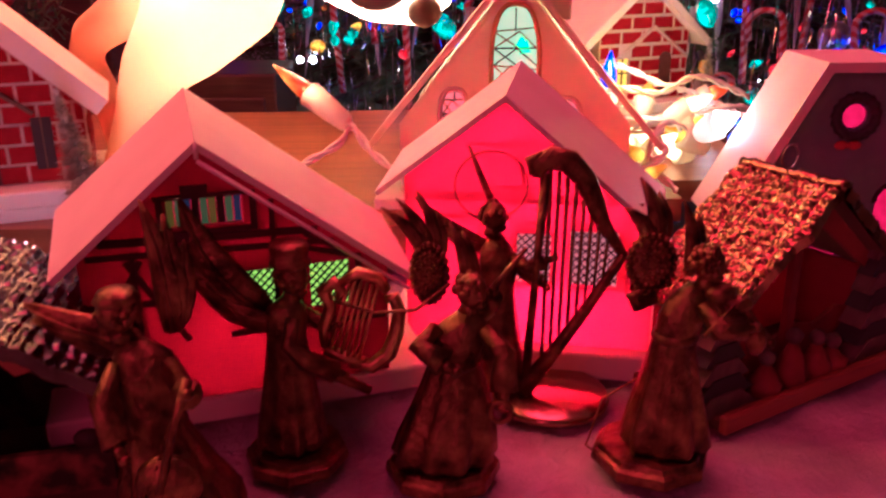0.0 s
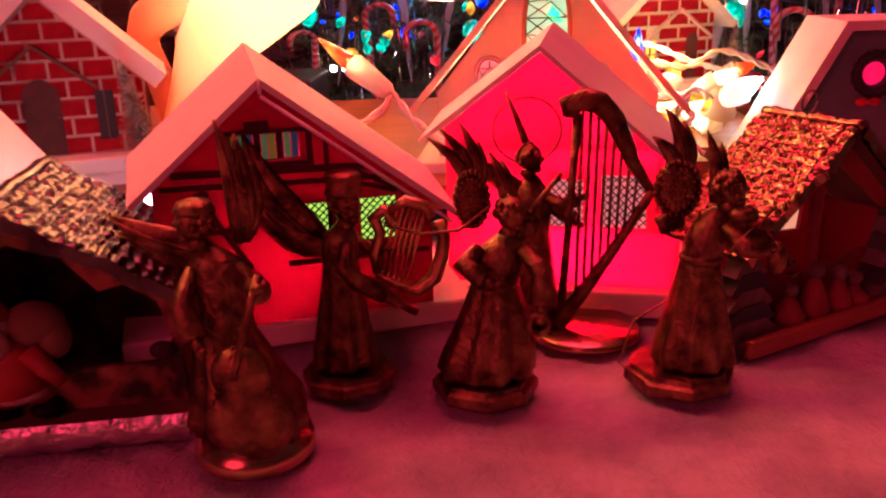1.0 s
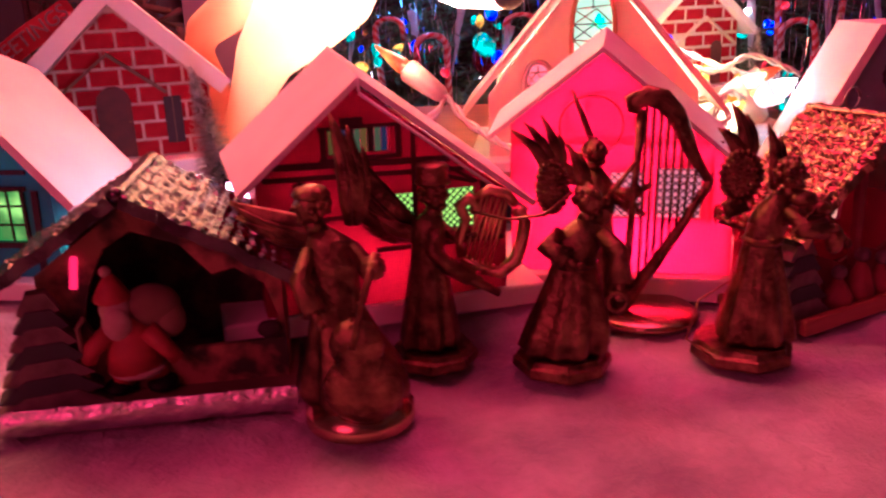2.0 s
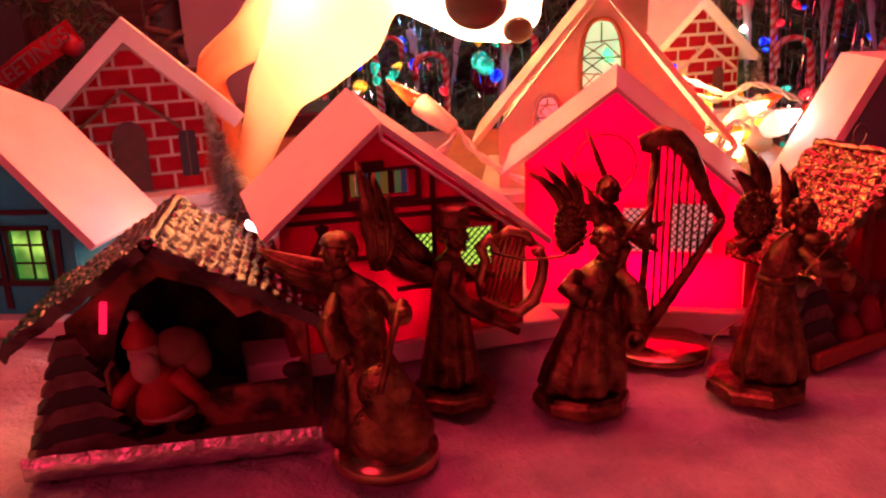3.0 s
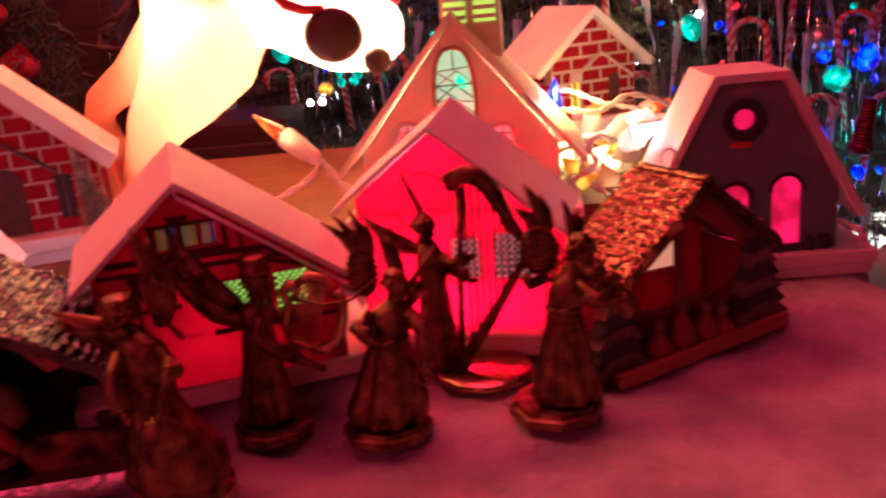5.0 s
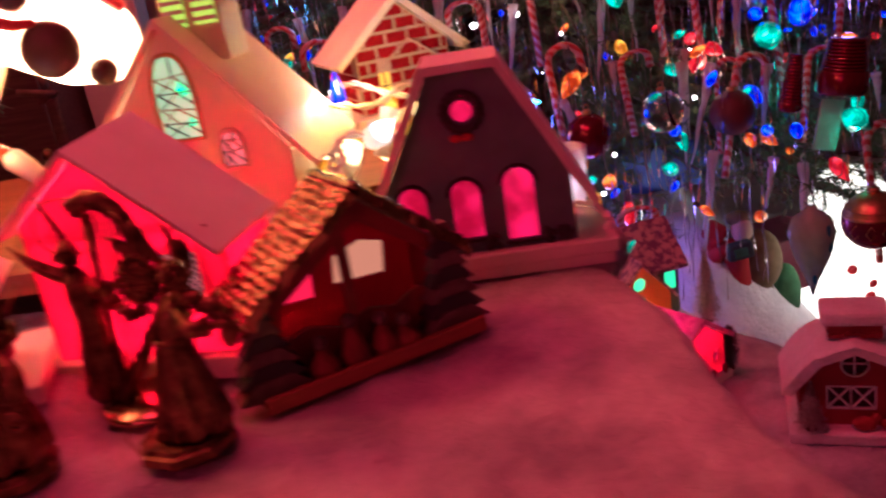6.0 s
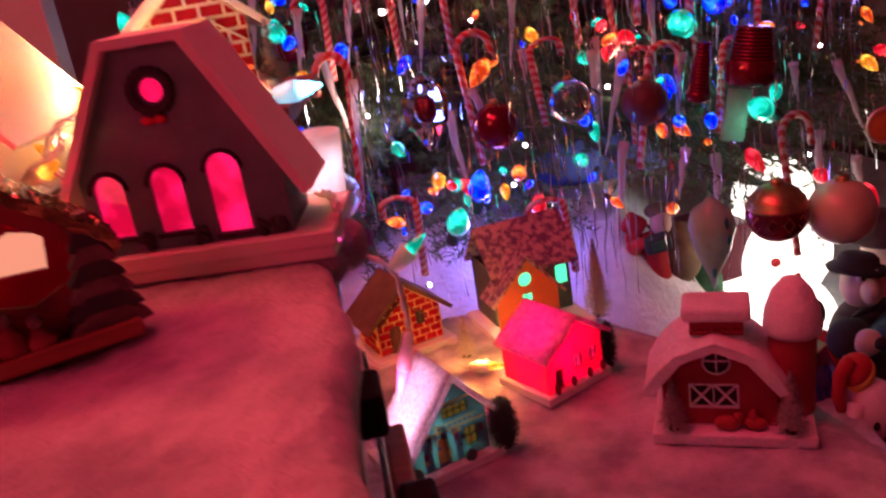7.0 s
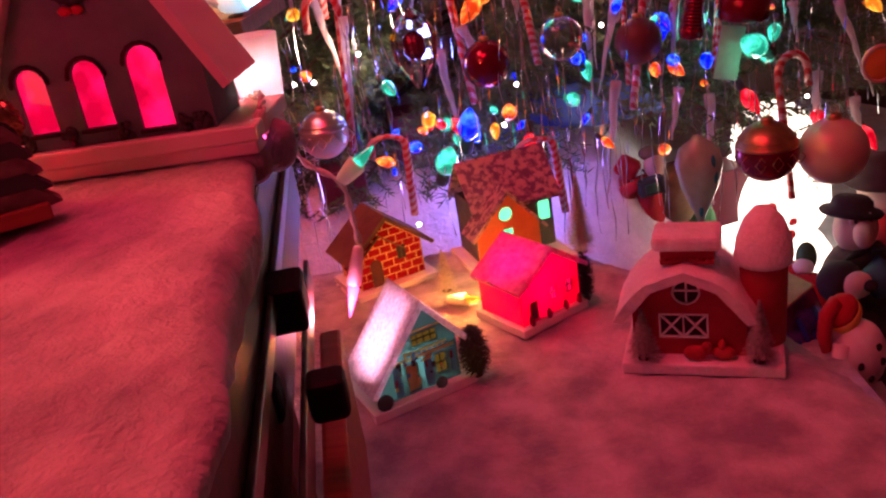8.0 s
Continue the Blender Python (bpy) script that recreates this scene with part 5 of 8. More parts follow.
def sleeve(b, pts, r=0.0028):
    """An arm in a wide sleeve with a small hand."""
    n = len(pts)
    b.tube(pts, [r * (0.85 + 0.55 * k / (n - 1)) for k in range(n)], 0, 11)
    d = (Vector(pts[-1]) - Vector(pts[-2])).normalized()
    p = Vector(pts[-1])
    b.tube([p - d * 0.001, p + d * r * 1.2], [r * 0.62, r * 0.50], 0, 8)
    b.ball(p + d * r * 1.5, (r * 0.62, r * 0.55, r * 0.55), 0, 9, 6)


def build_angels():
    def done(b, x, y, label):
        solo("brass_angel", b, [BRASS, SMOOTH_BRASS, LIT_BRASS], label, "figurine", Matrix.Translation((x, y, 0.0005)), "brass angels")

    # leaning, with a cello against her skirt, nearest the cabin
    b = Build()
    pedestal(b, 0.0180, 0.000, -0.001, 26, 0.0080, 1)
    robe(b, [(0.000, 0, 0.0070, 0.0155, 0.0140), (-0.001, 0, 0.0110, 0.0170, 0.0150), (-0.001, 0, 0.0170, 0.0160, 0.0140), (-0.003, 0, 0.0270, 0.0118, 0.0108), (-0.005, 0, 0.0380, 0.0084, 0.0080), (-0.005, 0, 0.0460, 0.0074, 0.0066),
             (-0.0055, 0, 0.0540, 0.0082, 0.0062), (-0.0060, 0, 0.0600, 0.0076, 0.0052), (-0.0085, 0, 0.0650, 0.0026, 0.0026)], 9, 0.15)
    face(b, -0.0113, 0.0, 0.0718, 0.0052, -1.0)
    b.lathe([(0.0052, 0.0745), (0.0060, 0.0752), (0.0046, 0.0775), (0.0012, 0.0785)], 0, 16, (-0.0108, 0.0005, 0))
    sleeve(b, [(-0.0120, -0.002, 0.0585), (-0.0150, -0.0075, 0.0500), (-0.0100, -0.0135, 0.0420)])
    sleeve(b, [(0.0010, -0.002, 0.0590), (0.0065, -0.0080, 0.0530), (0.0085, -0.0135, 0.0560)])
    for cz, rx, rz in ((0.0180, 0.0125, 0.0115), (0.0325, 0.0085, 0.0085), (0.0255, 0.0076, 0.0100)):
        b.ball((0.0035 - 0.08 * (cz - 0.02), -0.0165, cz), (rx, 0.0042, rz), 0, 20, 12)
    b.tube([(0.0015, -0.0205, 0.0330), (0.0060, -0.0180, 0.0500), (0.0098, -0.0150, 0.0610)], [0.0011, 0.0010, 0.0014], 0, 8)
    for k in range(15):
        f = k / 14
        b.ball((-0.0058 + 0.0150 * f, -0.0215 + 0.0060 * f, 0.0240 + 0.0350 * f), 0.0007, 0, 6, 4)
    plumes(b, (-0.0080, 0.0620), [(-0.0375, 0.0720), (-0.0360, 0.0670), (-0.0320, 0.0630)], 0.004, 0.0040, 0.06)
    plumes(b, (0.0005, 0.0640), [(-0.0045, 0.0990), (0.0005, 0.0950), (0.0050, 0.0880)], 0.005, 0.0030, -0.05)
    done(b, -0.0592, 0.2075, "aged brass angel figurine leaning over a cello, wings spread")

    # with a lyre
    b = Build()
    pedestal(b, 0.0168, 0.0015, 0.0)
    robe(b, [(0.0005, 0, 0.0060, 0.0096, 0.0092), (0.0005, 0, 0.0085, 0.0112, 0.0106), (0.0005, 0, 0.0150, 0.0104, 0.0098), (0.0008, 0, 0.0260, 0.0086, 0.0080), (0.0010, 0, 0.0370, 0.0070, 0.0066), (0.0010, 0, 0.0445, 0.0060, 0.0056),
             (0.0010, 0, 0.0500, 0.0066, 0.0056), (0.0015, 0, 0.0540, 0.0058, 0.0048), (0.0025, 0, 0.0575, 0.0024, 0.0024)], 10, 0.11)
    face(b, 0.0042, 0.0, 0.0635, 0.0050)
    b.lathe([(0.0050, 0.0672), (0.0064, 0.0680), (0.0062, 0.0690), (0.0056, 0.0698), (0.0060, 0.0738), (0.0052, 0.0750), (0.0008, 0.0754)], 0, 20, (0.0036, 0.0, 0))
    sleeve(b, [(0.0040, -0.0045, 0.0520), (0.0030, -0.0085, 0.0450), (0.0080, -0.0085, 0.0395), (0.0160, -0.0055, 0.0345)], 0.0026)
    sleeve(b, [(0.0050, 0.0040, 0.0515), (0.0100, 0.0045, 0.0470), (0.0150, 0.0010, 0.0480)], 0.0022)
    b.tube([(0.0060, -0.0060, 0.0400), (0.0170, -0.0050, 0.0325), (0.0265, -0.0040, 0.0270)], [0.0020, 0.0018, 0.0015], 0, 9)
    b.tube([(0.0205, 0, 0.0350), (0.0270, 0, 0.0335), (0.0325, 0, 0.0380), (0.0350, 0, 0.0450), (0.0362, 0, 0.0520), (0.0345, 0, 0.0570), (0.0320, 0, 0.0560)], [0.0018, 0.0024, 0.0026, 0.0024, 0.0022, 0.0022, 0.0014], 2, 11)
    b.tube([(0.0130, 0, 0.0400), (0.0125, 0, 0.0470), (0.0150, 0, 0.0540), (0.0130, 0, 0.0590), (0.0165, 0, 0.0620), (0.0190, 0, 0.0590), (0.0172, 0, 0.0565)], [0.0014, 0.0018, 0.0020, 0.0024, 0.0024, 0.0022, 0.0014], 2, 10)
    b.tube([(0.0185, 0, 0.0615), (0.0240, 0, 0.0650), (0.0300, 0, 0.0630), (0.0325, 0, 0.0590)], [0.0016, 0.0020, 0.0020, 0.0016], 2, 9)
    b.tube([(0.0130, 0, 0.0395), (0.0190, 0, 0.0365), (0.0250, 0, 0.0350)], [0.0018, 0.0020, 0.0018], 2, 9)
    for i in range(6):
        f = i / 5
        b.tube([(0.0215 + 0.0085 * f, -0.0008, 0.0632 - 0.0022 * f), (0.0140 + 0.0090 * f, -0.0008, 0.0395 - 0.0030 * f)], 0.00062, 2, 6)
    plumes(b, (-0.0040, 0.0480), [(-0.0300, 0.0870), (-0.0335, 0.0750), (-0.0290, 0.0640)], 0.005, 0.0056, 0.10)
    plumes(b, (-0.0030, 0.0500), [(-0.0170, 0.0560), (-0.0150, 0.0510)], -0.002, 0.0026, 0.10)
    done(b, -0.0380, 0.2515, "aged brass angel figurine in a flat hat holding a small lyre")

    # with a bow, her back half turned
    b = Build()
    pedestal(b, 0.0182, 0.0015, 0.0)
    robe(b, [(0.0020, 0, 0.0060, 0.0140, 0.0120), (0.0020, 0, 0.0085, 0.0162, 0.0138), (0.0030, 0, 0.0150, 0.0152, 0.0128), (0.0042, 0, 0.0230, 0.0128, 0.0110), (0.0050, 0, 0.0320, 0.0100, 0.0088), (0.0052, 0, 0.0400, 0.0074, 0.0068),
             (0.0066, 0, 0.0470, 0.0084, 0.0066), (0.0080, 0, 0.0515, 0.0070, 0.0054), (0.0092, 0, 0.0560, 0.0025, 0.0025)], 10, 0.13)
    b.lathe([(0.0076, 0.0385), (0.0084, 0.0400), (0.0076, 0.0415)], 0, 22, (0.0052, 0, 0))
    face(b, 0.0105, 0.0, 0.0620, 0.0049)
    sleeve(b, [(0.0140, -0.0030, 0.0510), (0.0200, -0.0080, 0.0450), (0.0195, -0.0110, 0.0350)], 0.0032)
    sleeve(b, [(0.0000, -0.0020, 0.0510), (-0.0050, -0.0070, 0.0475), (0.0020, -0.0110, 0.0440)], 0.0030)
    sleeve(b, [(0.0130, 0.0030, 0.0515), (0.0165, 0.0050, 0.0545), (0.0170, 0.0030, 0.0590)], 0.0022)
    b.tube([(0.0120, 0.002, 0.0555), (0.0265, 0.002, 0.0745)], [0.0013, 0.0007], 0, 8)
    b.tube([(0.0185 + 0.0032 * math.cos(a), -0.0130, 0.0290 + 0.0034 * math.sin(a)) for a in [6.283 * k / 14 for k in range(15)]], 0.0010, 0, 7)
    beaded_oval(b, (-0.0020, 0.0660), 0.0058, 0.0100, 0.004)
    plumes(b, (-0.0015, 0.0660), [(-0.0160, 0.0860), (-0.0115, 0.0885), (-0.0055, 0.0905), (0.0005, 0.0840)], 0.004, 0.0018, -0.12)
    plumes(b, (0.0100, 0.0560), [(0.0040, 0.0800), (0.0080, 0.0770)], 0.008, 0.0022, -0.08)
    b.tube([(-0.0300, 0.000, 0.0590), (-0.0180, -0.004, 0.0570), (-0.0060, -0.007, 0.0590), (0.0040, -0.004, 0.0660)], 0.0005, 0, 6)
    done(b, 0.0095, 0.2435, "aged brass angel figurine with raised bow and upswept wing")

    # with the tall harp
    b = Build()
    b.lathe([(0.0213, 0.0), (0.0216, 0.0012), (0.0205, 0.0028), (0.0020, 0.0032)], 1, 40)
    robe(b, [(-0.0195, 0.006, 0.0030, 0.0088, 0.0078), (-0.0195, 0.006, 0.0060, 0.0100, 0.0088), (-0.0195, 0.006, 0.0150, 0.0090, 0.0080), (-0.0195, 0.006, 0.0280, 0.0074, 0.0066), (-0.0195, 0.006, 0.0400, 0.0060, 0.0054),
             (-0.0195, 0.006, 0.0500, 0.0068, 0.0054), (-0.0200, 0.006, 0.0560, 0.0060, 0.0046), (-0.0205, 0.006, 0.0620, 0.0023, 0.0023)], 9, 0.10)
    face(b, -0.0210, 0.006, 0.0685, 0.0048)
    sleeve(b, [(-0.0150, 0.003, 0.0545), (-0.0100, -0.001, 0.0520), (-0.0040, -0.002, 0.0545)], 0.0023)
    sleeve(b, [(-0.0165, 0.009, 0.0545), (-0.0110, 0.007, 0.0480), (-0.0050, 0.002, 0.0450)], 0.0023)
    y = -0.003
    b.tube([(-0.0100, y, 0.0055), (-0.0075, y, 0.0450), (-0.0048, y, 0.0860)], [0.0017, 0.0014, 0.0017], 0, 9)
    b.tube([(-0.0075, y, 0.0850), (-0.0068, y, 0.0895), (-0.0030, y, 0.0915), (0.0030, y, 0.0900), (0.0085, y, 0.0840), (0.0122, y, 0.0760), (0.0155, y, 0.0680), (0.0230, y, 0.0565)], [0.0020, 0.0036, 0.0042, 0.0042, 0.0038, 0.0033, 0.0026, 0.0016], 0, 12, 0.6, (0, 0, 1))
    b.tube([(-0.0060, y, 0.0930), (-0.0105, y, 0.0905), (-0.0095, y, 0.0865), (-0.0065, y, 0.0880)], [0.0012, 0.0018, 0.0014, 0.0008], 0, 9)
    b.tube([(0.0230, y, 0.0570), (0.0120, y, 0.0385), (0.0010, y, 0.0215), (-0.0110, y, 0.0045)], [0.0017, 0.0020, 0.0025, 0.0034], 0, 10)
    for i in range(8):
        x = -0.0030 + 0.0029 * i
        zt = 0.0885 - 62.0 * (x + 0.003) ** 2
        zb = 0.0200 + x * 1.52
        b.tube([(x - 0.0012, y, zb), (x, y, max(zb + 0.004, zt))], 0.00062, 0, 6)
    plumes(b, (-0.0230, 0.0560), [(-0.0490, 0.0740), (-0.0450, 0.0680), (-0.0400, 0.0620)], 0.010, 0.0026, 0.08)
    b.tube([(-0.0225, 0.010, 0.0740), (-0.0265, 0.010, 0.0840), (-0.0300, 0.010, 0.0930)], [0.0014, 0.0011, 0.0004], 0, 7)
    b.tube([(-0.0220 + 0.0130 * math.cos(a), 0.012, 0.0780 + 0.0125 * math.sin(a)) for a in [6.283 * k / 22 for k in range(23)]], 0.00035, 0, 5)
    done(b, 0.0510, 0.2900, "aged brass angel figurine playing a tall harp")

    # with a violin
    b = Build()
    pedestal(b, 0.0190, -0.0015, 0.0)
    robe(b, [(0.0030, 0, 0.0060, 0.0122, 0.0112), (0.0030, 0, 0.0085, 0.0140, 0.0126), (0.0030, 0, 0.0160, 0.0126, 0.0114), (0.0030, 0, 0.0270, 0.0098, 0.0090), (0.0030, 0, 0.0370, 0.0076, 0.0072), (0.0032, 0, 0.0445, 0.0064, 0.0060),
             (0.0050, 0, 0.0510, 0.0072, 0.0060), (0.0062, 0, 0.0560, 0.0060, 0.0048), (0.0080, 0, 0.0610, 0.0025, 0.0025)], 10, 0.12)
    b.lathe([(0.0064, 0.0428), (0.0073, 0.0442), (0.0064, 0.0456)], 0, 22, (0.0032, 0, 0))
    face(b, 0.0115, -0.001, 0.0678, 0.0051)
    sleeve(b, [(0.0090, -0.0045, 0.0560), (0.0140, -0.0100, 0.0500), (0.0210, -0.0085, 0.0500)], 0.0028)
    sleeve(b, [(0.0100, 0.0045, 0.0560), (0.0170, 0.0060, 0.0520), (0.0240, 0.0020, 0.0480)], 0.0028)
    b.ball((0.0150, -0.0030, 0.0595), (0.0050, 0.0036, 0.0030), 0, 14, 9)
    b.ball((0.0205, -0.0035, 0.0560), (0.0046, 0.0034, 0.0028), 0, 14, 9)
    b.tube([(0.0220, -0.0035, 0.0550), (0.0310, -0.0045, 0.0440)], [0.0014, 0.0010], 0, 8)
    b.ball((0.0312, -0.0045, 0.0432), 0.0018, 0, 8, 6)
    b.ball((0.0262, -0.0060, 0.0450), (0.0034, 0.0024, 0.0052), 0, 12, 8)
    b.tube([(0.0080, -0.0130, 0.0500), (0.0260, -0.0010, 0.0610)], 0.0006, 0, 6)
    beaded_oval(b, (-0.0045, 0.0665), 0.0078, 0.0100, 0.004)
    plumes(b, (-0.0035, 0.0690), [(-0.0130, 0.0835), (-0.0090, 0.0925), (-0.0030, 0.0880)], 0.004, 0.0025, -0.12)
    plumes(b, (0.0090, 0.0600), [(0.0060, 0.0840), (0.0110, 0.0800)], 0.009, 0.0022, -0.08)
    b.tube([(-0.0030, 0.002, 0.0560), (-0.0095, 0.000, 0.0545), (-0.0112, -0.001, 0.0575), (-0.0085, -0.001, 0.0592)], [0.0020, 0.0022, 0.0018, 0.0010], 0, 9)
    b.tube([(-0.014, -0.012, 0.003), (-0.023, -0.004, 0.008), (-0.017, 0.004, 0.020), (-0.004, 0.005, 0.028)], 0.0004, 0, 5)
    done(b, 0.0795, 0.2495, "aged brass angel figurine playing a violin, beaded wing")


# ---------------------------------------------------------------- the lit deer and the strings of lamps
def build_deer():
    b = Build()
    y = 0.474
    paint = Build()
    # body going back and up, chest, head and muzzle towards the church
    b.tube([(-0.098, y, 0.150), (-0.095, y + 0.004, 0.180), (-0.092, y + 0.035, 0.225), (-0.092, y + 0.095, 0.262), (-0.095, y + 0.175, 0.270), (-0.098, y + 0.215, 0.262)], [0.028, 0.036, 0.056, 0.074, 0.066, 0.030], 0, 26)
    b.tube([(-0.092, y + 0.010, 0.225), (-0.062, y, 0.190), (-0.038, y - 0.004, 0.166), (-0.012, y - 0.008, 0.148), (0.008, y - 0.010, 0.142), (0.019, y - 0.010, 0.141)], [0.044, 0.040, 0.035, 0.0290, 0.0225, 0.010], 0, 26)
    # near foreleg, planted on the board
    b.tube([(-0.096, y - 0.002, 0.168), (-0.106, y - 0.008, 0.134), (-0.124, y - 0.012, 0.113), (-0.138, y - 0.014, 0.098), (-0.147, y - 0.016, 0.077), (-0.156, y - 0.020, 0.054), (-0.160, y - 0.022, 0.0375)], [0.040, 0.034, 0.0240, 0.0175, 0.0128, 0.0105, 0.0120], 0, 22)
    # far foreleg, bent at the knee
    b.tube([(-0.104, y + 0.030, 0.180), (-0.130, y + 0.028, 0.150), (-0.160, y + 0.026, 0.128), (-0.184, y + 0.026, 0.113), (-0.189, y + 0.026, 0.100), (-0.180, y + 0.028, 0.078), (-0.176, y + 0.030, 0.050), (-0.176, y + 0.030, 0.0375)], [0.036, 0.024, 0.0145, 0.0115, 0.0105, 0.0090, 0.0085, 0.011], 0, 18)
    # painted muzzle, eye and halter
    paint.ball((-0.019, y - 0.0365, 0.145), (0.0175, 0.0060, 0.0155), 1, 18, 12)
    paint.ball((0.004, y - 0.0300, 0.1285), (0.0085, 0.0050, 0.0075), 1, 14, 8)
    paint.ball((-0.031, y - 0.0375, 0.178), (0.0115, 0.0060, 0.0115), 1, 12, 8)
    paint.tube([(-0.022, y - 0.0380, 0.1600), (-0.033, y - 0.0400, 0.1600), (-0.043, y - 0.0420, 0.1640), (-0.049, y - 0.0420, 0.172), (-0.054, y - 0.0420, 0.186), (-0.057, y - 0.042, 0.205)], [0.0022, 0.0030, 0.0034, 0.0036, 0.0036, 0.0034], 2, 10)
    paint.tube([(0.019, y - 0.018, 0.160), (0.006, y - 0.016, 0.172), (-0.008, y - 0.014, 0.182)], [0.003, 0.005, 0.003], 2, 10)
    # fuse the limbs into one hollow shell
    raw = finish("deer_form", b, MOULD)
    mod = raw.modifiers.new("fuse", "REMESH")
    mod.mode, mod.voxel_size, mod.use_smooth_shade = "VOXEL", 0.0024, True
    soft = raw.modifiers.new("soften", "SMOOTH")
    soft.factor, soft.iterations = 0.5, 10
    me = bpy.data.meshes.new_from_object(raw.evaluated_get(bpy.context.evaluated_depsgraph_get()))
    bpy.data.objects.remove(raw)
    for f in me.polygons:
        f.material_index = 0
    paint.bm.from_mesh(me)
    b = paint
    solo("lit_deer", b, [MOULD, MOULD_DARK, RED_PAINT], "white blow-moulded deer lit from within, red halter", "lawn figure")
    lamp("bulb_in_deer", "POINT", (-0.093, y + 0.080, 0.255), 4.6, (1.0, 0.48, 0.20), 0.020)
    lamp("bulb_in_deer_head", "POINT", (-0.026, y - 0.006, 0.156), 1.5, (1.0, 0.66, 0.38), 0.008)


def cord_pair(pts, name="light_cord", turns=40.0, r=0.0011):
    """Two cords twisted round one another along pts."""
    P = [Vector(p) for p in pts]
    b = Build()
    fine = []
    for a, q, i in zip(P, P[1:], range(len(P))):
        prev, nxt = P[max(i - 1, 0)], P[min(i + 2, len(P) - 1)]
        for k in range(10):
            t = k / 10
            fine.append(0.5 * ((2 * a) + (q - prev) * t + (2 * prev - 5 * a + 4 * q - nxt) * t * t + (3 * a - prev - 3 * q + nxt) * t ** 3))
    fine.append(P[-1])
    for s in (0.0, math.pi):
        run, line = 0.0, []
        for i, p in enumerate(fine):
            d = (fine[min(i + 1, len(fine) - 1)] - fine[max(i - 1, 0)])
            d = d.normalized() if d.length > 1e-9 else Vector((0, 0, 1))
            u = d.orthogonal().normalized()
            u = (Vector((0.3, 0.8, 0.5)) - d * d.dot(Vector((0.3, 0.8, 0.5)))).normalized()
            w = d.cross(u)
            if i:
                run += (p - fine[i - 1]).length
            a = run * 6.283 * turns + s
            line.append(p + (u * math.cos(a) + w * math.sin(a)) * r * 1.1)
        b.tube(line, r, 0, 7)
    return solo(name, b, CORD, "twisted white cord of a string of lamps", "light string", group="strings of lamps")


def fairy_lamp(base, tip, color, label, size=1.0):
    """A candle-shaped string lamp: white socket and pointed lit bulb."""
    base, tip = Vector(base), Vector(tip)
    d = tip - base
    L = d.length
    m = Matrix.Translation(base) @ d.to_track_quat("Z", "Y").to_matrix().to_4x4()
    t = thing("fairy_lamp", label, "string lamp", m, "string lamps")
    b = Build()
    b.lathe([(0.0032 * size, 0.0), (0.0046 * size, 0.002), (0.0060 * size, L * 0.30), (0.0066 * size, L * 0.50), (0.0058 * size, L * 0.53), (0.002 * size, L * 0.53)], 0, 14)
    part("socket", b, WHITE_PLASTIC, t, "white plastic socket")
    b = Build()
    b.lathe([(0.0040 * size, L * 0.50), (0.0046 * size, L * 0.60), (0.0036 * size, L * 0.74), (0.0018 * size, L * 0.90), (0.0006 * size, L)], 0, 12)
    part("bulb", b, LIT[color], t, color + " pointed bulb")
    return t


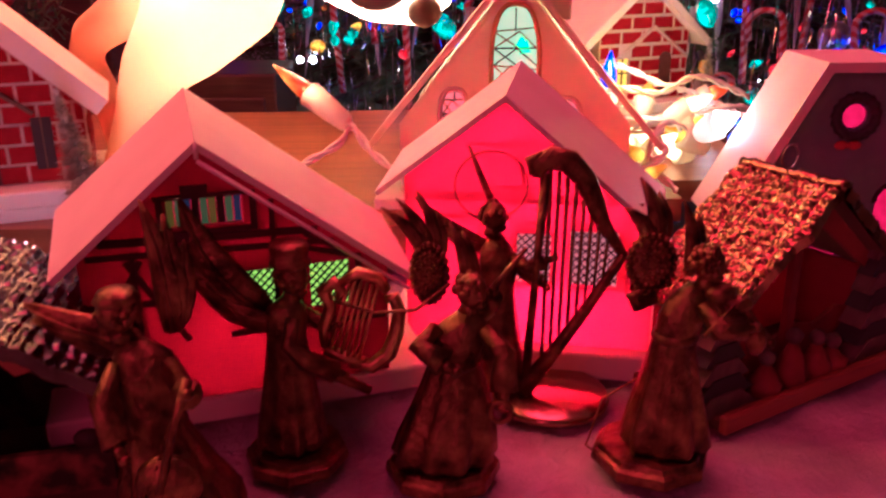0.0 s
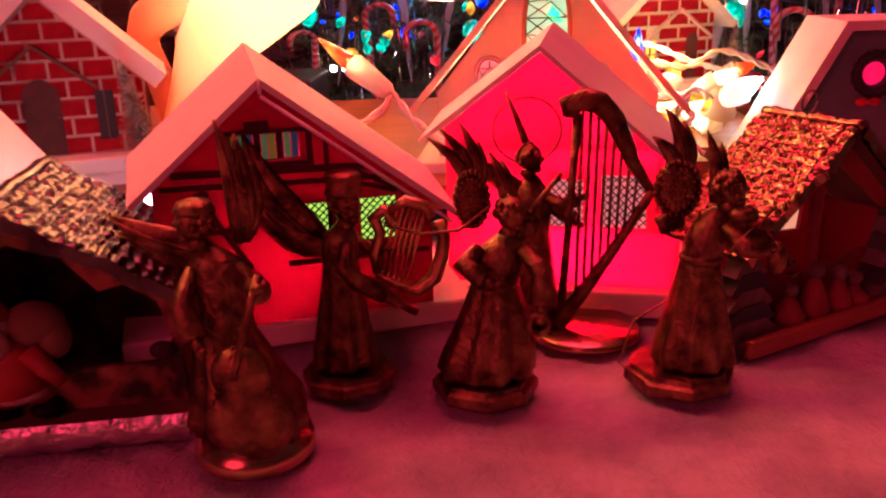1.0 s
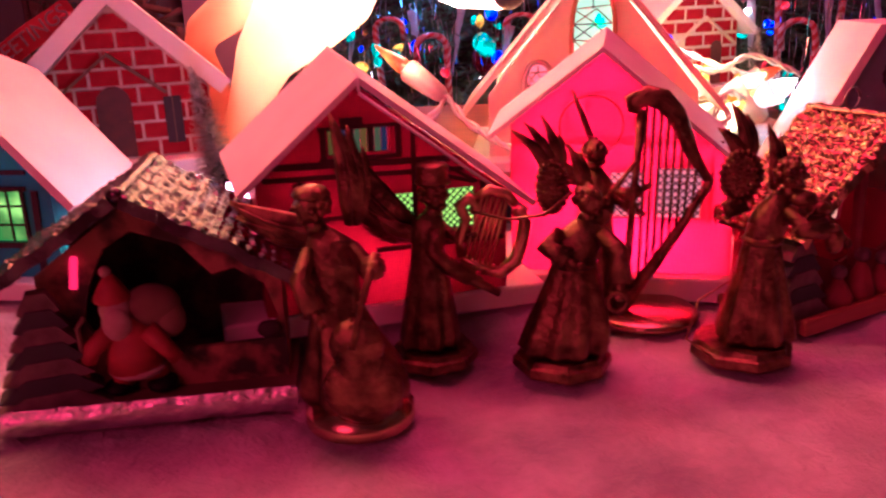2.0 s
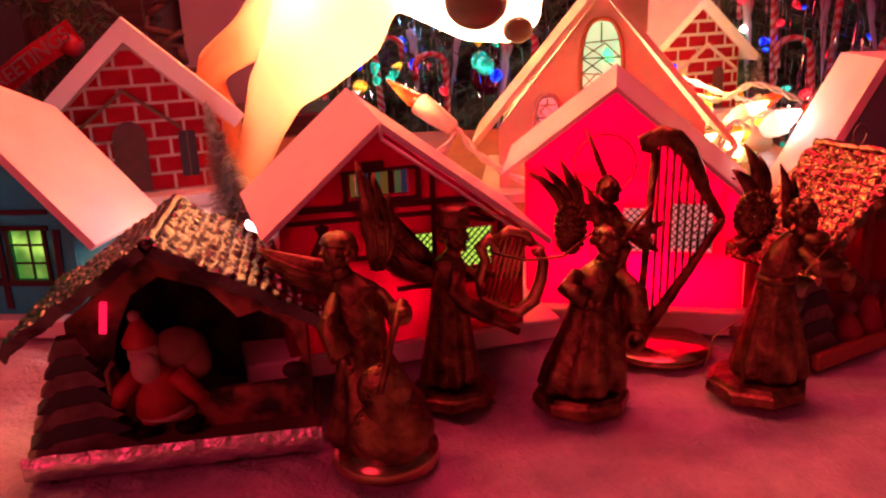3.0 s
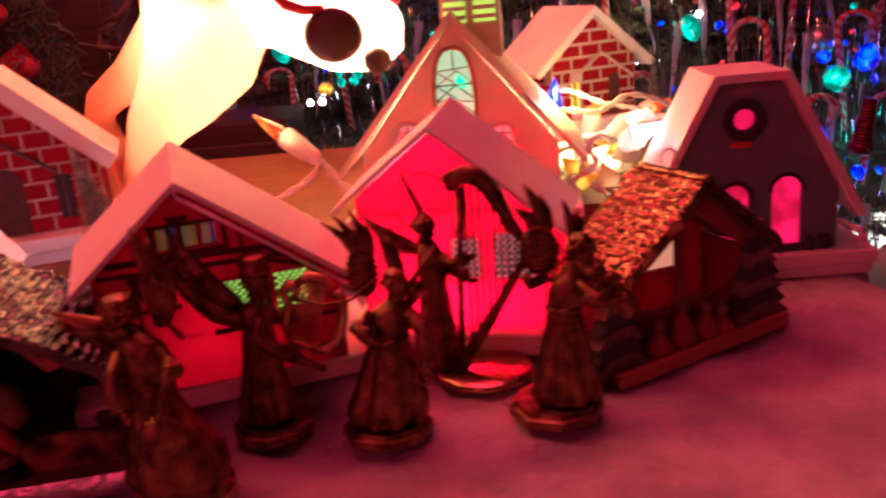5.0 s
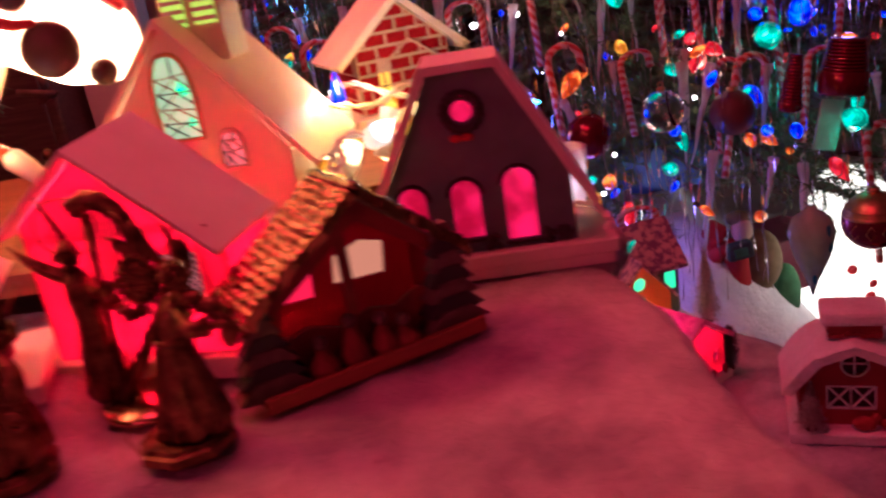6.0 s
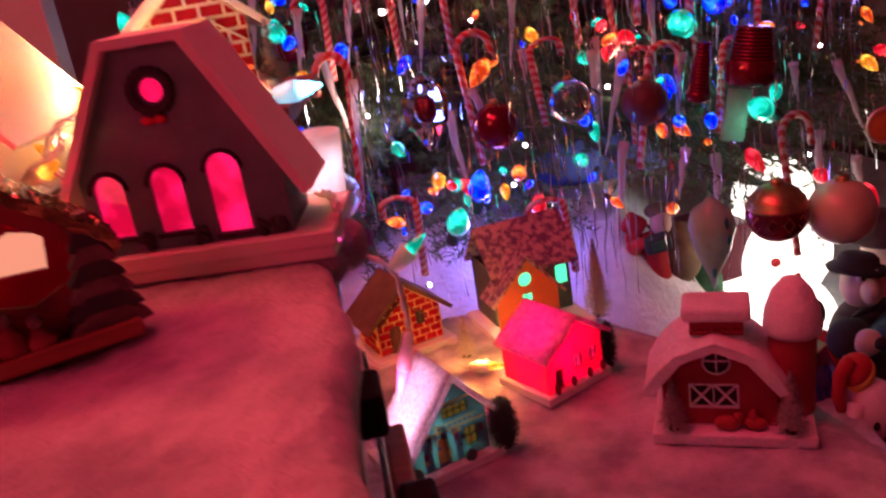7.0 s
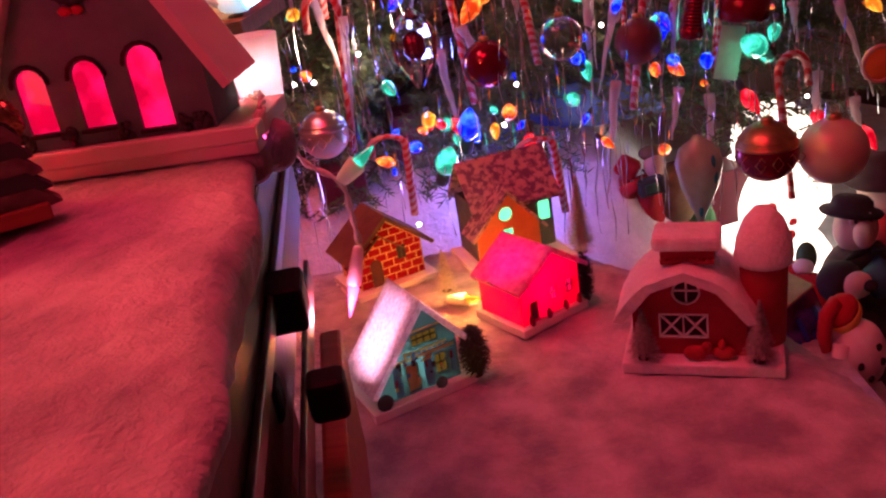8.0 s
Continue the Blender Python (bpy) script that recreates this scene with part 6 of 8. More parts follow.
def build_strings():
    fairy_lamp((-0.0330, 0.4180, 0.0780), (-0.0700, 0.4330, 0.1050), "orange", "string lamp with orange pointed bulb and white socket", 1.0)
    cord_pair([(-0.110, 0.400, TIER + 0.004), (-0.080, 0.415, TIER + 0.012), (-0.040, 0.414, 0.068), (-0.0320, 0.4175, 0.0775), (-0.022, 0.412, 0.066), (-0.006, 0.402, 0.056), (0.010, 0.392, 0.050)])
    fairy_lamp((-0.108, 0.325, 0.018), (-0.125, 0.312, 0.057), "rose", "string lamp with pink-white bulb between the houses", 1.5)
    fairy_lamp((-0.098, 0.306, 0.026), (-0.108, 0.301, 0.054), "rose", "string lamp with small pink-white bulb by the timbered house", 0.7)
    lamp("glow_of_pink_white_lamp", "POINT", (-0.142, 0.322, 0.062), 0.05, (1.0, 0.42, 0.40), 0.005)
    lamp("glow_of_orange_lamp", "POINT", (-0.052, 0.414, 0.098), 0.012, (1.0, 0.45, 0.12), 0.004)
    pile = [((0.096, 0.520, TIER + 0.012), (0.128, 0.500, TIER + 0.020), "cream"), ((0.120, 0.545, TIER + 0.010), (0.092, 0.530, TIER + 0.034), "cream"), ((0.125, 0.480, TIER + 0.006), (0.105, 0.470, TIER + 0.026), "cream"),
            ((0.150, 0.530, TIER + 0.020), (0.176, 0.525, TIER + 0.036), "cream"), ((0.140, 0.560, TIER + 0.014), (0.150, 0.570, TIER + 0.040), "yellow"), ((0.1145, 0.541, TIER + 0.016), (0.1155, 0.536, TIER + 0.062), "blue"), ((0.170, 0.560, TIER + 0.012), (0.195, 0.550, TIER + 0.022), "white"),
            ((0.215, 0.555, 0.052), (0.248, 0.549, 0.056), "cyan"), ((0.085, 0.560, TIER + 0.010), (0.090, 0.560, TIER + 0.040), "cream"), ((0.160, 0.500, TIER + 0.006), (0.140, 0.496, TIER + 0.010), "cream"),
            ((0.158, 0.470, TIER + 0.016), (0.130, 0.468, TIER + 0.030), "yellow"), ((0.108, 0.484, TIER + 0.006), (0.130, 0.481, TIER + 0.024), "cream"), ((0.150, 0.500, TIER + 0.016), (0.168, 0.492, TIER + 0.030), "yellow"), ((0.176, 0.576, TIER + 0.022), (0.203, 0.570, TIER + 0.035), "orange"), ((0.142, 0.438, TIER + 0.030), (0.158, 0.426, TIER + 0.043), "white"), ((0.104, 0.438, TIER + 0.005), (0.126, 0.431, TIER + 0.016), "yellow"), ((0.124, 0.456, TIER + 0.006), (0.108, 0.447, TIER + 0.024), "yellow"), ((0.118, 0.462, TIER + 0.010), (0.136, 0.452, TIER + 0.028), "cream")]
    for a, q, c in pile:
        fairy_lamp(a, q, c, "string lamp with lit " + c + " bulb lying in a heap of cord", 1.15)
    cord_pair([(0.070, 0.540, TIER + 0.004), (0.096, 0.520, TIER + 0.012), (0.120, 0.545, TIER + 0.016), (0.150, 0.530, TIER + 0.022), (0.190, 0.520, TIER + 0.030), (0.215, 0.555, 0.052), (0.200, 0.600, TIER + 0.020)])
    cord_pair([(0.080, 0.480, TIER + 0.030), (0.110, 0.500, TIER + 0.044), (0.140, 0.510, TIER + 0.040), (0.165, 0.520, TIER + 0.048), (0.200, 0.530, TIER + 0.034)])
    cord_pair([(0.090, 0.590, TIER + 0.030), (0.120, 0.560, TIER + 0.050), (0.150, 0.545, TIER + 0.040), (0.180, 0.570, TIER + 0.030)])
    cord_pair([(0.100, 0.436, TIER + 0.003), (0.112, 0.430, TIER + 0.014), (0.126, 0.436, TIER + 0.022), (0.120, 0.452, TIER + 0.030), (0.104, 0.462, TIER + 0.026), (0.098, 0.480, TIER + 0.032)])
    cord_pair([(0.132, 0.430, TIER + 0.003), (0.118, 0.436, TIER + 0.018), (0.128, 0.448, TIER + 0.034), (0.146, 0.470, TIER + 0.026), (0.160, 0.500, TIER + 0.020)])
    lamp("glow_of_cyan_lamp", "POINT", (0.1150, 0.522, 0.092), 0.08, (1.0, 0.85, 0.75), 0.004)
    lamp("glow_of_lamp_heap", "POINT", (0.125, 0.505, TIER + 0.050), 0.10, (1.0, 0.50, 0.07), 0.008)
    lamp("glow_of_lamp_heap", "POINT", (0.150, 0.545, TIER + 0.060), 0.08, (1.0, 0.52, 0.09), 0.008)
    # lamps hanging over the table edge
    cord_pair([(0.235, 0.470, 0.004), (0.246, 0.505, -0.024), (0.254, 0.520, -0.048), (0.274, 0.520, -0.065), (0.277, 0.520, -0.090), (0.278, 0.520, -0.108)])
    fairy_lamp((0.274, 0.520, -0.064), (0.299, 0.522, -0.044), "green", "string lamp with green bulb hanging off the table", 1.0)
    fairy_lamp((0.277, 0.520, -0.110), (0.262, 0.518, -0.160), "pink", "string lamp with pink bulb hanging off the table", 0.78)
    lamp("glow_of_pink_lamp", "POINT", (0.262, 0.508, -0.150), 0.10, (1.0, 0.22, 0.36), 0.004)
    # small glowing cup behind the charcoal house
    t = thing("votive_cup", "small frosted white cup glowing from within", "lamp", Matrix.Translation((0.2505, 0.4660, -0.002)))
    b = Build()
    b.lathe([(0.0100, 0.0), (0.0112, 0.001), (0.0150, 0.043), (0.0141, 0.0436), (0.0104, 0.003)], 0, 24)
    part("cup", b, CUP_GLASS, t)
    lamp("bulb_in_cup", "POINT", (0.2505, 0.4660, 0.028), 0.70, (1.0, 0.86, 0.80), 0.004)
    fairy_lamp((0.2660, 0.3960, 0.0150), (0.2600, 0.3950, -0.0060), "pink", "string lamp with pink-white bulb at the table edge", 0.7)
    cord_pair([(0.235, 0.470, 0.004), (0.258, 0.430, 0.016), (0.2665, 0.3965, 0.0155)])


# ---------------------------------------------------------------- the lower village
def build_lower_village():
    L = LOWER
    # barn
    m = frame_at((0.4765, 0.7343), -17.4, L)
    h = thing("barn", "red toy barn with snow-covered gambrel roof", "toy barn", m, "lower village")
    b = Build()
    b.box((0.075, 0.048, 0.006), (0.152, 0.098, 0.012), 0, None, 0.002)
    part("base", b, BARN_SNOW, h)
    prof = [(0.002, 0.052), (0.030, 0.086), (0.0615, 0.0985), (0.090, 0.086), (0.118, 0.052)]
    out = shape_of((0.010, 0.117), 0.012, prof)
    holes = [rect(0.036, 0.081, 0.031, 0.057), circle(0.062, 0.081, 0.0125)]
    b = Build()
    b.plate(out, holes, 0.020, 0.023)
    part("front_wall", b, BARN_RED, h)
    b = Build()
    b.plate(out, (), 0.086, 0.089)
    part("back_wall", b, BARN_RED, h)
    for x in (0.0115, 0.1155):
        b = Build()
        b.box((x, 0.0545, 0.037), (0.003, 0.062, 0.048))
        part("side_wall", b, BARN_RED, h)
    b = Build()

    def snow(u, v, k):
        f = u * 4
        i = min(3, int(f))
        g = f - i
        p = Vector((prof[i][0], 0, prof[i][1])).lerp(Vector((prof[i + 1][0], 0, prof[i + 1][1])), g)
        d = Vector((p.x - 0.0630, 0, p.z - 0.040)).normalized()
        t = k * (0.0095 + 0.0022 * math.sin(g * 3.14) * (i in (0, 3)) + 0.0012 * noise.noise(Vector((u * 14, v * 9, 3.0))))
        return tuple(p + d * t + Vector((0, 0.006 + 0.088 * v + 0.0012 * noise.noise(Vector((u * 11, k, v * 3))), 0)))

    b.sheet(lambda u, v: snow(u, v, 1.0), 60, 20, 0, True)
    b.sheet(lambda u, v: snow(u, v, 0.0), 60, 6, 0, True)
    for v0 in (0.0, 1.0):
        b.sheet(lambda u, v, v0=v0: snow(u, v0, v), 60, 3, 0, True)
    for u0 in (0.0, 1.0):
        b.sheet(lambda u, v, u0=u0: snow(u0, u, v), 20, 3, 0, True)
    part("roof", b, BARN_SNOW, h, "thick coat of sprayed snow")
    pane(h, holes[1], INK, 0.0235, "window", "", WHITE_PAINT, (1, 1), 0.0018)
    b = Build()
    b.tube([(x, 0.0195, z) for x, z in circle(0.062, 0.081, 0.0125, 20) + [(0.0745, 0.081)]], 0.0011, 0, 6)
    part("window_ring", b, WHITE_PAINT, h)
    b = Build()
    b.prism(holes[0], 0.0235, 0.0245)
    d = part("door", b, INK, h, "white-braced barn door")
    for x0, x1 in ((0.036, 0.0585), (0.0585, 0.081)):
        for a in ((x0, 0.031, x1, 0.057), (x0, 0.057, x1, 0.031), (x0, 0.031, x0, 0.057), (x1, 0.031, x1, 0.057), (x0, 0.0565, x1, 0.0565), (x0, 0.0315, x1, 0.0315)):
            part("brace", bar(*a, 0.0018, 0.0190 + 0.0004 * (a[0] != a[2]), 0.0225), WHITE_PAINT, d)
    b = Build()
    b.box((0.0635, 0.046, 0.112), (0.050, 0.030, 0.016), 0, None, 0.001)
    part("cupola", b, BARN_RED, h)
    b = Build()
    for k in range(12):
        b.ball((0.040 + 0.0043 * k, 0.030, 0.110 + random.uniform(-0.001, 0.001)), 0.0022, 0, 7, 5)
    part("cupola_trim", b, BARN_RED, h)
    b = Build()
    b.box((0.0635, 0.046, 0.128), (0.064, 0.044, 0.016), 0, None, 0.006)
    part("cupola_roof", b, BARN_SNOW, h)
    b = Build()
    b.lathe([(0.019, 0.012), (0.0205, 0.013), (0.0225, 0.100), (0.020, 0.104)], 0, 22, (0.133, 0.055, 0))
    part("silo", b, BARN_RED, h, "dark red silo")
    b = Build()
    b.lathe([(0.0262, 0.098), (0.0275, 0.104), (0.0255, 0.122), (0.0190, 0.140), (0.0095, 0.152), (0.0008, 0.1555)], 0, 22, (0.133, 0.055, 0))
    part("silo_dome", b, BARN_SNOW, h, "snow-covered silo dome")
    b = Build()
    b.ball((0.070, 0.010, 0.020), (0.012, 0.006, 0.008))
    b.ball((0.080, 0.010, 0.027), (0.005, 0.004, 0.005))
    b.ball((0.096, 0.012, 0.019), (0.011, 0.006, 0.007))
    b.ball((0.094, 0.012, 0.027), (0.004, 0.004, 0.007))
    part("sleeping_shape", b, SANTA_RED, h, "small reddish plaster farmyard shapes")
    for x, s in ((0.020, 0.056), (0.128, 0.066)):
        bristle_tree("bottle_brush_tree", "frosted bottle-brush tree on the barn base", m @ Matrix.Translation((x, 0.010, 0.012)), s, 0.0165, n=1200, mat=GREY_BRISTLE)

    # blue-green cottage
    m = frame_at((0.2304, 0.6963), 28.8, L) @ Matrix.Scale(1.08, 4)
    roof = [(0.004, 0.022), (0.062, 0.094), (0.103, 0.044)]
    holes = [rect(0.040, 0.052, 0.012, 0.040), rect(0.070, 0.082, 0.020, 0.040), rect(0.050, 0.076, 0.056, 0.068)]
    h, front = card_house("blue_cottage", "blue-green toy cottage with bright snowy roof", m, (-0.002, 0.106, 0.0, 0.085), (0.014, 0.094), roof, 0.002, 0.072, 0.010, 0.068, 0.0055, (BLUE_CARD, BLUE_CARD, ROOF_GLITTER, ROOF), holes, 0.010, "lower village")
    pane(h, holes[0], YELLOW_PRINT, 0.0125, "door")
    pane(h, holes[1], STRIP_AMBER, 0.0125, "window", "", INK, (1, 1))
    pane(h, holes[2], STRIP_AMBER, 0.0125, "window", "", INK, (3, 1))
    for a in ((0.030, 0.012, 0.030, 0.042, 0.008), (0.062, 0.012, 0.062, 0.042, 0.008), (0.0885, 0.018, 0.0885, 0.040, 0.005)):
        part("shutter", bar(*a, 0.0088, 0.0099), BLUE_PRINT, h)
    for a in ((0.026, 0.046, 0.091, 0.046, 0.003), (0.042, 0.052, 0.084, 0.052, 0.002), (0.040, 0.072, 0.086, 0.072, 0.0016)):
        part("printed_line", bar(*a, 0.0088, 0.0099), YELLOW_PRINT, h)
    rng = random.Random(8)
    for k in range(26):
        x, z = rng.uniform(0.026, 0.090), rng.uniform(0.014, 0.050)
        if abs(x - 0.062) > 0.040 and z > 0.040:
            continue
        w, hh = rng.uniform(0.002, 0.006), rng.uniform(0.002, 0.008)
        part("printed_mark", bar(x, z, x, z + hh, w, 0.0076 + 0.00004 * k, 0.0087), (YELLOW_PRINT, BLUE_PRINT, INK, SAGE, WINE_INK)[k % 5], h)
    for k in range(7):
        x = 0.046 + 0.0055 * k
        part("railing_bar", bar(x, 0.047, x, 0.053, 0.0012, 0.0070, 0.0075), YELLOW_PRINT, h)
    lamp("bulb_in_blue_cottage", "POINT", m @ Vector((0.046, 0.036, 0.042)), 0.72, (1.0, 0.52, 0.66), 0.008)
    bristle_tree("bottle_brush_bush", "dark rounded bristle bush beside the blue cottage", m @ Matrix.Translation((0.108, 0.004, 0.006)), 0.054, 0.017, n=1300, round_top=True, mat=BUSH)
    b = Build()
    b.ball((0.012, 0.004, 0.016), (0.008, 0.005, 0.008))
    b.ball((0.070, 0.003, 0.014), (0.006, 0.004, 0.006))
    part("shrub", b, FIR_DARK, h)

    # pink cottage
    m = frame_at((0.3719, 0.8127), 36.7, L) @ Matrix.Translation((0.014, 0, 0)) @ Matrix.Diagonal((0.80, 1, 1.04, 1))
    roof = [(0.006, 0.050), (0.072, 0.084), (0.134, 0.050)]
    holes = [rect(0.030, 0.044, 0.012, 0.034), rect(0.066, 0.080, 0.026, 0.042), rect(0.096, 0.110, 0.026, 0.042)]
    h, front = card_house("pink_cottage", "hot pink lit toy cottage with glittered roof", m, (0.006, 0.130, 0.003, 0.090), (0.014, 0.124), roof, 0.002, 0.088, 0.010, 0.084, 0.0055, (PINK_CARD, PINK_CARD, PINK_GLITTER, ROOF), holes, 0.010, "lower village")
    for o in holes:
        pane(h, o, WINE_INK if o is holes[0] else PANE_PINK, 0.0125, "window", "", WINE_INK, (1, 1))
    for x in (0.026, 0.058, 0.090, 0.116):
        b = Build()
        b.ball((x, 0.005, 0.015), (0.0038, 0.0035, 0.0065))
        part("shrub", b, WINE_INK, h)
    lamp("bulb_in_pink_cottage", "POINT", m @ Vector((0.058, 0.042, 0.050)), 0.25, (1.0, 0.26, 0.40), 0.008)
    bristle_tree("bottle_brush_bush", "dark rounded bristle bush beside the pink cottage", m @ Matrix.Translation((0.136, 0.010, 0.006)), 0.056, 0.014, n=1100, round_top=True, mat=BUSH)

    # brick cottage
    m = frame_at((0.2287, 1.0172), 27.9, L)
    brick_house("brick_cottage", "small red brick toy cottage lit from outside", m, 0.046, 0.094, (0.060, 0.044), 0.070, BROWN, 0.0165, 0.0105, (-0.012, 0.075, 0.034, 0.028), (-0.030, -0.014, 0.008, 0.045), (0.010, 0.022, 0.036, 0.054), "lower village", lit=LIT_MORTAR, windows_lit=False)
    lamp("bulb_in_brick_cottage", "POINT", m @ Vector((0.0, 0.030, 0.045)), 0.10, (1.0, 0.46, 0.13), 0.006)
    bristle_tree("bottle_brush_tree", "golden-lit bottle-brush tree beside the brick cottage", Matrix.Translation((0.298, 0.980, L)), 0.060, 0.016)
    lamp("glow_between_cottages", "POINT", (0.318, 0.925, L + 0.030), 0.22, (1.0, 0.42, 0.05), 0.006)
    fairy_lamp((0.300, 0.930, L + 0.012), (0.345, 0.915, L + 0.014), "yellow", "string lamp with yellow bulb lying on the snow", 1.2)

    # stone cottage with a broad printed roof
    m = frame_at((0.336, 0.992), 19, L)
    h = thing("stone_cottage", "orange toy cottage with mottled purple roof and green windows", "toy house", m, "lower village")
    b = Build()
    b.box((0.072, 0.050, 0.004), (0.136, 0.130, 0.008), 0, None, 0.002)
    part("base", b, ROOF, h)
    for c, s in (((0.0775, 0.0415, 0.048), (0.113, 0.003, 0.080)), ((0.0775, 0.1085, 0.048), (0.113, 0.003, 0.080)), ((0.0225, 0.075, 0.048), (0.003, 0.063, 0.080)), ((0.1325, 0.075, 0.048), (0.003, 0.063, 0.080))):
        b = Build()
        b.box(c, s)
        part("wall", b, SAGE, h)
    for s in (1, -1):
        b = Build()
        y0, y1 = 0.075, 0.075 - s * 0.050
        b.place([(x, y, z - 0.012) for x, y, z in ((0.016, y0, 0.146), (0.142, y0, 0.146), (0.142, y1, 0.090), (0.016, y1, 0.090), (0.016, y0, 0.152), (0.142, y0, 0.152), (0.142, y1, 0.096), (0.016, y1, 0.096))], [(0, 1, 2, 3), (4, 5, 6, 7), (0, 1, 5, 4), (1, 2, 6, 5), (2, 3, 7, 6), (3, 0, 4, 7)], 0, False)
        part("roof_panel", b, STONE_ROOF, h)
    out = [(0.010, 0.008), (0.096, 0.008), (0.096, 0.062), (0.056, 0.108), (0.010, 0.062)]
    holes = [circle(0.052, 0.082, 0.0095), rect(0.046, 0.060, 0.040, 0.062)]
    b = Build()
    b.plate(out, holes, 0.0, 0.003)
    part("gable_wall", b, ORANGE_CARD, h)
    pane(h, holes[0], PANE_MINT, 0.0032)
    pane(h, holes[1], PANE_MINT, 0.0032, "window", "", BROWN, (1, 1))
    for s, q in ((1, (0.104, 0.052)), (-1, (0.004, 0.054))):
        b = Build()
        slab_along(b, (0.056, 0.1085), q, 0.004, -0.004, 0.040)
        part("gable_roof", b, STONE_ROOF, h)
    b = Build()
    b.prism(arch(0.121, 0.016, 0.046, 0.076), 0.0392, 0.0398)
    part("window", b, PANE_MINT, h, "arched green lit window")
    lamp("bulb_in_stone_cottage", "POINT", m @ Vector((0.05, 0.025, 0.05)), 0.05, (1.0, 0.7, 0.3), 0.006)
    bristle_tree("bottle_brush_tree", "green bottle-brush tree beside the stone cottage", Matrix.Translation((0.480, 1.045, L)), 0.110, 0.022, n=1800)


def build_toys():
    # the toys are shaped small and set up larger, standing on the floor
    c = Vector((0.363, 0.004, 0.099))
    grown = Matrix.Translation(c) @ Matrix.Scale(1.28, 4) @ Matrix.Translation(-c)
    # lit snowman
    b = Build()
    x, y = 0.838, 1.370
    b.ball((x, y, -0.585), (0.108, 0.102, 0.090), 0, 28, 16)
    b.ball((x, y, -0.452), (0.099, 0.090, 0.094), 0, 28, 16)
    b.ball((x + 0.004, y, -0.352), (0.066, 0.062, 0.066), 0, 24, 14)
    for bx, bz in ((0.814, -0.440), (0.846, -0.468), (0.844, -0.492), (0.818, -0.517)):
        b.ball((bx, y - 0.083, bz), 0.009, 2, 10, 6)
    solo("lit_snowman", b, [SNOWMAN_GLOW, PLUSH_BLACK, RED_PAINT], "white plastic snowman figure glowing brightly", "lawn figure", grown)
    lamp("glow_of_snowman", "POINT", (0.88, 1.52, -0.50), 0.45, (1.0, 0.82, 0.56), 0.05)
    # elf with a parcel
    b = Build()
    x, y = 0.612, 1.225
    b.box((0.578, y, -0.318), (0.034, 0.022, 0.032), 0, Matrix.Rotation(0.6, 4, "Y"), 0.007)
    b.ball((0.618, y - 0.004, -0.318), (0.017, 0.017, 0.021), 2)
    b.ball((0.616, y + 0.004, -0.302), (0.020, 0.018, 0.012), 4)
    b.box((0.606, y - 0.026, -0.343), (0.040, 0.022, 0.026), 3, Matrix.Rotation(-0.15, 4, "Y"), 0.004)
    b.box((0.606, y - 0.0375, -0.343), (0.020, 0.003, 0.014), 1, Matrix.Rotation(-0.15, 4, "Y"), 0.001)
    b.lathe([(0.010, 0.105), (0.020, 0.100), (0.022, 0.070), (0.027, 0.0), (0.036, -0.17), (0.010, -0.18)], 0, 20, (0.606, y, -0.440))
    b.tube([(0.592, y, -0.360), (0.570, y, -0.345), (0.577, y, -0.318)], [0.010, 0.010, 0.009], 0, 10)
    b.tube([(0.580, y, -0.372), (0.572, y - 0.012, -0.350), (0.590, y - 0.026, -0.338)], [0.012, 0.011, 0.009], 0, 10)
    b.ball((0.648, y + 0.014, -0.380), (0.036, 0.030, 0.052), 4, 18, 12)
    b.ball((0.648, y + 0.020, -0.500), (0.040, 0.032, 0.085), 4, 18, 12)
    b.ball((0.694, y + 0.030, -0.450), (0.024, 0.022, 0.052), 1, 16, 10)
    b.ball((0.690, y + 0.030, -0.570), (0.036, 0.030, 0.085), 1, 16, 10)
    solo("plush_elf", b, [PLUSH_RED, PLUSH_GREEN, SKIN_TONE, FIR_DARK, SACK], "red and green plush elf holding a parcel by the skirt", "soft toy", grown, group="soft toys")
    # doll with a wide dark hat, big nose and moustache
    b = Build()
    b.ball((0.868, 1.085, -0.585), (0.070, 0.055, 0.075), 1, 18, 12)
    b.ball((0.866, 1.085, -0.475), (0.058, 0.046, 0.064), 1, 18, 12)
    b.ball((0.858, 1.085, -0.394), (0.032, 0.032, 0.037), 0, 20, 12)
    b.ball((0.850, 1.042, -0.388), (0.0125, 0.019, 0.0185), 0, 16, 10)
    tilt = Matrix.Translation((0.852, 1.088, -0.366)) @ Matrix.Rotation(0.16, 4, "Y") @ Matrix.Rotation(-0.12, 4, "X")
    b.m = tilt
    b.lathe([(0.030, -0.006), (0.043, -0.007), (0.046, -0.002), (0.042, 0.002), (0.031, 0.004), (0.029, 0.014), (0.022, 0.020), (0.001, 0.021)], 4, 26)
    b.m = Matrix.Identity(4)
    for dx in (-0.012, 0.010):
        b.ball((0.852 + dx, 1.052, -0.368), (0.0075, 0.005, 0.008), 2, 10, 7)
        b.ball((0.853 + dx, 1.047, -0.368), (0.003, 0.003, 0.004), 4, 8, 6)
    b.tube([(0.828, 1.052, -0.428), (0.842, 1.044, -0.416), (0.856, 1.042, -0.414)], [0.002, 0.006, 0.004], 4, 9)
    b.tube([(0.894, 1.052, -0.424), (0.880, 1.044, -0.414), (0.866, 1.042, -0.414)], [0.002, 0.006, 0.004], 4, 9)
    b.tube([(0.826, 1.078, -0.448), (0.806, 1.056, -0.462), (0.800, 1.035, -0.490)], [0.018, 0.016, 0.013], 1, 12)
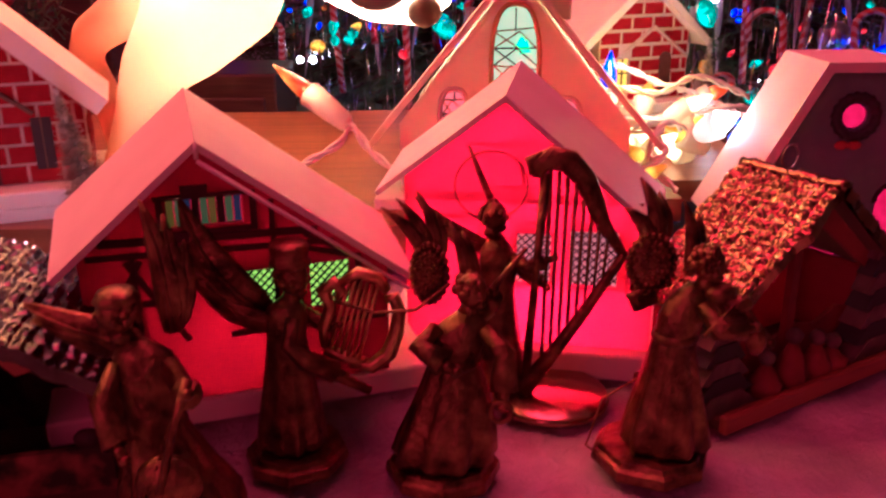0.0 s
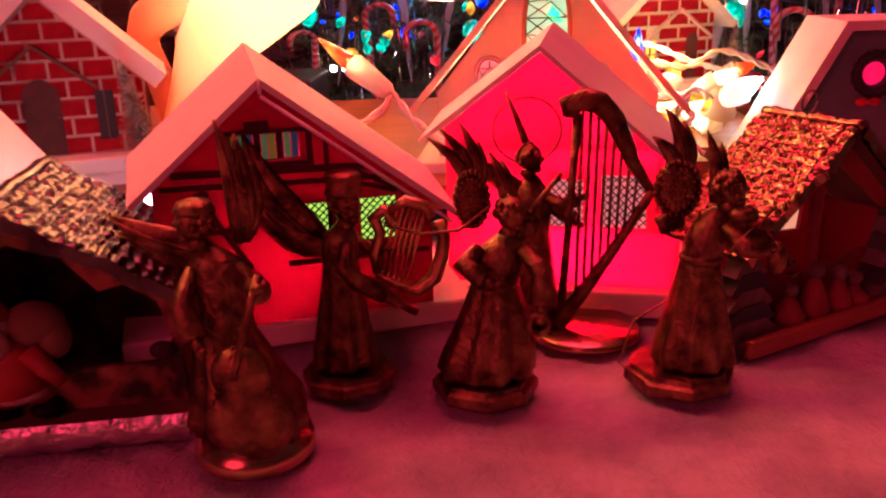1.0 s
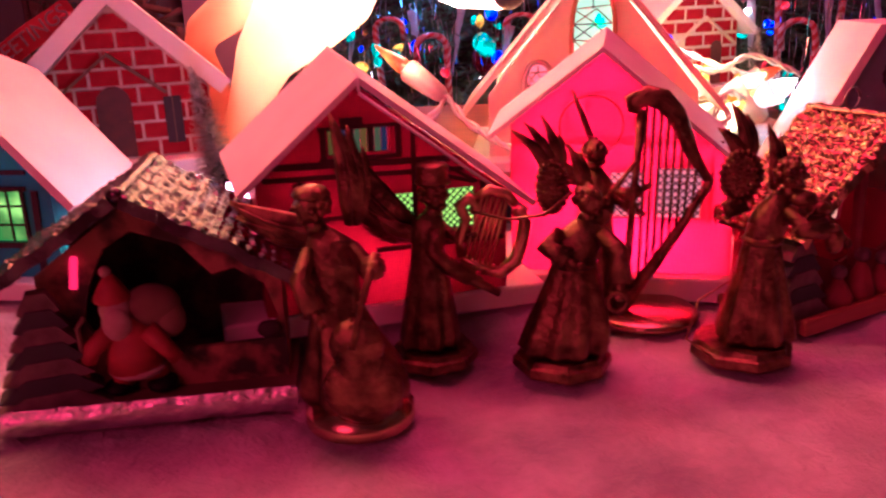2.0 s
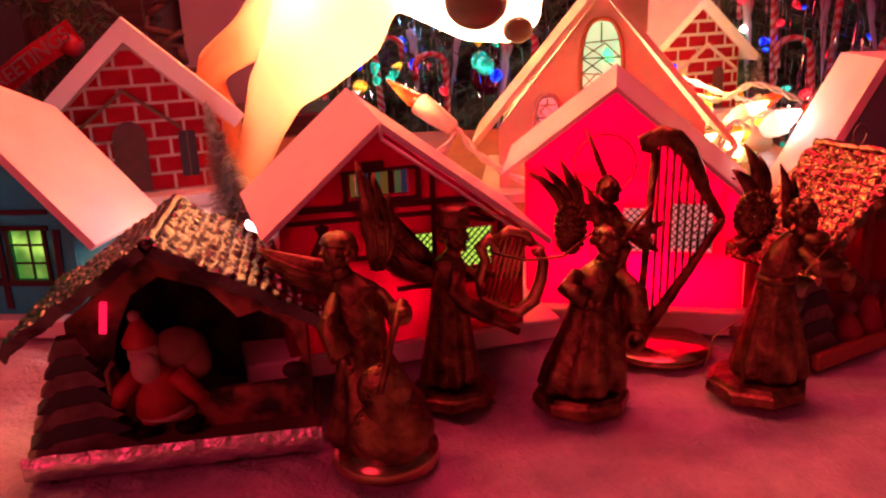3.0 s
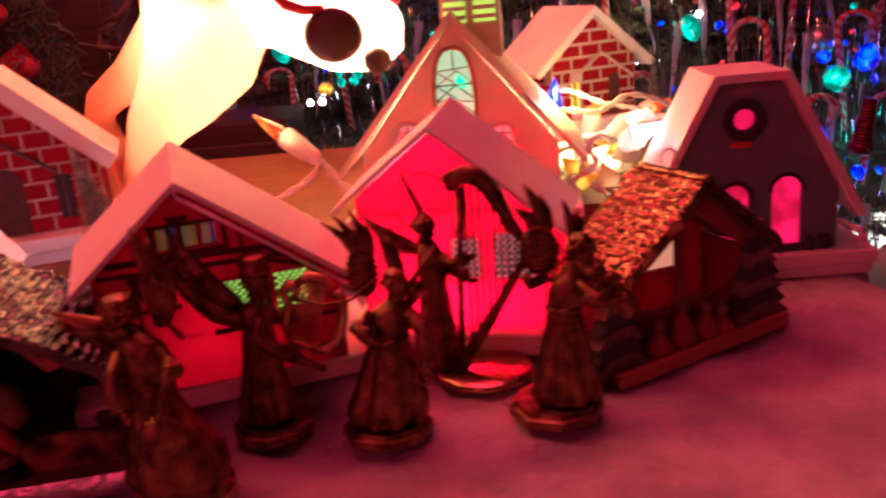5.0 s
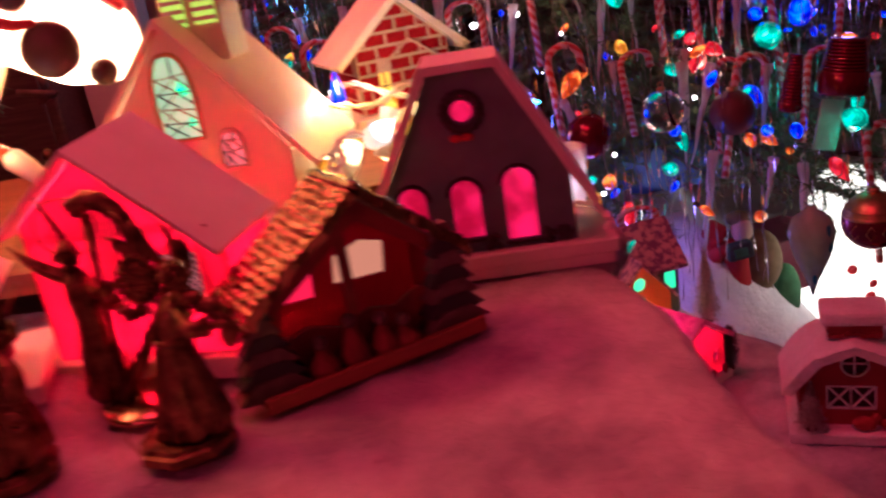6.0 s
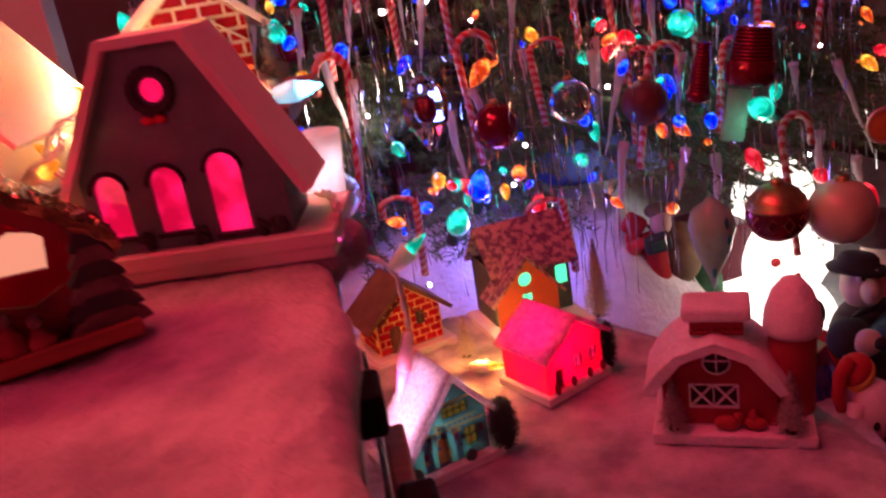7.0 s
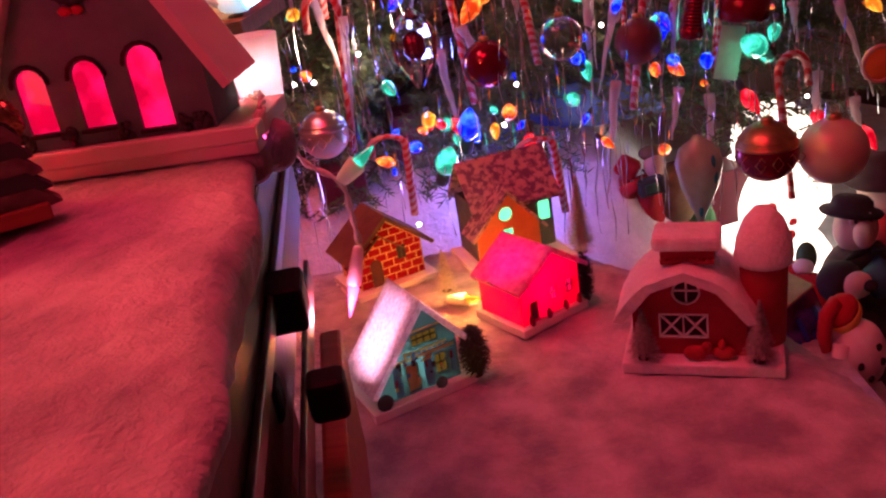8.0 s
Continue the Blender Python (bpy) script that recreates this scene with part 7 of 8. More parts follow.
    b.ball((0.798, 1.028, -0.499), (0.014, 0.014, 0.013), 0)
    b.tube([(0.862, 1.046, -0.436), (0.874, 1.040, -0.452), (0.882, 1.040, -0.478)], [0.020, 0.024, 0.020], 3, 12)
    solo("plush_doll", b, [PLUSH_TAN, DARK_FELT, PLUSH_WHITE, BLUE_PRINT, PLUSH_BLACK], "plush doll with floppy dark hat, big nose and moustache", "soft toy", grown @ Matrix.Translation((0.864, 1.085, -0.66)) @ Matrix.Diagonal((0.90, 0.90, 0.965, 1)) @ Matrix.Translation((-0.866, -1.085, 0.66)), "soft toys")
    # second figure in a brown hat behind
    b = Build()
    b.ball((0.945, 1.170, -0.590), (0.075, 0.060, 0.075), 0, 18, 12)
    b.ball((0.945, 1.170, -0.470), (0.062, 0.050, 0.070), 0, 18, 12)
    b.ball((0.938, 1.170, -0.395), (0.040, 0.036, 0.036), 1, 18, 12)
    b.lathe([(0.050, 0.0), (0.052, 0.004), (0.036, 0.008), (0.034, 0.034), (0.002, 0.038)], 2, 22, (0.928, 1.172, -0.374))
    solo("plush_doll", b, [PLUSH_RED, PLUSH_TAN, DARK_FELT], "plush doll in a brown hat sitting behind the others", "soft toy", grown, group="soft toys")
    # dark plush with a pale muzzle
    b = Build()
    b.ball((0.802, 1.000, -0.438), (0.030, 0.028, 0.029), 0, 18, 12)
    b.ball((0.813, 0.978, -0.434), (0.020, 0.012, 0.019), 1, 14, 9)
    b.ball((0.825, 0.966, -0.431), (0.009, 0.008, 0.008), 0, 10, 7)
    b.ball((0.824, 1.010, -0.510), (0.038, 0.034, 0.052), 0, 16, 10)
    b.ball((0.842, 1.010, -0.605), (0.050, 0.042, 0.060), 0, 16, 10)
    solo("plush_toy", b, [PLUSH_BLACK, PLUSH_WHITE], "small black plush toy with a pale muzzle", "soft toy", grown, group="soft toys")
    # spotted white plush in a red cap with a yellow band
    b = Build()
    b.ball((0.772, 0.900, -0.450), (0.024, 0.023, 0.024), 0, 18, 12)
    b.ball((0.792, 0.882, -0.482), (0.038, 0.036, 0.044), 0, 20, 12)
    b.ball((0.800, 0.890, -0.585), (0.050, 0.045, 0.076), 0, 18, 12)
    b.tube([(0.762, 0.872, -0.462), (0.752, 0.862, -0.490), (0.756, 0.858, -0.512)], [0.013, 0.012, 0.009], 0, 10)
    b.m = Matrix.Translation((0.772, 0.894, -0.432)) @ Matrix.Rotation(-0.62, 4, "Y") @ Matrix.Rotation(0.2, 4, "X")
    b.lathe([(0.0235, -0.009), (0.0255, -0.004), (0.0245, 0.004)], 2, 20)
    b.lathe([(0.0240, 0.003), (0.0240, 0.009), (0.017, 0.018), (0.005, 0.023)], 1, 20)
    b.m = Matrix.Identity(4)
    b.tube([(0.760, 0.890, -0.416), (0.742, 0.882, -0.428), (0.738, 0.878, -0.452), (0.742, 0.878, -0.470)], [0.012, 0.011, 0.010, 0.007], 1, 12)
    for dx, dz in ((-0.012, -0.482), (0.014, -0.462), (0.020, -0.480), (0.004, -0.500), (0.026, -0.512), (-0.006, -0.540), (0.018, -0.560)):
        c, r = ((0.792, 0.882, -0.482), (0.038, 0.036, 0.044)) if dz > -0.52 else ((0.800, 0.890, -0.585), (0.050, 0.045, 0.076))
        f = 1 - ((0.792 + dx - c[0]) / r[0]) ** 2 - ((dz - c[2]) / r[2]) ** 2
        b.ball((0.792 + dx, c[1] - r[1] * math.sqrt(max(0.05, f)), dz), (0.0050, 0.0022, 0.0052), 3, 8, 6)
    solo("spotted_plush", b, [PLUSH_WHITE, PLUSH_RED, PLUSH_YELLOW, PLUSH_BLACK], "white plush with dark spots, red cap and yellow band", "soft toy", grown @ Matrix.Translation((0.763, 0.888, -0.66)) @ Matrix.Diagonal((0.80, 0.80, 1.04, 1)) @ Matrix.Translation((-0.776, -0.888, 0.66)), group="soft toys")
    # red stocking with a green mitten
    b = Build()
    b.ball((0.766, 1.065, -0.462), (0.026, 0.024, 0.030), 0)
    b.ball((0.782, 1.062, -0.426), (0.014, 0.014, 0.022), 1)
    b.ball((0.772, 1.030, -0.476), (0.044, 0.038, 0.040), 0)
    b.ball((0.775, 1.040, -0.590), (0.056, 0.048, 0.078), 0)
    b.ball((0.772, 1.046, -0.432), (0.014, 0.016, 0.010), 2)
    solo("plush_stocking", b, [PLUSH_RED, PLUSH_GREEN, PLUSH_WHITE], "red plush stocking with a dark green mitten", "soft toy", grown, group="soft toys")
    turn = Matrix.Rotation(0.35, 4, "Z") @ Matrix.Rotation(-0.42, 4, "Y")
    t = thing("gift_box", "gift box in purple patterned foil with gold edge", "gift", grown @ Matrix.Translation((0.722, 0.935, -0.475)) @ turn)
    b = Build()
    b.box((0, 0, -0.045), (0.072, 0.050, 0.240), 0, None, 0.003)
    part("box", b, PURPLE_FOIL, t)
    b = Build()
    b.box((0, -0.0005, 0.0765), (0.073, 0.052, 0.003), 0, None, 0.001)
    part("edge_band", b, BALL_GOLD, t, "thin gold edge")
    for k in range(5):
        b = Build()
        b.box((-0.024 + 0.012 * k, -0.0258, 0.030 - 0.03 * (k % 2)), (0.006, 0.001, 0.040), 0, None, 0.0003)
        part("printed_bar", b, BLUE_FOIL, t)
    for c, s, mat, word in (((0.56, 1.93, -0.375), (0.46, 0.14, 0.11), BLUE_FOIL, "dark blue"), ((0.085, 1.60, -0.40), (0.09, 0.08, 0.07), WINE_PAPER, "wine red"), ((0.24, 1.78, -0.35), (0.13, 0.12, 0.12), WINE_PAPER, "wine red"), ((0.80, 1.72, -0.45), (0.18, 0.14, 0.12), WINE_PAPER, "wine red")):
        b = Build()
        b.box((c[0], c[1], skirt_z(c[0], c[1]) + s[2] / 2 - 0.008), s, 0, Matrix.Rotation(0.1 + c[0] * 0.3, 4, "Z"), 0.004)
        solo("gift_box", b, mat, "gift box in " + word + " paper under the tree", "gift")


# ---------------------------------------------------------------- the tree and its ornaments
TREE_X, TREE_Y, TREE_R, TREE_H = 0.42, 2.50, 1.12, 2.3


def tree_radius(z):
    return max(0.05, TREE_R * (1 - (z + 0.42) / TREE_H))


def build_tree():
    rng = random.Random(5)
    t = thing("christmas_tree", "large fir tree hung with coloured lamps and ornaments", "tree", Matrix.Translation((TREE_X, TREE_Y, FLOOR)))
    b = Build()
    b.tube([(0, 0, 0), (0.01, 0, 0.8), (0, 0, 2.2)], [0.06, 0.045, 0.02], 0, 12)
    part("trunk", b, BARK, t)
    verts, faces, twig = [], [], Build()
    z = -0.35
    while z < 1.0:
        R = tree_radius(z)
        n = int(10 + 42 * R)
        for i in range(n):
            a = 6.283 * (i + rng.random()) / n
            facing = -math.sin(a)
            zz = z + rng.uniform(-0.05, 0.05)
            L = R * rng.uniform(0.86, 1.04)
            d = Vector((math.cos(a), math.sin(a), 0))
            s = Vector((-math.sin(a), math.cos(a), 0))
            pts = [Vector((0, 0, zz - FLOOR + 0.10)) + d * (L * 0.30), Vector((0, 0, zz - FLOOR + 0.05)) + d * (L * 0.65) + s * rng.uniform(-0.03, 0.03), Vector((0, 0, zz - FLOOR - 0.03)) + d * L + s * rng.uniform(-0.06, 0.06)]
            twig.tube(pts, [0.010, 0.006, 0.002], 0, 5)
            shoots = (44 if z < -0.16 else 26 if z < -0.02 else 14) if facing > -0.2 else 4
            for k in range(shoots):
                f = 0.35 + 0.65 * (k + rng.random()) / shoots
                p = pts[0].lerp(pts[1], f * 2) if f < 0.5 else pts[1].lerp(pts[2], f * 2 - 1)
                e = p + (d * rng.uniform(0.3, 1.0) + s * rng.uniform(-1, 1) + Vector((0, 0, rng.uniform(-0.5, 0.25)))).normalized() * rng.uniform(0.05, 0.13)
                m = 34 if facing > -0.2 else 14
                for q in range(m):
                    g = (q + rng.random()) / m
                    o = p.lerp(e, g)
                    w = ((e - p).normalized() * 0.6 + Vector((rng.uniform(-1, 1), rng.uniform(-1, 1), rng.uniform(-1, 1)))).normalized()
                    u = w.orthogonal().normalized() * 0.0018
                    tip = o + w * rng.uniform(0.014, 0.026)
                    j = len(verts)
                    verts += [o - u, o + u, tip]
                    faces.append((j, j + 1, j + 2))
        z += 0.085
    part("branch_frame", twig, BARK, t)
    me = bpy.data.meshes.new("needles")
    me.from_pydata(verts, [], faces)
    me.materials.append(NEEDLE)
    ob = new("needles", me)
    ob.parent = t
    ob["kind"] = "stuff"


def on_tree(x, z, out=0.0):
    """A place on the face of the tree."""
    r = tree_radius(z) + out
    dx = max(-r * 0.98, min(r * 0.98, x - TREE_X))
    return Vector((TREE_X + dx, TREE_Y - math.sqrt(max(0.0, r * r - dx * dx)), z))


def tree_bulb(p, rng, big=1.0):
    m = Matrix.Translation(p) @ Euler((rng.uniform(0.5, 2.6), rng.uniform(-0.8, 0.8), rng.uniform(-0.5, 0.5))).to_matrix().to_4x4() @ Matrix.Diagonal((big, big, big, 1))
    return m


def build_ornaments():
    # light shed by the clusters of coloured lamps
    for x, z, c, w in ((0.25, -0.16, (0.18, 0.24, 1.0), 0.40), (0.62, -0.10, (1.0, 0.62, 0.35), 0.26), (0.40, 0.10, (1.0, 0.70, 0.35), 0.26), (0.15, -0.12, (1.0, 0.78, 0.40), 0.55), (0.95, -0.05, (0.5, 0.3, 1.0), 0.24), (-0.10, 0.10, (0.2, 0.6, 1.0), 0.30), (0.80, -0.18, (0.1, 1.0, 0.6), 0.08)):
        lamp("glow_of_tree_lamps", "POINT", on_tree(x, z, 0.02), w * 0.85, c, 0.03)
    lamp("glow_under_tree", "POINT", (0.40, 1.50, -0.40), 1.1, (0.36, 0.24, 1.0), 0.05)
    rng = random.Random(11)
    models = {}
    cols = ["blue", "blue", "blue", "blue", "blue", "green", "green", "red", "red", "orange", "orange", "white"]

    def bulb(p, color, big=1.0):
        m = tree_bulb(p, rng, big)
        if color in models:
            copy_thing(models[color], m)
            return
        small = color == "white"
        t = thing("tree_lamp", ("small round white" if small else "pear-shaped " + color) + " lamp lit among the fir branches", "string lamp", m, color + " tree lamps")
        b = Build()
        if small:
            b.ball((0, 0, 0), 0.0040, 0, 10, 7)
        else:
            b.lathe([(0.005, 0.0), (0.0105, 0.010), (0.0120, 0.018), (0.0085, 0.032), (0.0030, 0.043), (0.0005, 0.046)], 0, 12)
        part("bulb", b, LIT[color], t)
        k = 0.45 if small else 1.0
        b = Build()
        b.lathe([(0.0062 * k, -0.020 * k), (0.0068 * k, -0.018 * k), (0.0066 * k, -0.004 * small), (0.0040 * k, 0.002 - 0.006 * small)], 0, 10)
        part("socket", b, FIR_DARK, t)
        models[color] = t

    placed = {
        "yellow": [(0.06, -0.06), (0.28, -0.25), (1.18, -0.22)],
        "blue": [(0.26, -0.05), (-0.0, -0.17), (0.36, -0.3), (0.26, -0.3), (0.55, -0.18), (0.78, -0.23), (0.71, -0.16), (0.83, -0.06), (0.85, -0.05), (0.7, -0.15), (0.74, -0.03)],
        "orange": [(0.41, -0.07), (0.06, -0.17), (0.21, -0.32), (0.42, -0.27), (0.71, -0.23), (0.68, -0.36), (1.19, -0.35), (0.92, -0.11), (1.25, -0.14)],
        "white": [(0.17, -0.14), (0.08, -0.18), (0.04, -0.18), (0.41, -0.28), (0.44, -0.22), (0.24, -0.42), (0.97, -0.34), (0.99, -0.35), (0.6, -0.15), (1.06, -0.17)],
        "green": [(0.21, -0.19), (0.31, -0.27), (0.29, -0.33), (0.53, -0.26), (0.55, -0.19), (0.9, -0.26), (0.93, -0.21), (0.77, -0.08), (0.56, -0.2), (0.56, -0.09)],
        "red": [(0.32, -0.26), (0.45, -0.3), (1.08, -0.42), (0.84, -0.3), (0.98, -0.37), (0.64, -0.07), (0.62, -0.07), (1.24, -0.22)],
    }
    for c, spots in placed.items():
        for x, z in spots:
            bulb(on_tree(x, z, 0.02), c, 1.0 if c == "white" else rng.uniform(0.95, 1.2))
    # the nearer lamps that show over the roofs, larger
    front = {
        "green": [(-0.345, 0.031, 2.0), (0.022, 0.036, 1.4), (-0.159, 0.013, 0.9), (-0.199, 0.027, 0.9), (-0.163, -0.013, 0.8), (-0.269, 0.030, 0.8), (0.027, 0.019, 1.6), (-0.197, -0.007, 0.8), (0.479, 0.066, 1.7), (0.743, -0.070, 2.0), (0.298, -0.333, 1.7)],
        "blue": [(-0.117, 0.030, 0.9), (0.041, 0.073, 1.1), (-0.477, 0.001, 1.5), (0.049, 0.007, 1.1), (0.540, 0.054, 0.6), (0.822, -0.057, 2.0), (0.620, -0.129, 0.8), (0.712, -0.223, 1.0), (0.548, -0.197, 1.0), (0.142, -0.012, 1.1), (0.345, -0.286, 1.7)],
        "red": [(-0.059, -0.023, 0.8), (-0.343, -0.115, 1.5), (0.576, 0.078, 0.7), (0.504, 0.121, 0.8), (0.598, -0.053, 0.9), (0.300, -0.256, 0.8)],
        "yellow": [(-0.245, -0.029, 1.2), (-0.164, 0.003, 0.8), (0.014, 0.057, 0.7), (0.474, -0.030, 0.9), (0.392, -0.269, 0.7)],
        "orange": [(-0.102, 0.033, 0.6), (0.676, -0.220, 0.9), (0.568, -0.318, 0.7), (0.395, -0.070, 1.4)],
        "white": [(-0.276, -0.054, 1.9), (-0.246, -0.051, 2.0), (0.502, 0.071, 1.6), (0.225, 0.032, 1.5), (0.304, 0.041, 1.5)],
    }
    for c, spots in front.items():
        for x, z, big in spots:
            bulb(on_tree(x, z, 0.05), c, big)
    for i in range(110):
        z = -0.36 + 0.75 * rng.random()
        x = TREE_X + rng.uniform(-1.0, 1.0) * tree_radius(z)
        bulb(on_tree(x, z, rng.uniform(-0.16, 0.0)), rng.choice(cols), rng.uniform(0.40, 0.70))

    for i in range(16):
        z = -0.34 + 0.36 * rng.random()
        bulb(on_tree(rng.uniform(0.0, 1.05), z, rng.uniform(0.0, 0.07)), rng.choice(cols), rng.uniform(0.5, 0.8))

    bulb(Vector((0.818, 1.335, -0.196)), "green", 1.6)
    lamp("glow_of_green_lamp", "POINT", (0.805, 1.315, -0.215), 0.05, (0.05, 1.0, 0.55), 0.006)

    # candy canes
    def cane_mesh():
        b = Build()
        pts = [(0, 0, -0.150), (0, 0, -0.075), (0, 0, 0.0)] + [(0.020 - 0.020 * math.cos(a), 0, 0.020 * math.sin(a)) for a in [math.pi * k / 8 for k in range(1, 9)]] + [(0.040, 0, -0.022)]
        b.tube(pts, [0.0047] * len(pts), 0, 9)
        return b

    cane = solo("candy_cane", cane_mesh(), CANE, "red and white striped candy cane hooked on a branch", "ornament", Matrix.Translation(on_tree(0.640, -0.11, 0.05)), "candy canes")
    def hang(ob, x, z, lean, length, turn):
        copy_thing(ob, Matrix.Translation(on_tree(x, z, 0.07)) @ Matrix.Rotation(lean, 4, "Y") @ Matrix.Rotation(turn, 4, "Z") @ Matrix.Diagonal((1.5, 1.5, length, 1)))

    for x, z, lean, length, turn in ((0.150, -0.06, 0.08, 1.70, 3.0), (0.344, -0.05, -0.10, 1.35, 0.2), (0.468, -0.07, -0.12, 0.85, 0.4), (0.672, -0.11, 0.15, 1.30, 0.3), (0.813, -0.12, 0.09, 1.00, 0.4), (0.895, -0.28, -0.11, 1.55, 0.3), (0.239, -0.28, 0.04, 0.85, 3.1), (0.485, -0.31, -0.07, 0.80, 3.0)):
        hang(cane, x, z, lean, length, turn)
    for x, z in [(0.12, 0.06), (-0.05, 0.02), (-0.20, 0.05), (1.10, -0.02), (0.56, 0.12), (0.33, 0.12), (0.90, 0.10), (-0.32, 0.0), (0.70, 0.14), (0.92, -0.02), (0.24, 0.06), (0.62, 0.03), (0.765, 0.02)]:
        hang(cane, x, z, rng.uniform(-0.2, 0.2), rng.uniform(0.9, 1.4), rng.uniform(-0.9, 0.9) + rng.choice((0, 3.14)))

    # icicles
    def icicle_mesh(n):
        b = Build()
        pts = [(0.0008 * math.sin(k * 1.1 + n), 0.0008 * math.cos(k * 1.3), -0.165 * k / 12) for k in range(13)]
        b.tube(pts, [0.0058 * (1 - k / 12.4) * (1 + 0.18 * math.sin(k * 2.4)) + 0.0005 for k in range(13)], 0, 8)
        b.tube([(0, 0, 0), (0, 0.003, 0.008), (0, 0, 0.014)], 0.0008, 0, 6)
        return b

    icicle = solo("icicle_ornament", icicle_mesh(0), ICE, "frosted plastic icicle hanging from a branch", "ornament", Matrix.Translation(on_tree(0.585, -0.06, 0.07)), "icicles")
    for x, z, lean, length, turn in ((0.315, -0.14, -0.11, 1.0, 0), (0.359, -0.11, -0.36, 0.72, 1), (0.576, -0.08, 0.02, 1.15, 2), (0.629, -0.09, 0.25, 1.12, 3), (0.603, -0.23, 0.14, 1.28, 4), (0.732, -0.11, 0.10, 0.90, 5), (0.709, -0.26, 0.18, 0.55, 6), (0.762, -0.28, 0.0, 1.22, 1), (0.953, -0.17, -0.10, 0.45, 2), (1.056, -0.19, -0.37, 1.25, 3), (1.048, -0.35, -0.15, 0.80, 4), (0.977, -0.29, 0.0, 1.08, 5), (0.156, -0.07, 0.08, 1.28, 6), (0.456, -0.06, 0.0, 0.35, 0)):
        hang(icicle, x, z, lean, length, turn)
    for x, z in [(0.700, 0.02), (0.855, 0.04), (0.46, 0.06), (0.30, 0.06), (0.17, 0.09), (0.07, 0.06), (-0.02, 0.10), (-0.12, 0.09), (-0.25, 0.12), (0.66, 0.12), (0.76, 0.15), (0.40, 0.14), (1.12, -0.02), (0.255, 0.15), (0.51, 0.13), (-0.35, 0.10), (0.10, -0.02)]:
        hang(icicle, x, z, rng.uniform(-0.2, 0.2), rng.uniform(0.8, 1.4), rng.uniform(0, 6))

    # tinsel strands
    b = Build()
    for i in range(950):
        z = -0.30 + 0.72 * rng.random()
        p = on_tree(TREE_X + rng.uniform(-0.95, 0.85) * tree_radius(z), z, rng.uniform(0.03, 0.16))
        L, w = rng.uniform(0.06, 0.24), 0.0010
        q, line = p.copy(), [p.copy()]
        for k in range(5):
            q = q + Vector((rng.uniform(-0.006, 0.006), rng.uniform(-0.004, 0.004), -L / 5))
            line.append(q.copy())
        a = rng.uniform(0, 3)
        vs = []
        for k, v in enumerate(line):
            o = Vector((math.cos(a + k * 1.3), math.sin(a + k * 1.3), 0)) * w
            vs += [v - o, v + o]
        b.place(vs, [(2 * k, 2 * k + 1, 2 * k + 3, 2 * k + 2) for k in range(5)], 0, False)
    solo("tinsel_strands", b, TINSEL, "thin silver tinsel strands draped over the branches", "tinsel", kind="stuff")

    # glass balls
    def cap(t, r):
        b = Build()
        b.lathe([(0.20 * r, r * 0.94), (0.22 * r, r * 1.12), (0.12 * r, r * 1.16)], 0, 12)
        part("cap", b, BALL_GOLD, t, "small metal cap")
        b = Build()
        b.tube([(0.12 * r * math.cos(a), 0, r * 1.28 + 0.12 * r * math.sin(a)) for a in [6.283 * k / 12 for k in range(13)]], 0.0008, 0, 6)
        part("hook", b, BALL_GOLD, t)

    def ball(p, r, mat, label, band=None):
        t = thing("glass_ball", label, "ornament", Matrix.Translation(p), "glass balls")
        b = Build()
        b.ball((0, 0, 0), r, 0, 28, 18)
        part("ball", b, mat, t)
        if band and mat is BALL_RED:
            b = Build()
            b.lathe([(r * math.cos(a) * 1.006, r * math.sin(a) * 1.006) for a in [0.24 + 1.30 * k / 10 for k in range(11)]], 0, 28)
            part("upper_half", b, band, t, "dull gold upper half")
        if band:
            for z in (0.25, 0.45):
                b = Build()
                rr = r * math.sqrt(1 - z * z) * 1.012
                b.lathe([(rr, r * z - 0.003), (rr * 1.012, r * z), (rr * 0.99, r * z + 0.003)], 0, 28)
                part("band", b, band, t, "embossed gold band")
            for k in range(7):
                a = -1.57 + (k - 3) * 0.5
                b = Build()
                b.tube([(r * 1.003 * math.cos(a) + 0.008 * math.cos(c), r * 1.003 * math.sin(a) - 0.001, -0.15 * r + 0.011 * math.sin(c)) for c in [6.283 * j / 4 for j in range(5)]], 0.0009, 0, 6)
                part("diamond", b, band, t)
        cap(t, r)

    ball(Vector((0.785, 1.220, -0.323)), 0.046, BALL_RED, "wine red glass ball with gold bands", BALL_GOLD)
    ball(Vector((0.882, 1.220, -0.337)), 0.050, BALL_CREAM, "cream glass ball with a holly print")
    ball(Vector((0.1170, 1.335, -0.228)), 0.040, BALL_SILVER, "silver glass ball with frosted lower half", BALL_SILVER)
    ball(Vector((0.393, 1.420, -0.171)), 0.040, BALL_RED, "plain wine red glass ball")
    ball(Vector((0.655, 1.470, -0.180)), 0.040, BALL_MATT, "large matt dark red ball in the branches")
    ball(Vector((0.517, 1.400, -0.144)), 0.036, CRYSTAL, "clear hollow glass ball on a branch")
    for i in range(9):
        z = -0.05 + 0.6 * rng.random()
        ball(on_tree(TREE_X + rng.uniform(-0.9, 0.8) * tree_radius(z), z, 0.0), rng.uniform(0.026, 0.042), rng.choice((BALL_RED, BALL_SILVER, BALL_CREAM, BALL_RED)), "glass ball half hidden in the branches")
    # clear crystal drop
    t = thing("crystal_drop", "faceted clear crystal drop with a red print inside", "ornament", Matrix.Translation((0.281, 1.380, -0.120)), "glass ornaments")
    b = Build()
    b.lathe([(0.006, -0.066), (0.034, -0.020), (0.038, 0.018), (0.024, 0.046), (0.006, 0.062)], 0, 8, smooth=False)
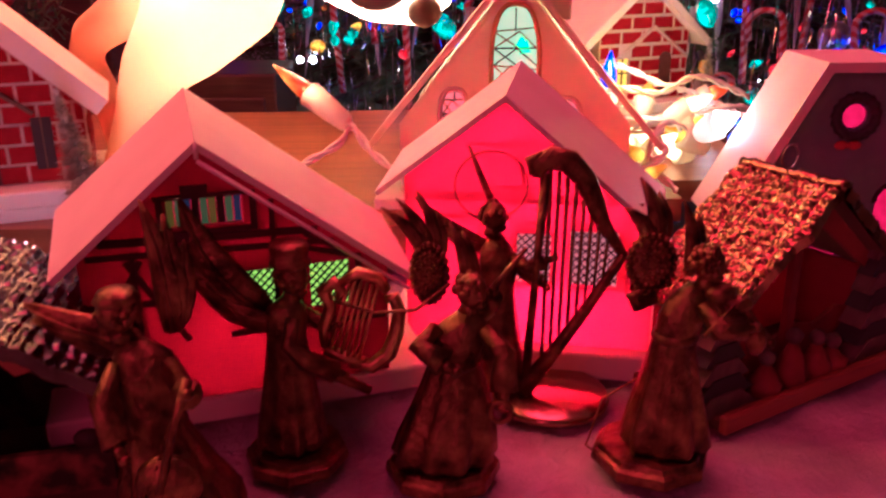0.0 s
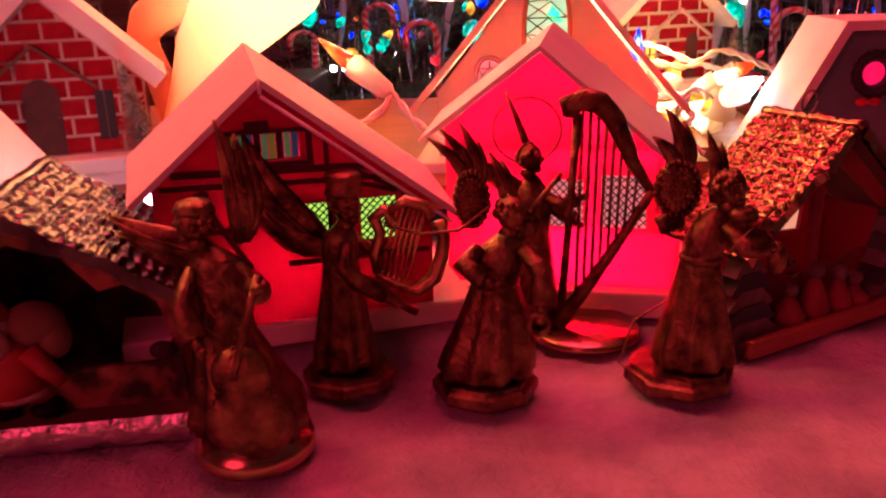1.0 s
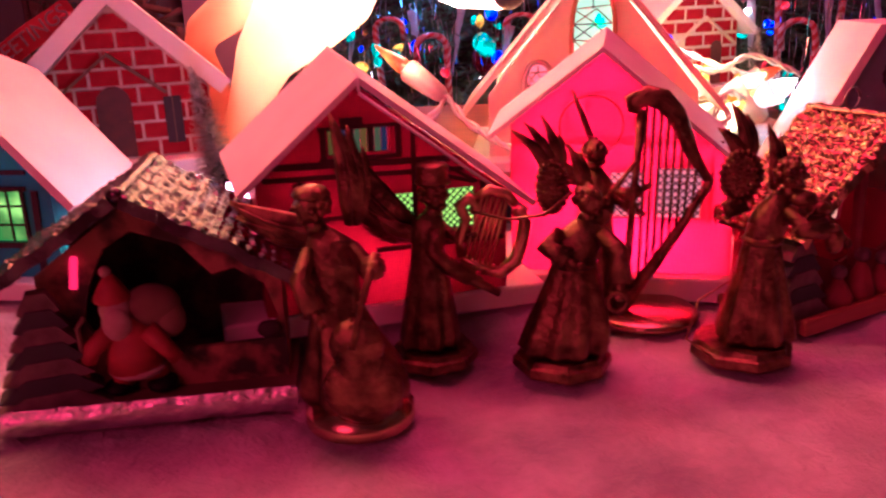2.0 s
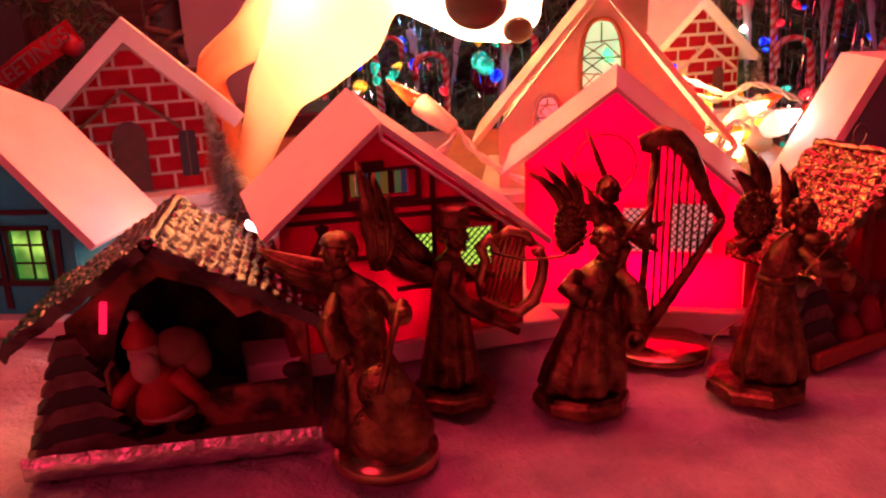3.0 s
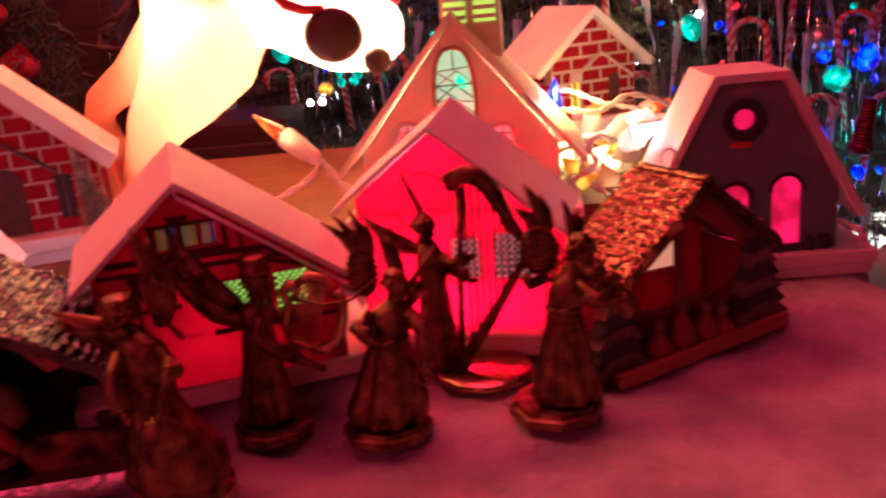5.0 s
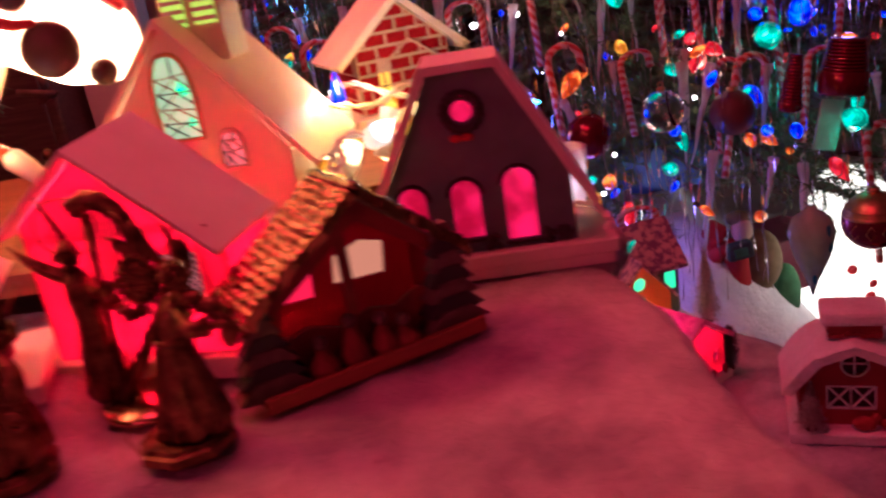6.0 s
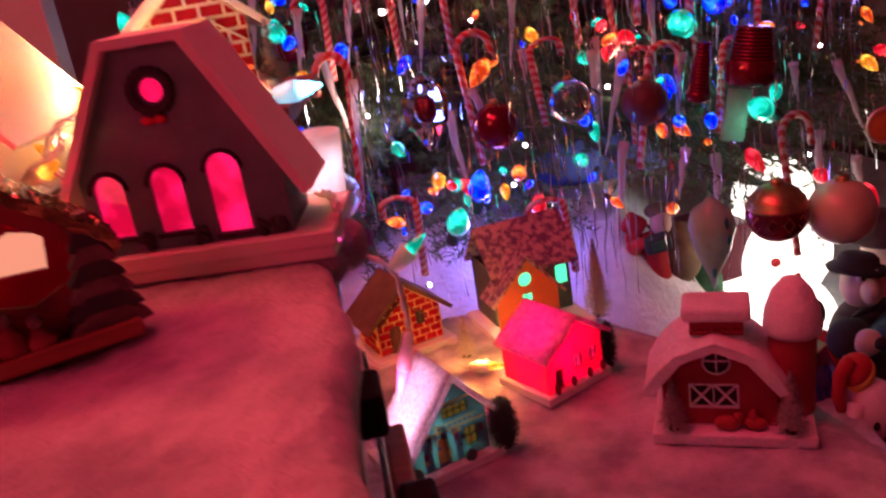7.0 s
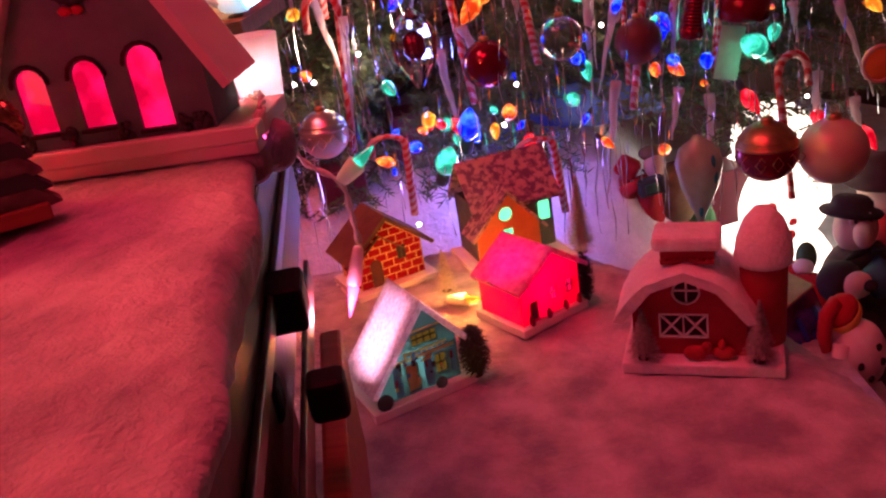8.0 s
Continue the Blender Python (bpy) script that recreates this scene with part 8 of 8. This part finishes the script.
    part("drop", b, CRYSTAL, t)
    b = Build()
    b.lathe([(0.004, -0.018), (0.014, -0.006), (0.013, 0.014), (0.003, 0.022)], 0, 10)
    part("core", b, BALL_RED, t, "red core")
    # pale teardrop
    t = thing("teardrop_ornament", "pale mint glass teardrop with leaf print", "ornament", Matrix.Translation((0.670, 1.165, -0.326)), "glass ornaments")
    b = Build()
    b.lathe([(0.0006, -0.085), (0.008, -0.060), (0.026, -0.018), (0.034, 0.018), (0.028, 0.040), (0.010, 0.054), (0.006, 0.060)], 0, 18)
    part("drop", b, MINT, t)
    for k, a in enumerate((-1.15, -1.0, -1.7)):
        b = Build()
        r, z = ((0.031, 0.026), (0.0300, 0.004), (0.012, -0.050))[k]
        b.ball((r * math.cos(a), r * math.sin(a), z), (0.0035, 0.003, 0.011), 0, 8, 6)
        part("leaf", b, TEAL_CARD, t)
    # red ribbed lantern and a ribbed red cylinder
    for name, label, p, w, hh, ribs in (("lantern_ornament", "red glass lantern with a ribbed top", (0.792, 1.350, -0.150), 0.078, 0.040, 9), ("ribbed_ornament", "narrow red ribbed paper ornament", (0.719, 1.375, -0.170), 0.040, 0.016, 14)):
        t = thing(name, label, "ornament", Matrix.Translation(p) @ Matrix.Rotation(0.15, 4, "Y"), "glass ornaments")
        b = Build()
        b.lathe([(w * 0.10, -0.004), (w * 0.44, 0.0), (w * 0.5, 0.006), (w * 0.5, hh - 0.004), (w * 0.46, hh)], 0, 18)
        part("body", b, BALL_RED, t)
        for k in range(ribs):
            b = Build()
            r = w * (0.47 - 0.012 * k)
            b.lathe([(r * 0.92, hh + 0.0055 * k), (r, hh + 0.002 + 0.0055 * k), (r * 0.92, hh + 0.0045 + 0.0055 * k)], 0, 18)
            part("rib", b, BALL_RED, t)
    t = thing("hanging_tag", "pale green glass tag hanging below the lantern", "ornament", Matrix.Translation((0.770, 1.345, -0.196)) @ Matrix.Rotation(0.2, 4, "Y"), "glass ornaments")
    b = Build()
    b.box((0, 0, 0), (0.038, 0.005, 0.084), 0, None, 0.002)
    part("plate", b, MINT, t)
    b = Build()
    b.tube([(0, 0, 0.041), (0.002, 0, 0.055), (0.006, 0, 0.066)], 0.0008, 0, 6)
    part("loop", b, BALL_GOLD, t)
    t = thing("mirror_ornament", "round orange glass disc with a cream rim", "ornament", Matrix.Translation((0.984, 1.300, -0.237)), "glass ornaments")
    b = Build()
    b.tube([(0.027 * math.cos(a), 0, 0.027 * math.sin(a)) for a in [6.283 * k / 24 for k in range(25)]], 0.0035, 0, 8)
    part("rim", b, BALL_CREAM, t)
    b = Build()
    b.ball((0, 0.002, 0), (0.025, 0.006, 0.025), 0, 20, 10)
    part("disc", b, ORANGE_CARD, t)


# ---------------------------------------------------------------- the room behind
def build_far_room():
    t = thing("greeting_banner", "red felt banner with white lettering among greenery", "banner", Matrix.Translation((-0.700, 1.300, 0.076)) @ Matrix.Rotation(radians(-31), 4, "Y") @ Matrix.Diagonal((0.58, 1, 0.56, 1)))
    b = Build()
    b.sheet(lambda u, v: (-0.16 + 0.32 * u, 0.006 * math.sin(u * 9), -0.035 + 0.07 * v), 24, 4)
    part("felt", b, PLUSH_RED, t)
    curve = bpy.data.curves.new("lettering", "FONT")
    curve.body, curve.size, curve.extrude, curve.align_x, curve.align_y = "GREETINGS", 0.058, 0.001, "CENTER", "CENTER"
    tmp = bpy.data.objects.new("lettering", curve)
    scene.collection.objects.link(tmp)
    me = bpy.data.meshes.new_from_object(tmp.evaluated_get(bpy.context.evaluated_depsgraph_get()))
    bpy.data.objects.remove(tmp)
    me.materials.append(DIM_FELT)
    ob = new("lettering", me)
    ob.parent = t
    ob.matrix_basis = Matrix.Translation((0, -0.009, 0)) @ Matrix.Rotation(radians(90), 4, "X")
    rng = random.Random(3)
    g = thing("garland", "green fir garland with red berries round the banner", "garland", Matrix.Translation((-0.77, 1.34, 0.10)))
    b = Build()
    for i in range(2600):
        a, r = rng.uniform(0, 6.283), rng.uniform(0.08, 0.19)
        p = Vector((r * 1.1 * math.cos(a), rng.uniform(-0.02, 0.04), r * math.sin(a)))
        w = Vector((rng.uniform(-1, 1), rng.uniform(-1, 1), rng.uniform(-1, 1))).normalized()
        u = w.orthogonal().normalized() * 0.0022
        b.place([p - u, p + u, p + w * 0.034], [(0, 1, 2)], 0, False)
    part("needles", b, NEEDLE, g)
    for k in range(9):
        b = Build()
        a = 6.283 * k / 9
        b.ball((0.14 * math.cos(a), -0.03, 0.13 * math.sin(a)), 0.018, 0, 12, 8)
        part("berry", b, RED_PAINT, g)
    t = thing("cabinet", "tall dark brown cabinet standing against the wall", "cabinet", Matrix.Translation((-0.720, 1.75, FLOOR)))
    b = Build()
    b.box((0, 0, 0.91), (0.26, 0.30, 1.82), 0, None, 0.006)
    part("body", b, DARK_WOOD, t)
    b = Build()
    b.box((0, -0.156, 0.91), (0.22, 0.010, 1.72), 0, None, 0.004)
    d = part("door", b, DARK_WOOD, t)
    b = Build()
    b.ball((0.09, -0.168, 0.80), 0.012)
    part("knob", b, BRASS, d)
    t = thing("sideboard", "low dark sideboard against the wall", "cabinet", Matrix.Translation((-0.38, 1.58, FLOOR)))
    b = Build()
    b.box((0, 0, 0.42), (0.22, 0.20, 0.84), 0, None, 0.005)
    part("body", b, DARK_WOOD, t)
    b = Build()
    b.box((0, -0.105, 0.42), (0.18, 0.010, 0.76), 0, None, 0.003)
    part("door", b, DARK_WOOD, t)
    b = Build()
    b.box((-0.505, 1.74, 0.42), (0.15, 0.06, 2.60), 0, None, 0.003)
    solo("wall_pier", b, WALL_PAINT, "", "", kind="structure")
    t = thing("wicker_figure", "brown wicker ornament on the cabinet ledge", "ornament", Matrix.Translation((-0.470, 1.30, 0.105)))
    b = Build()
    for k in range(6):
        b.tube([(0.02 * math.sin(k), 0.0, -0.06 + 0.022 * k), (0.035 * math.cos(k), -0.01, -0.05 + 0.022 * k), (-0.03 * math.cos(k * 2), 0.0, -0.04 + 0.024 * k)], 0.006, 0, 7)
    part("twigs", b, BROWN, t)


build_room()
build_table()
build_cotton()
build_tier()
build_lower()
build_house_red()
build_house_pink()
build_house_grey()
build_house_teal()
build_church()
build_cabins()
build_santa()
build_angels()
build_deer()
build_strings()
build_lower_village()
build_toys()
build_tree()
build_ornaments()
build_far_room()
build_brick_houses()
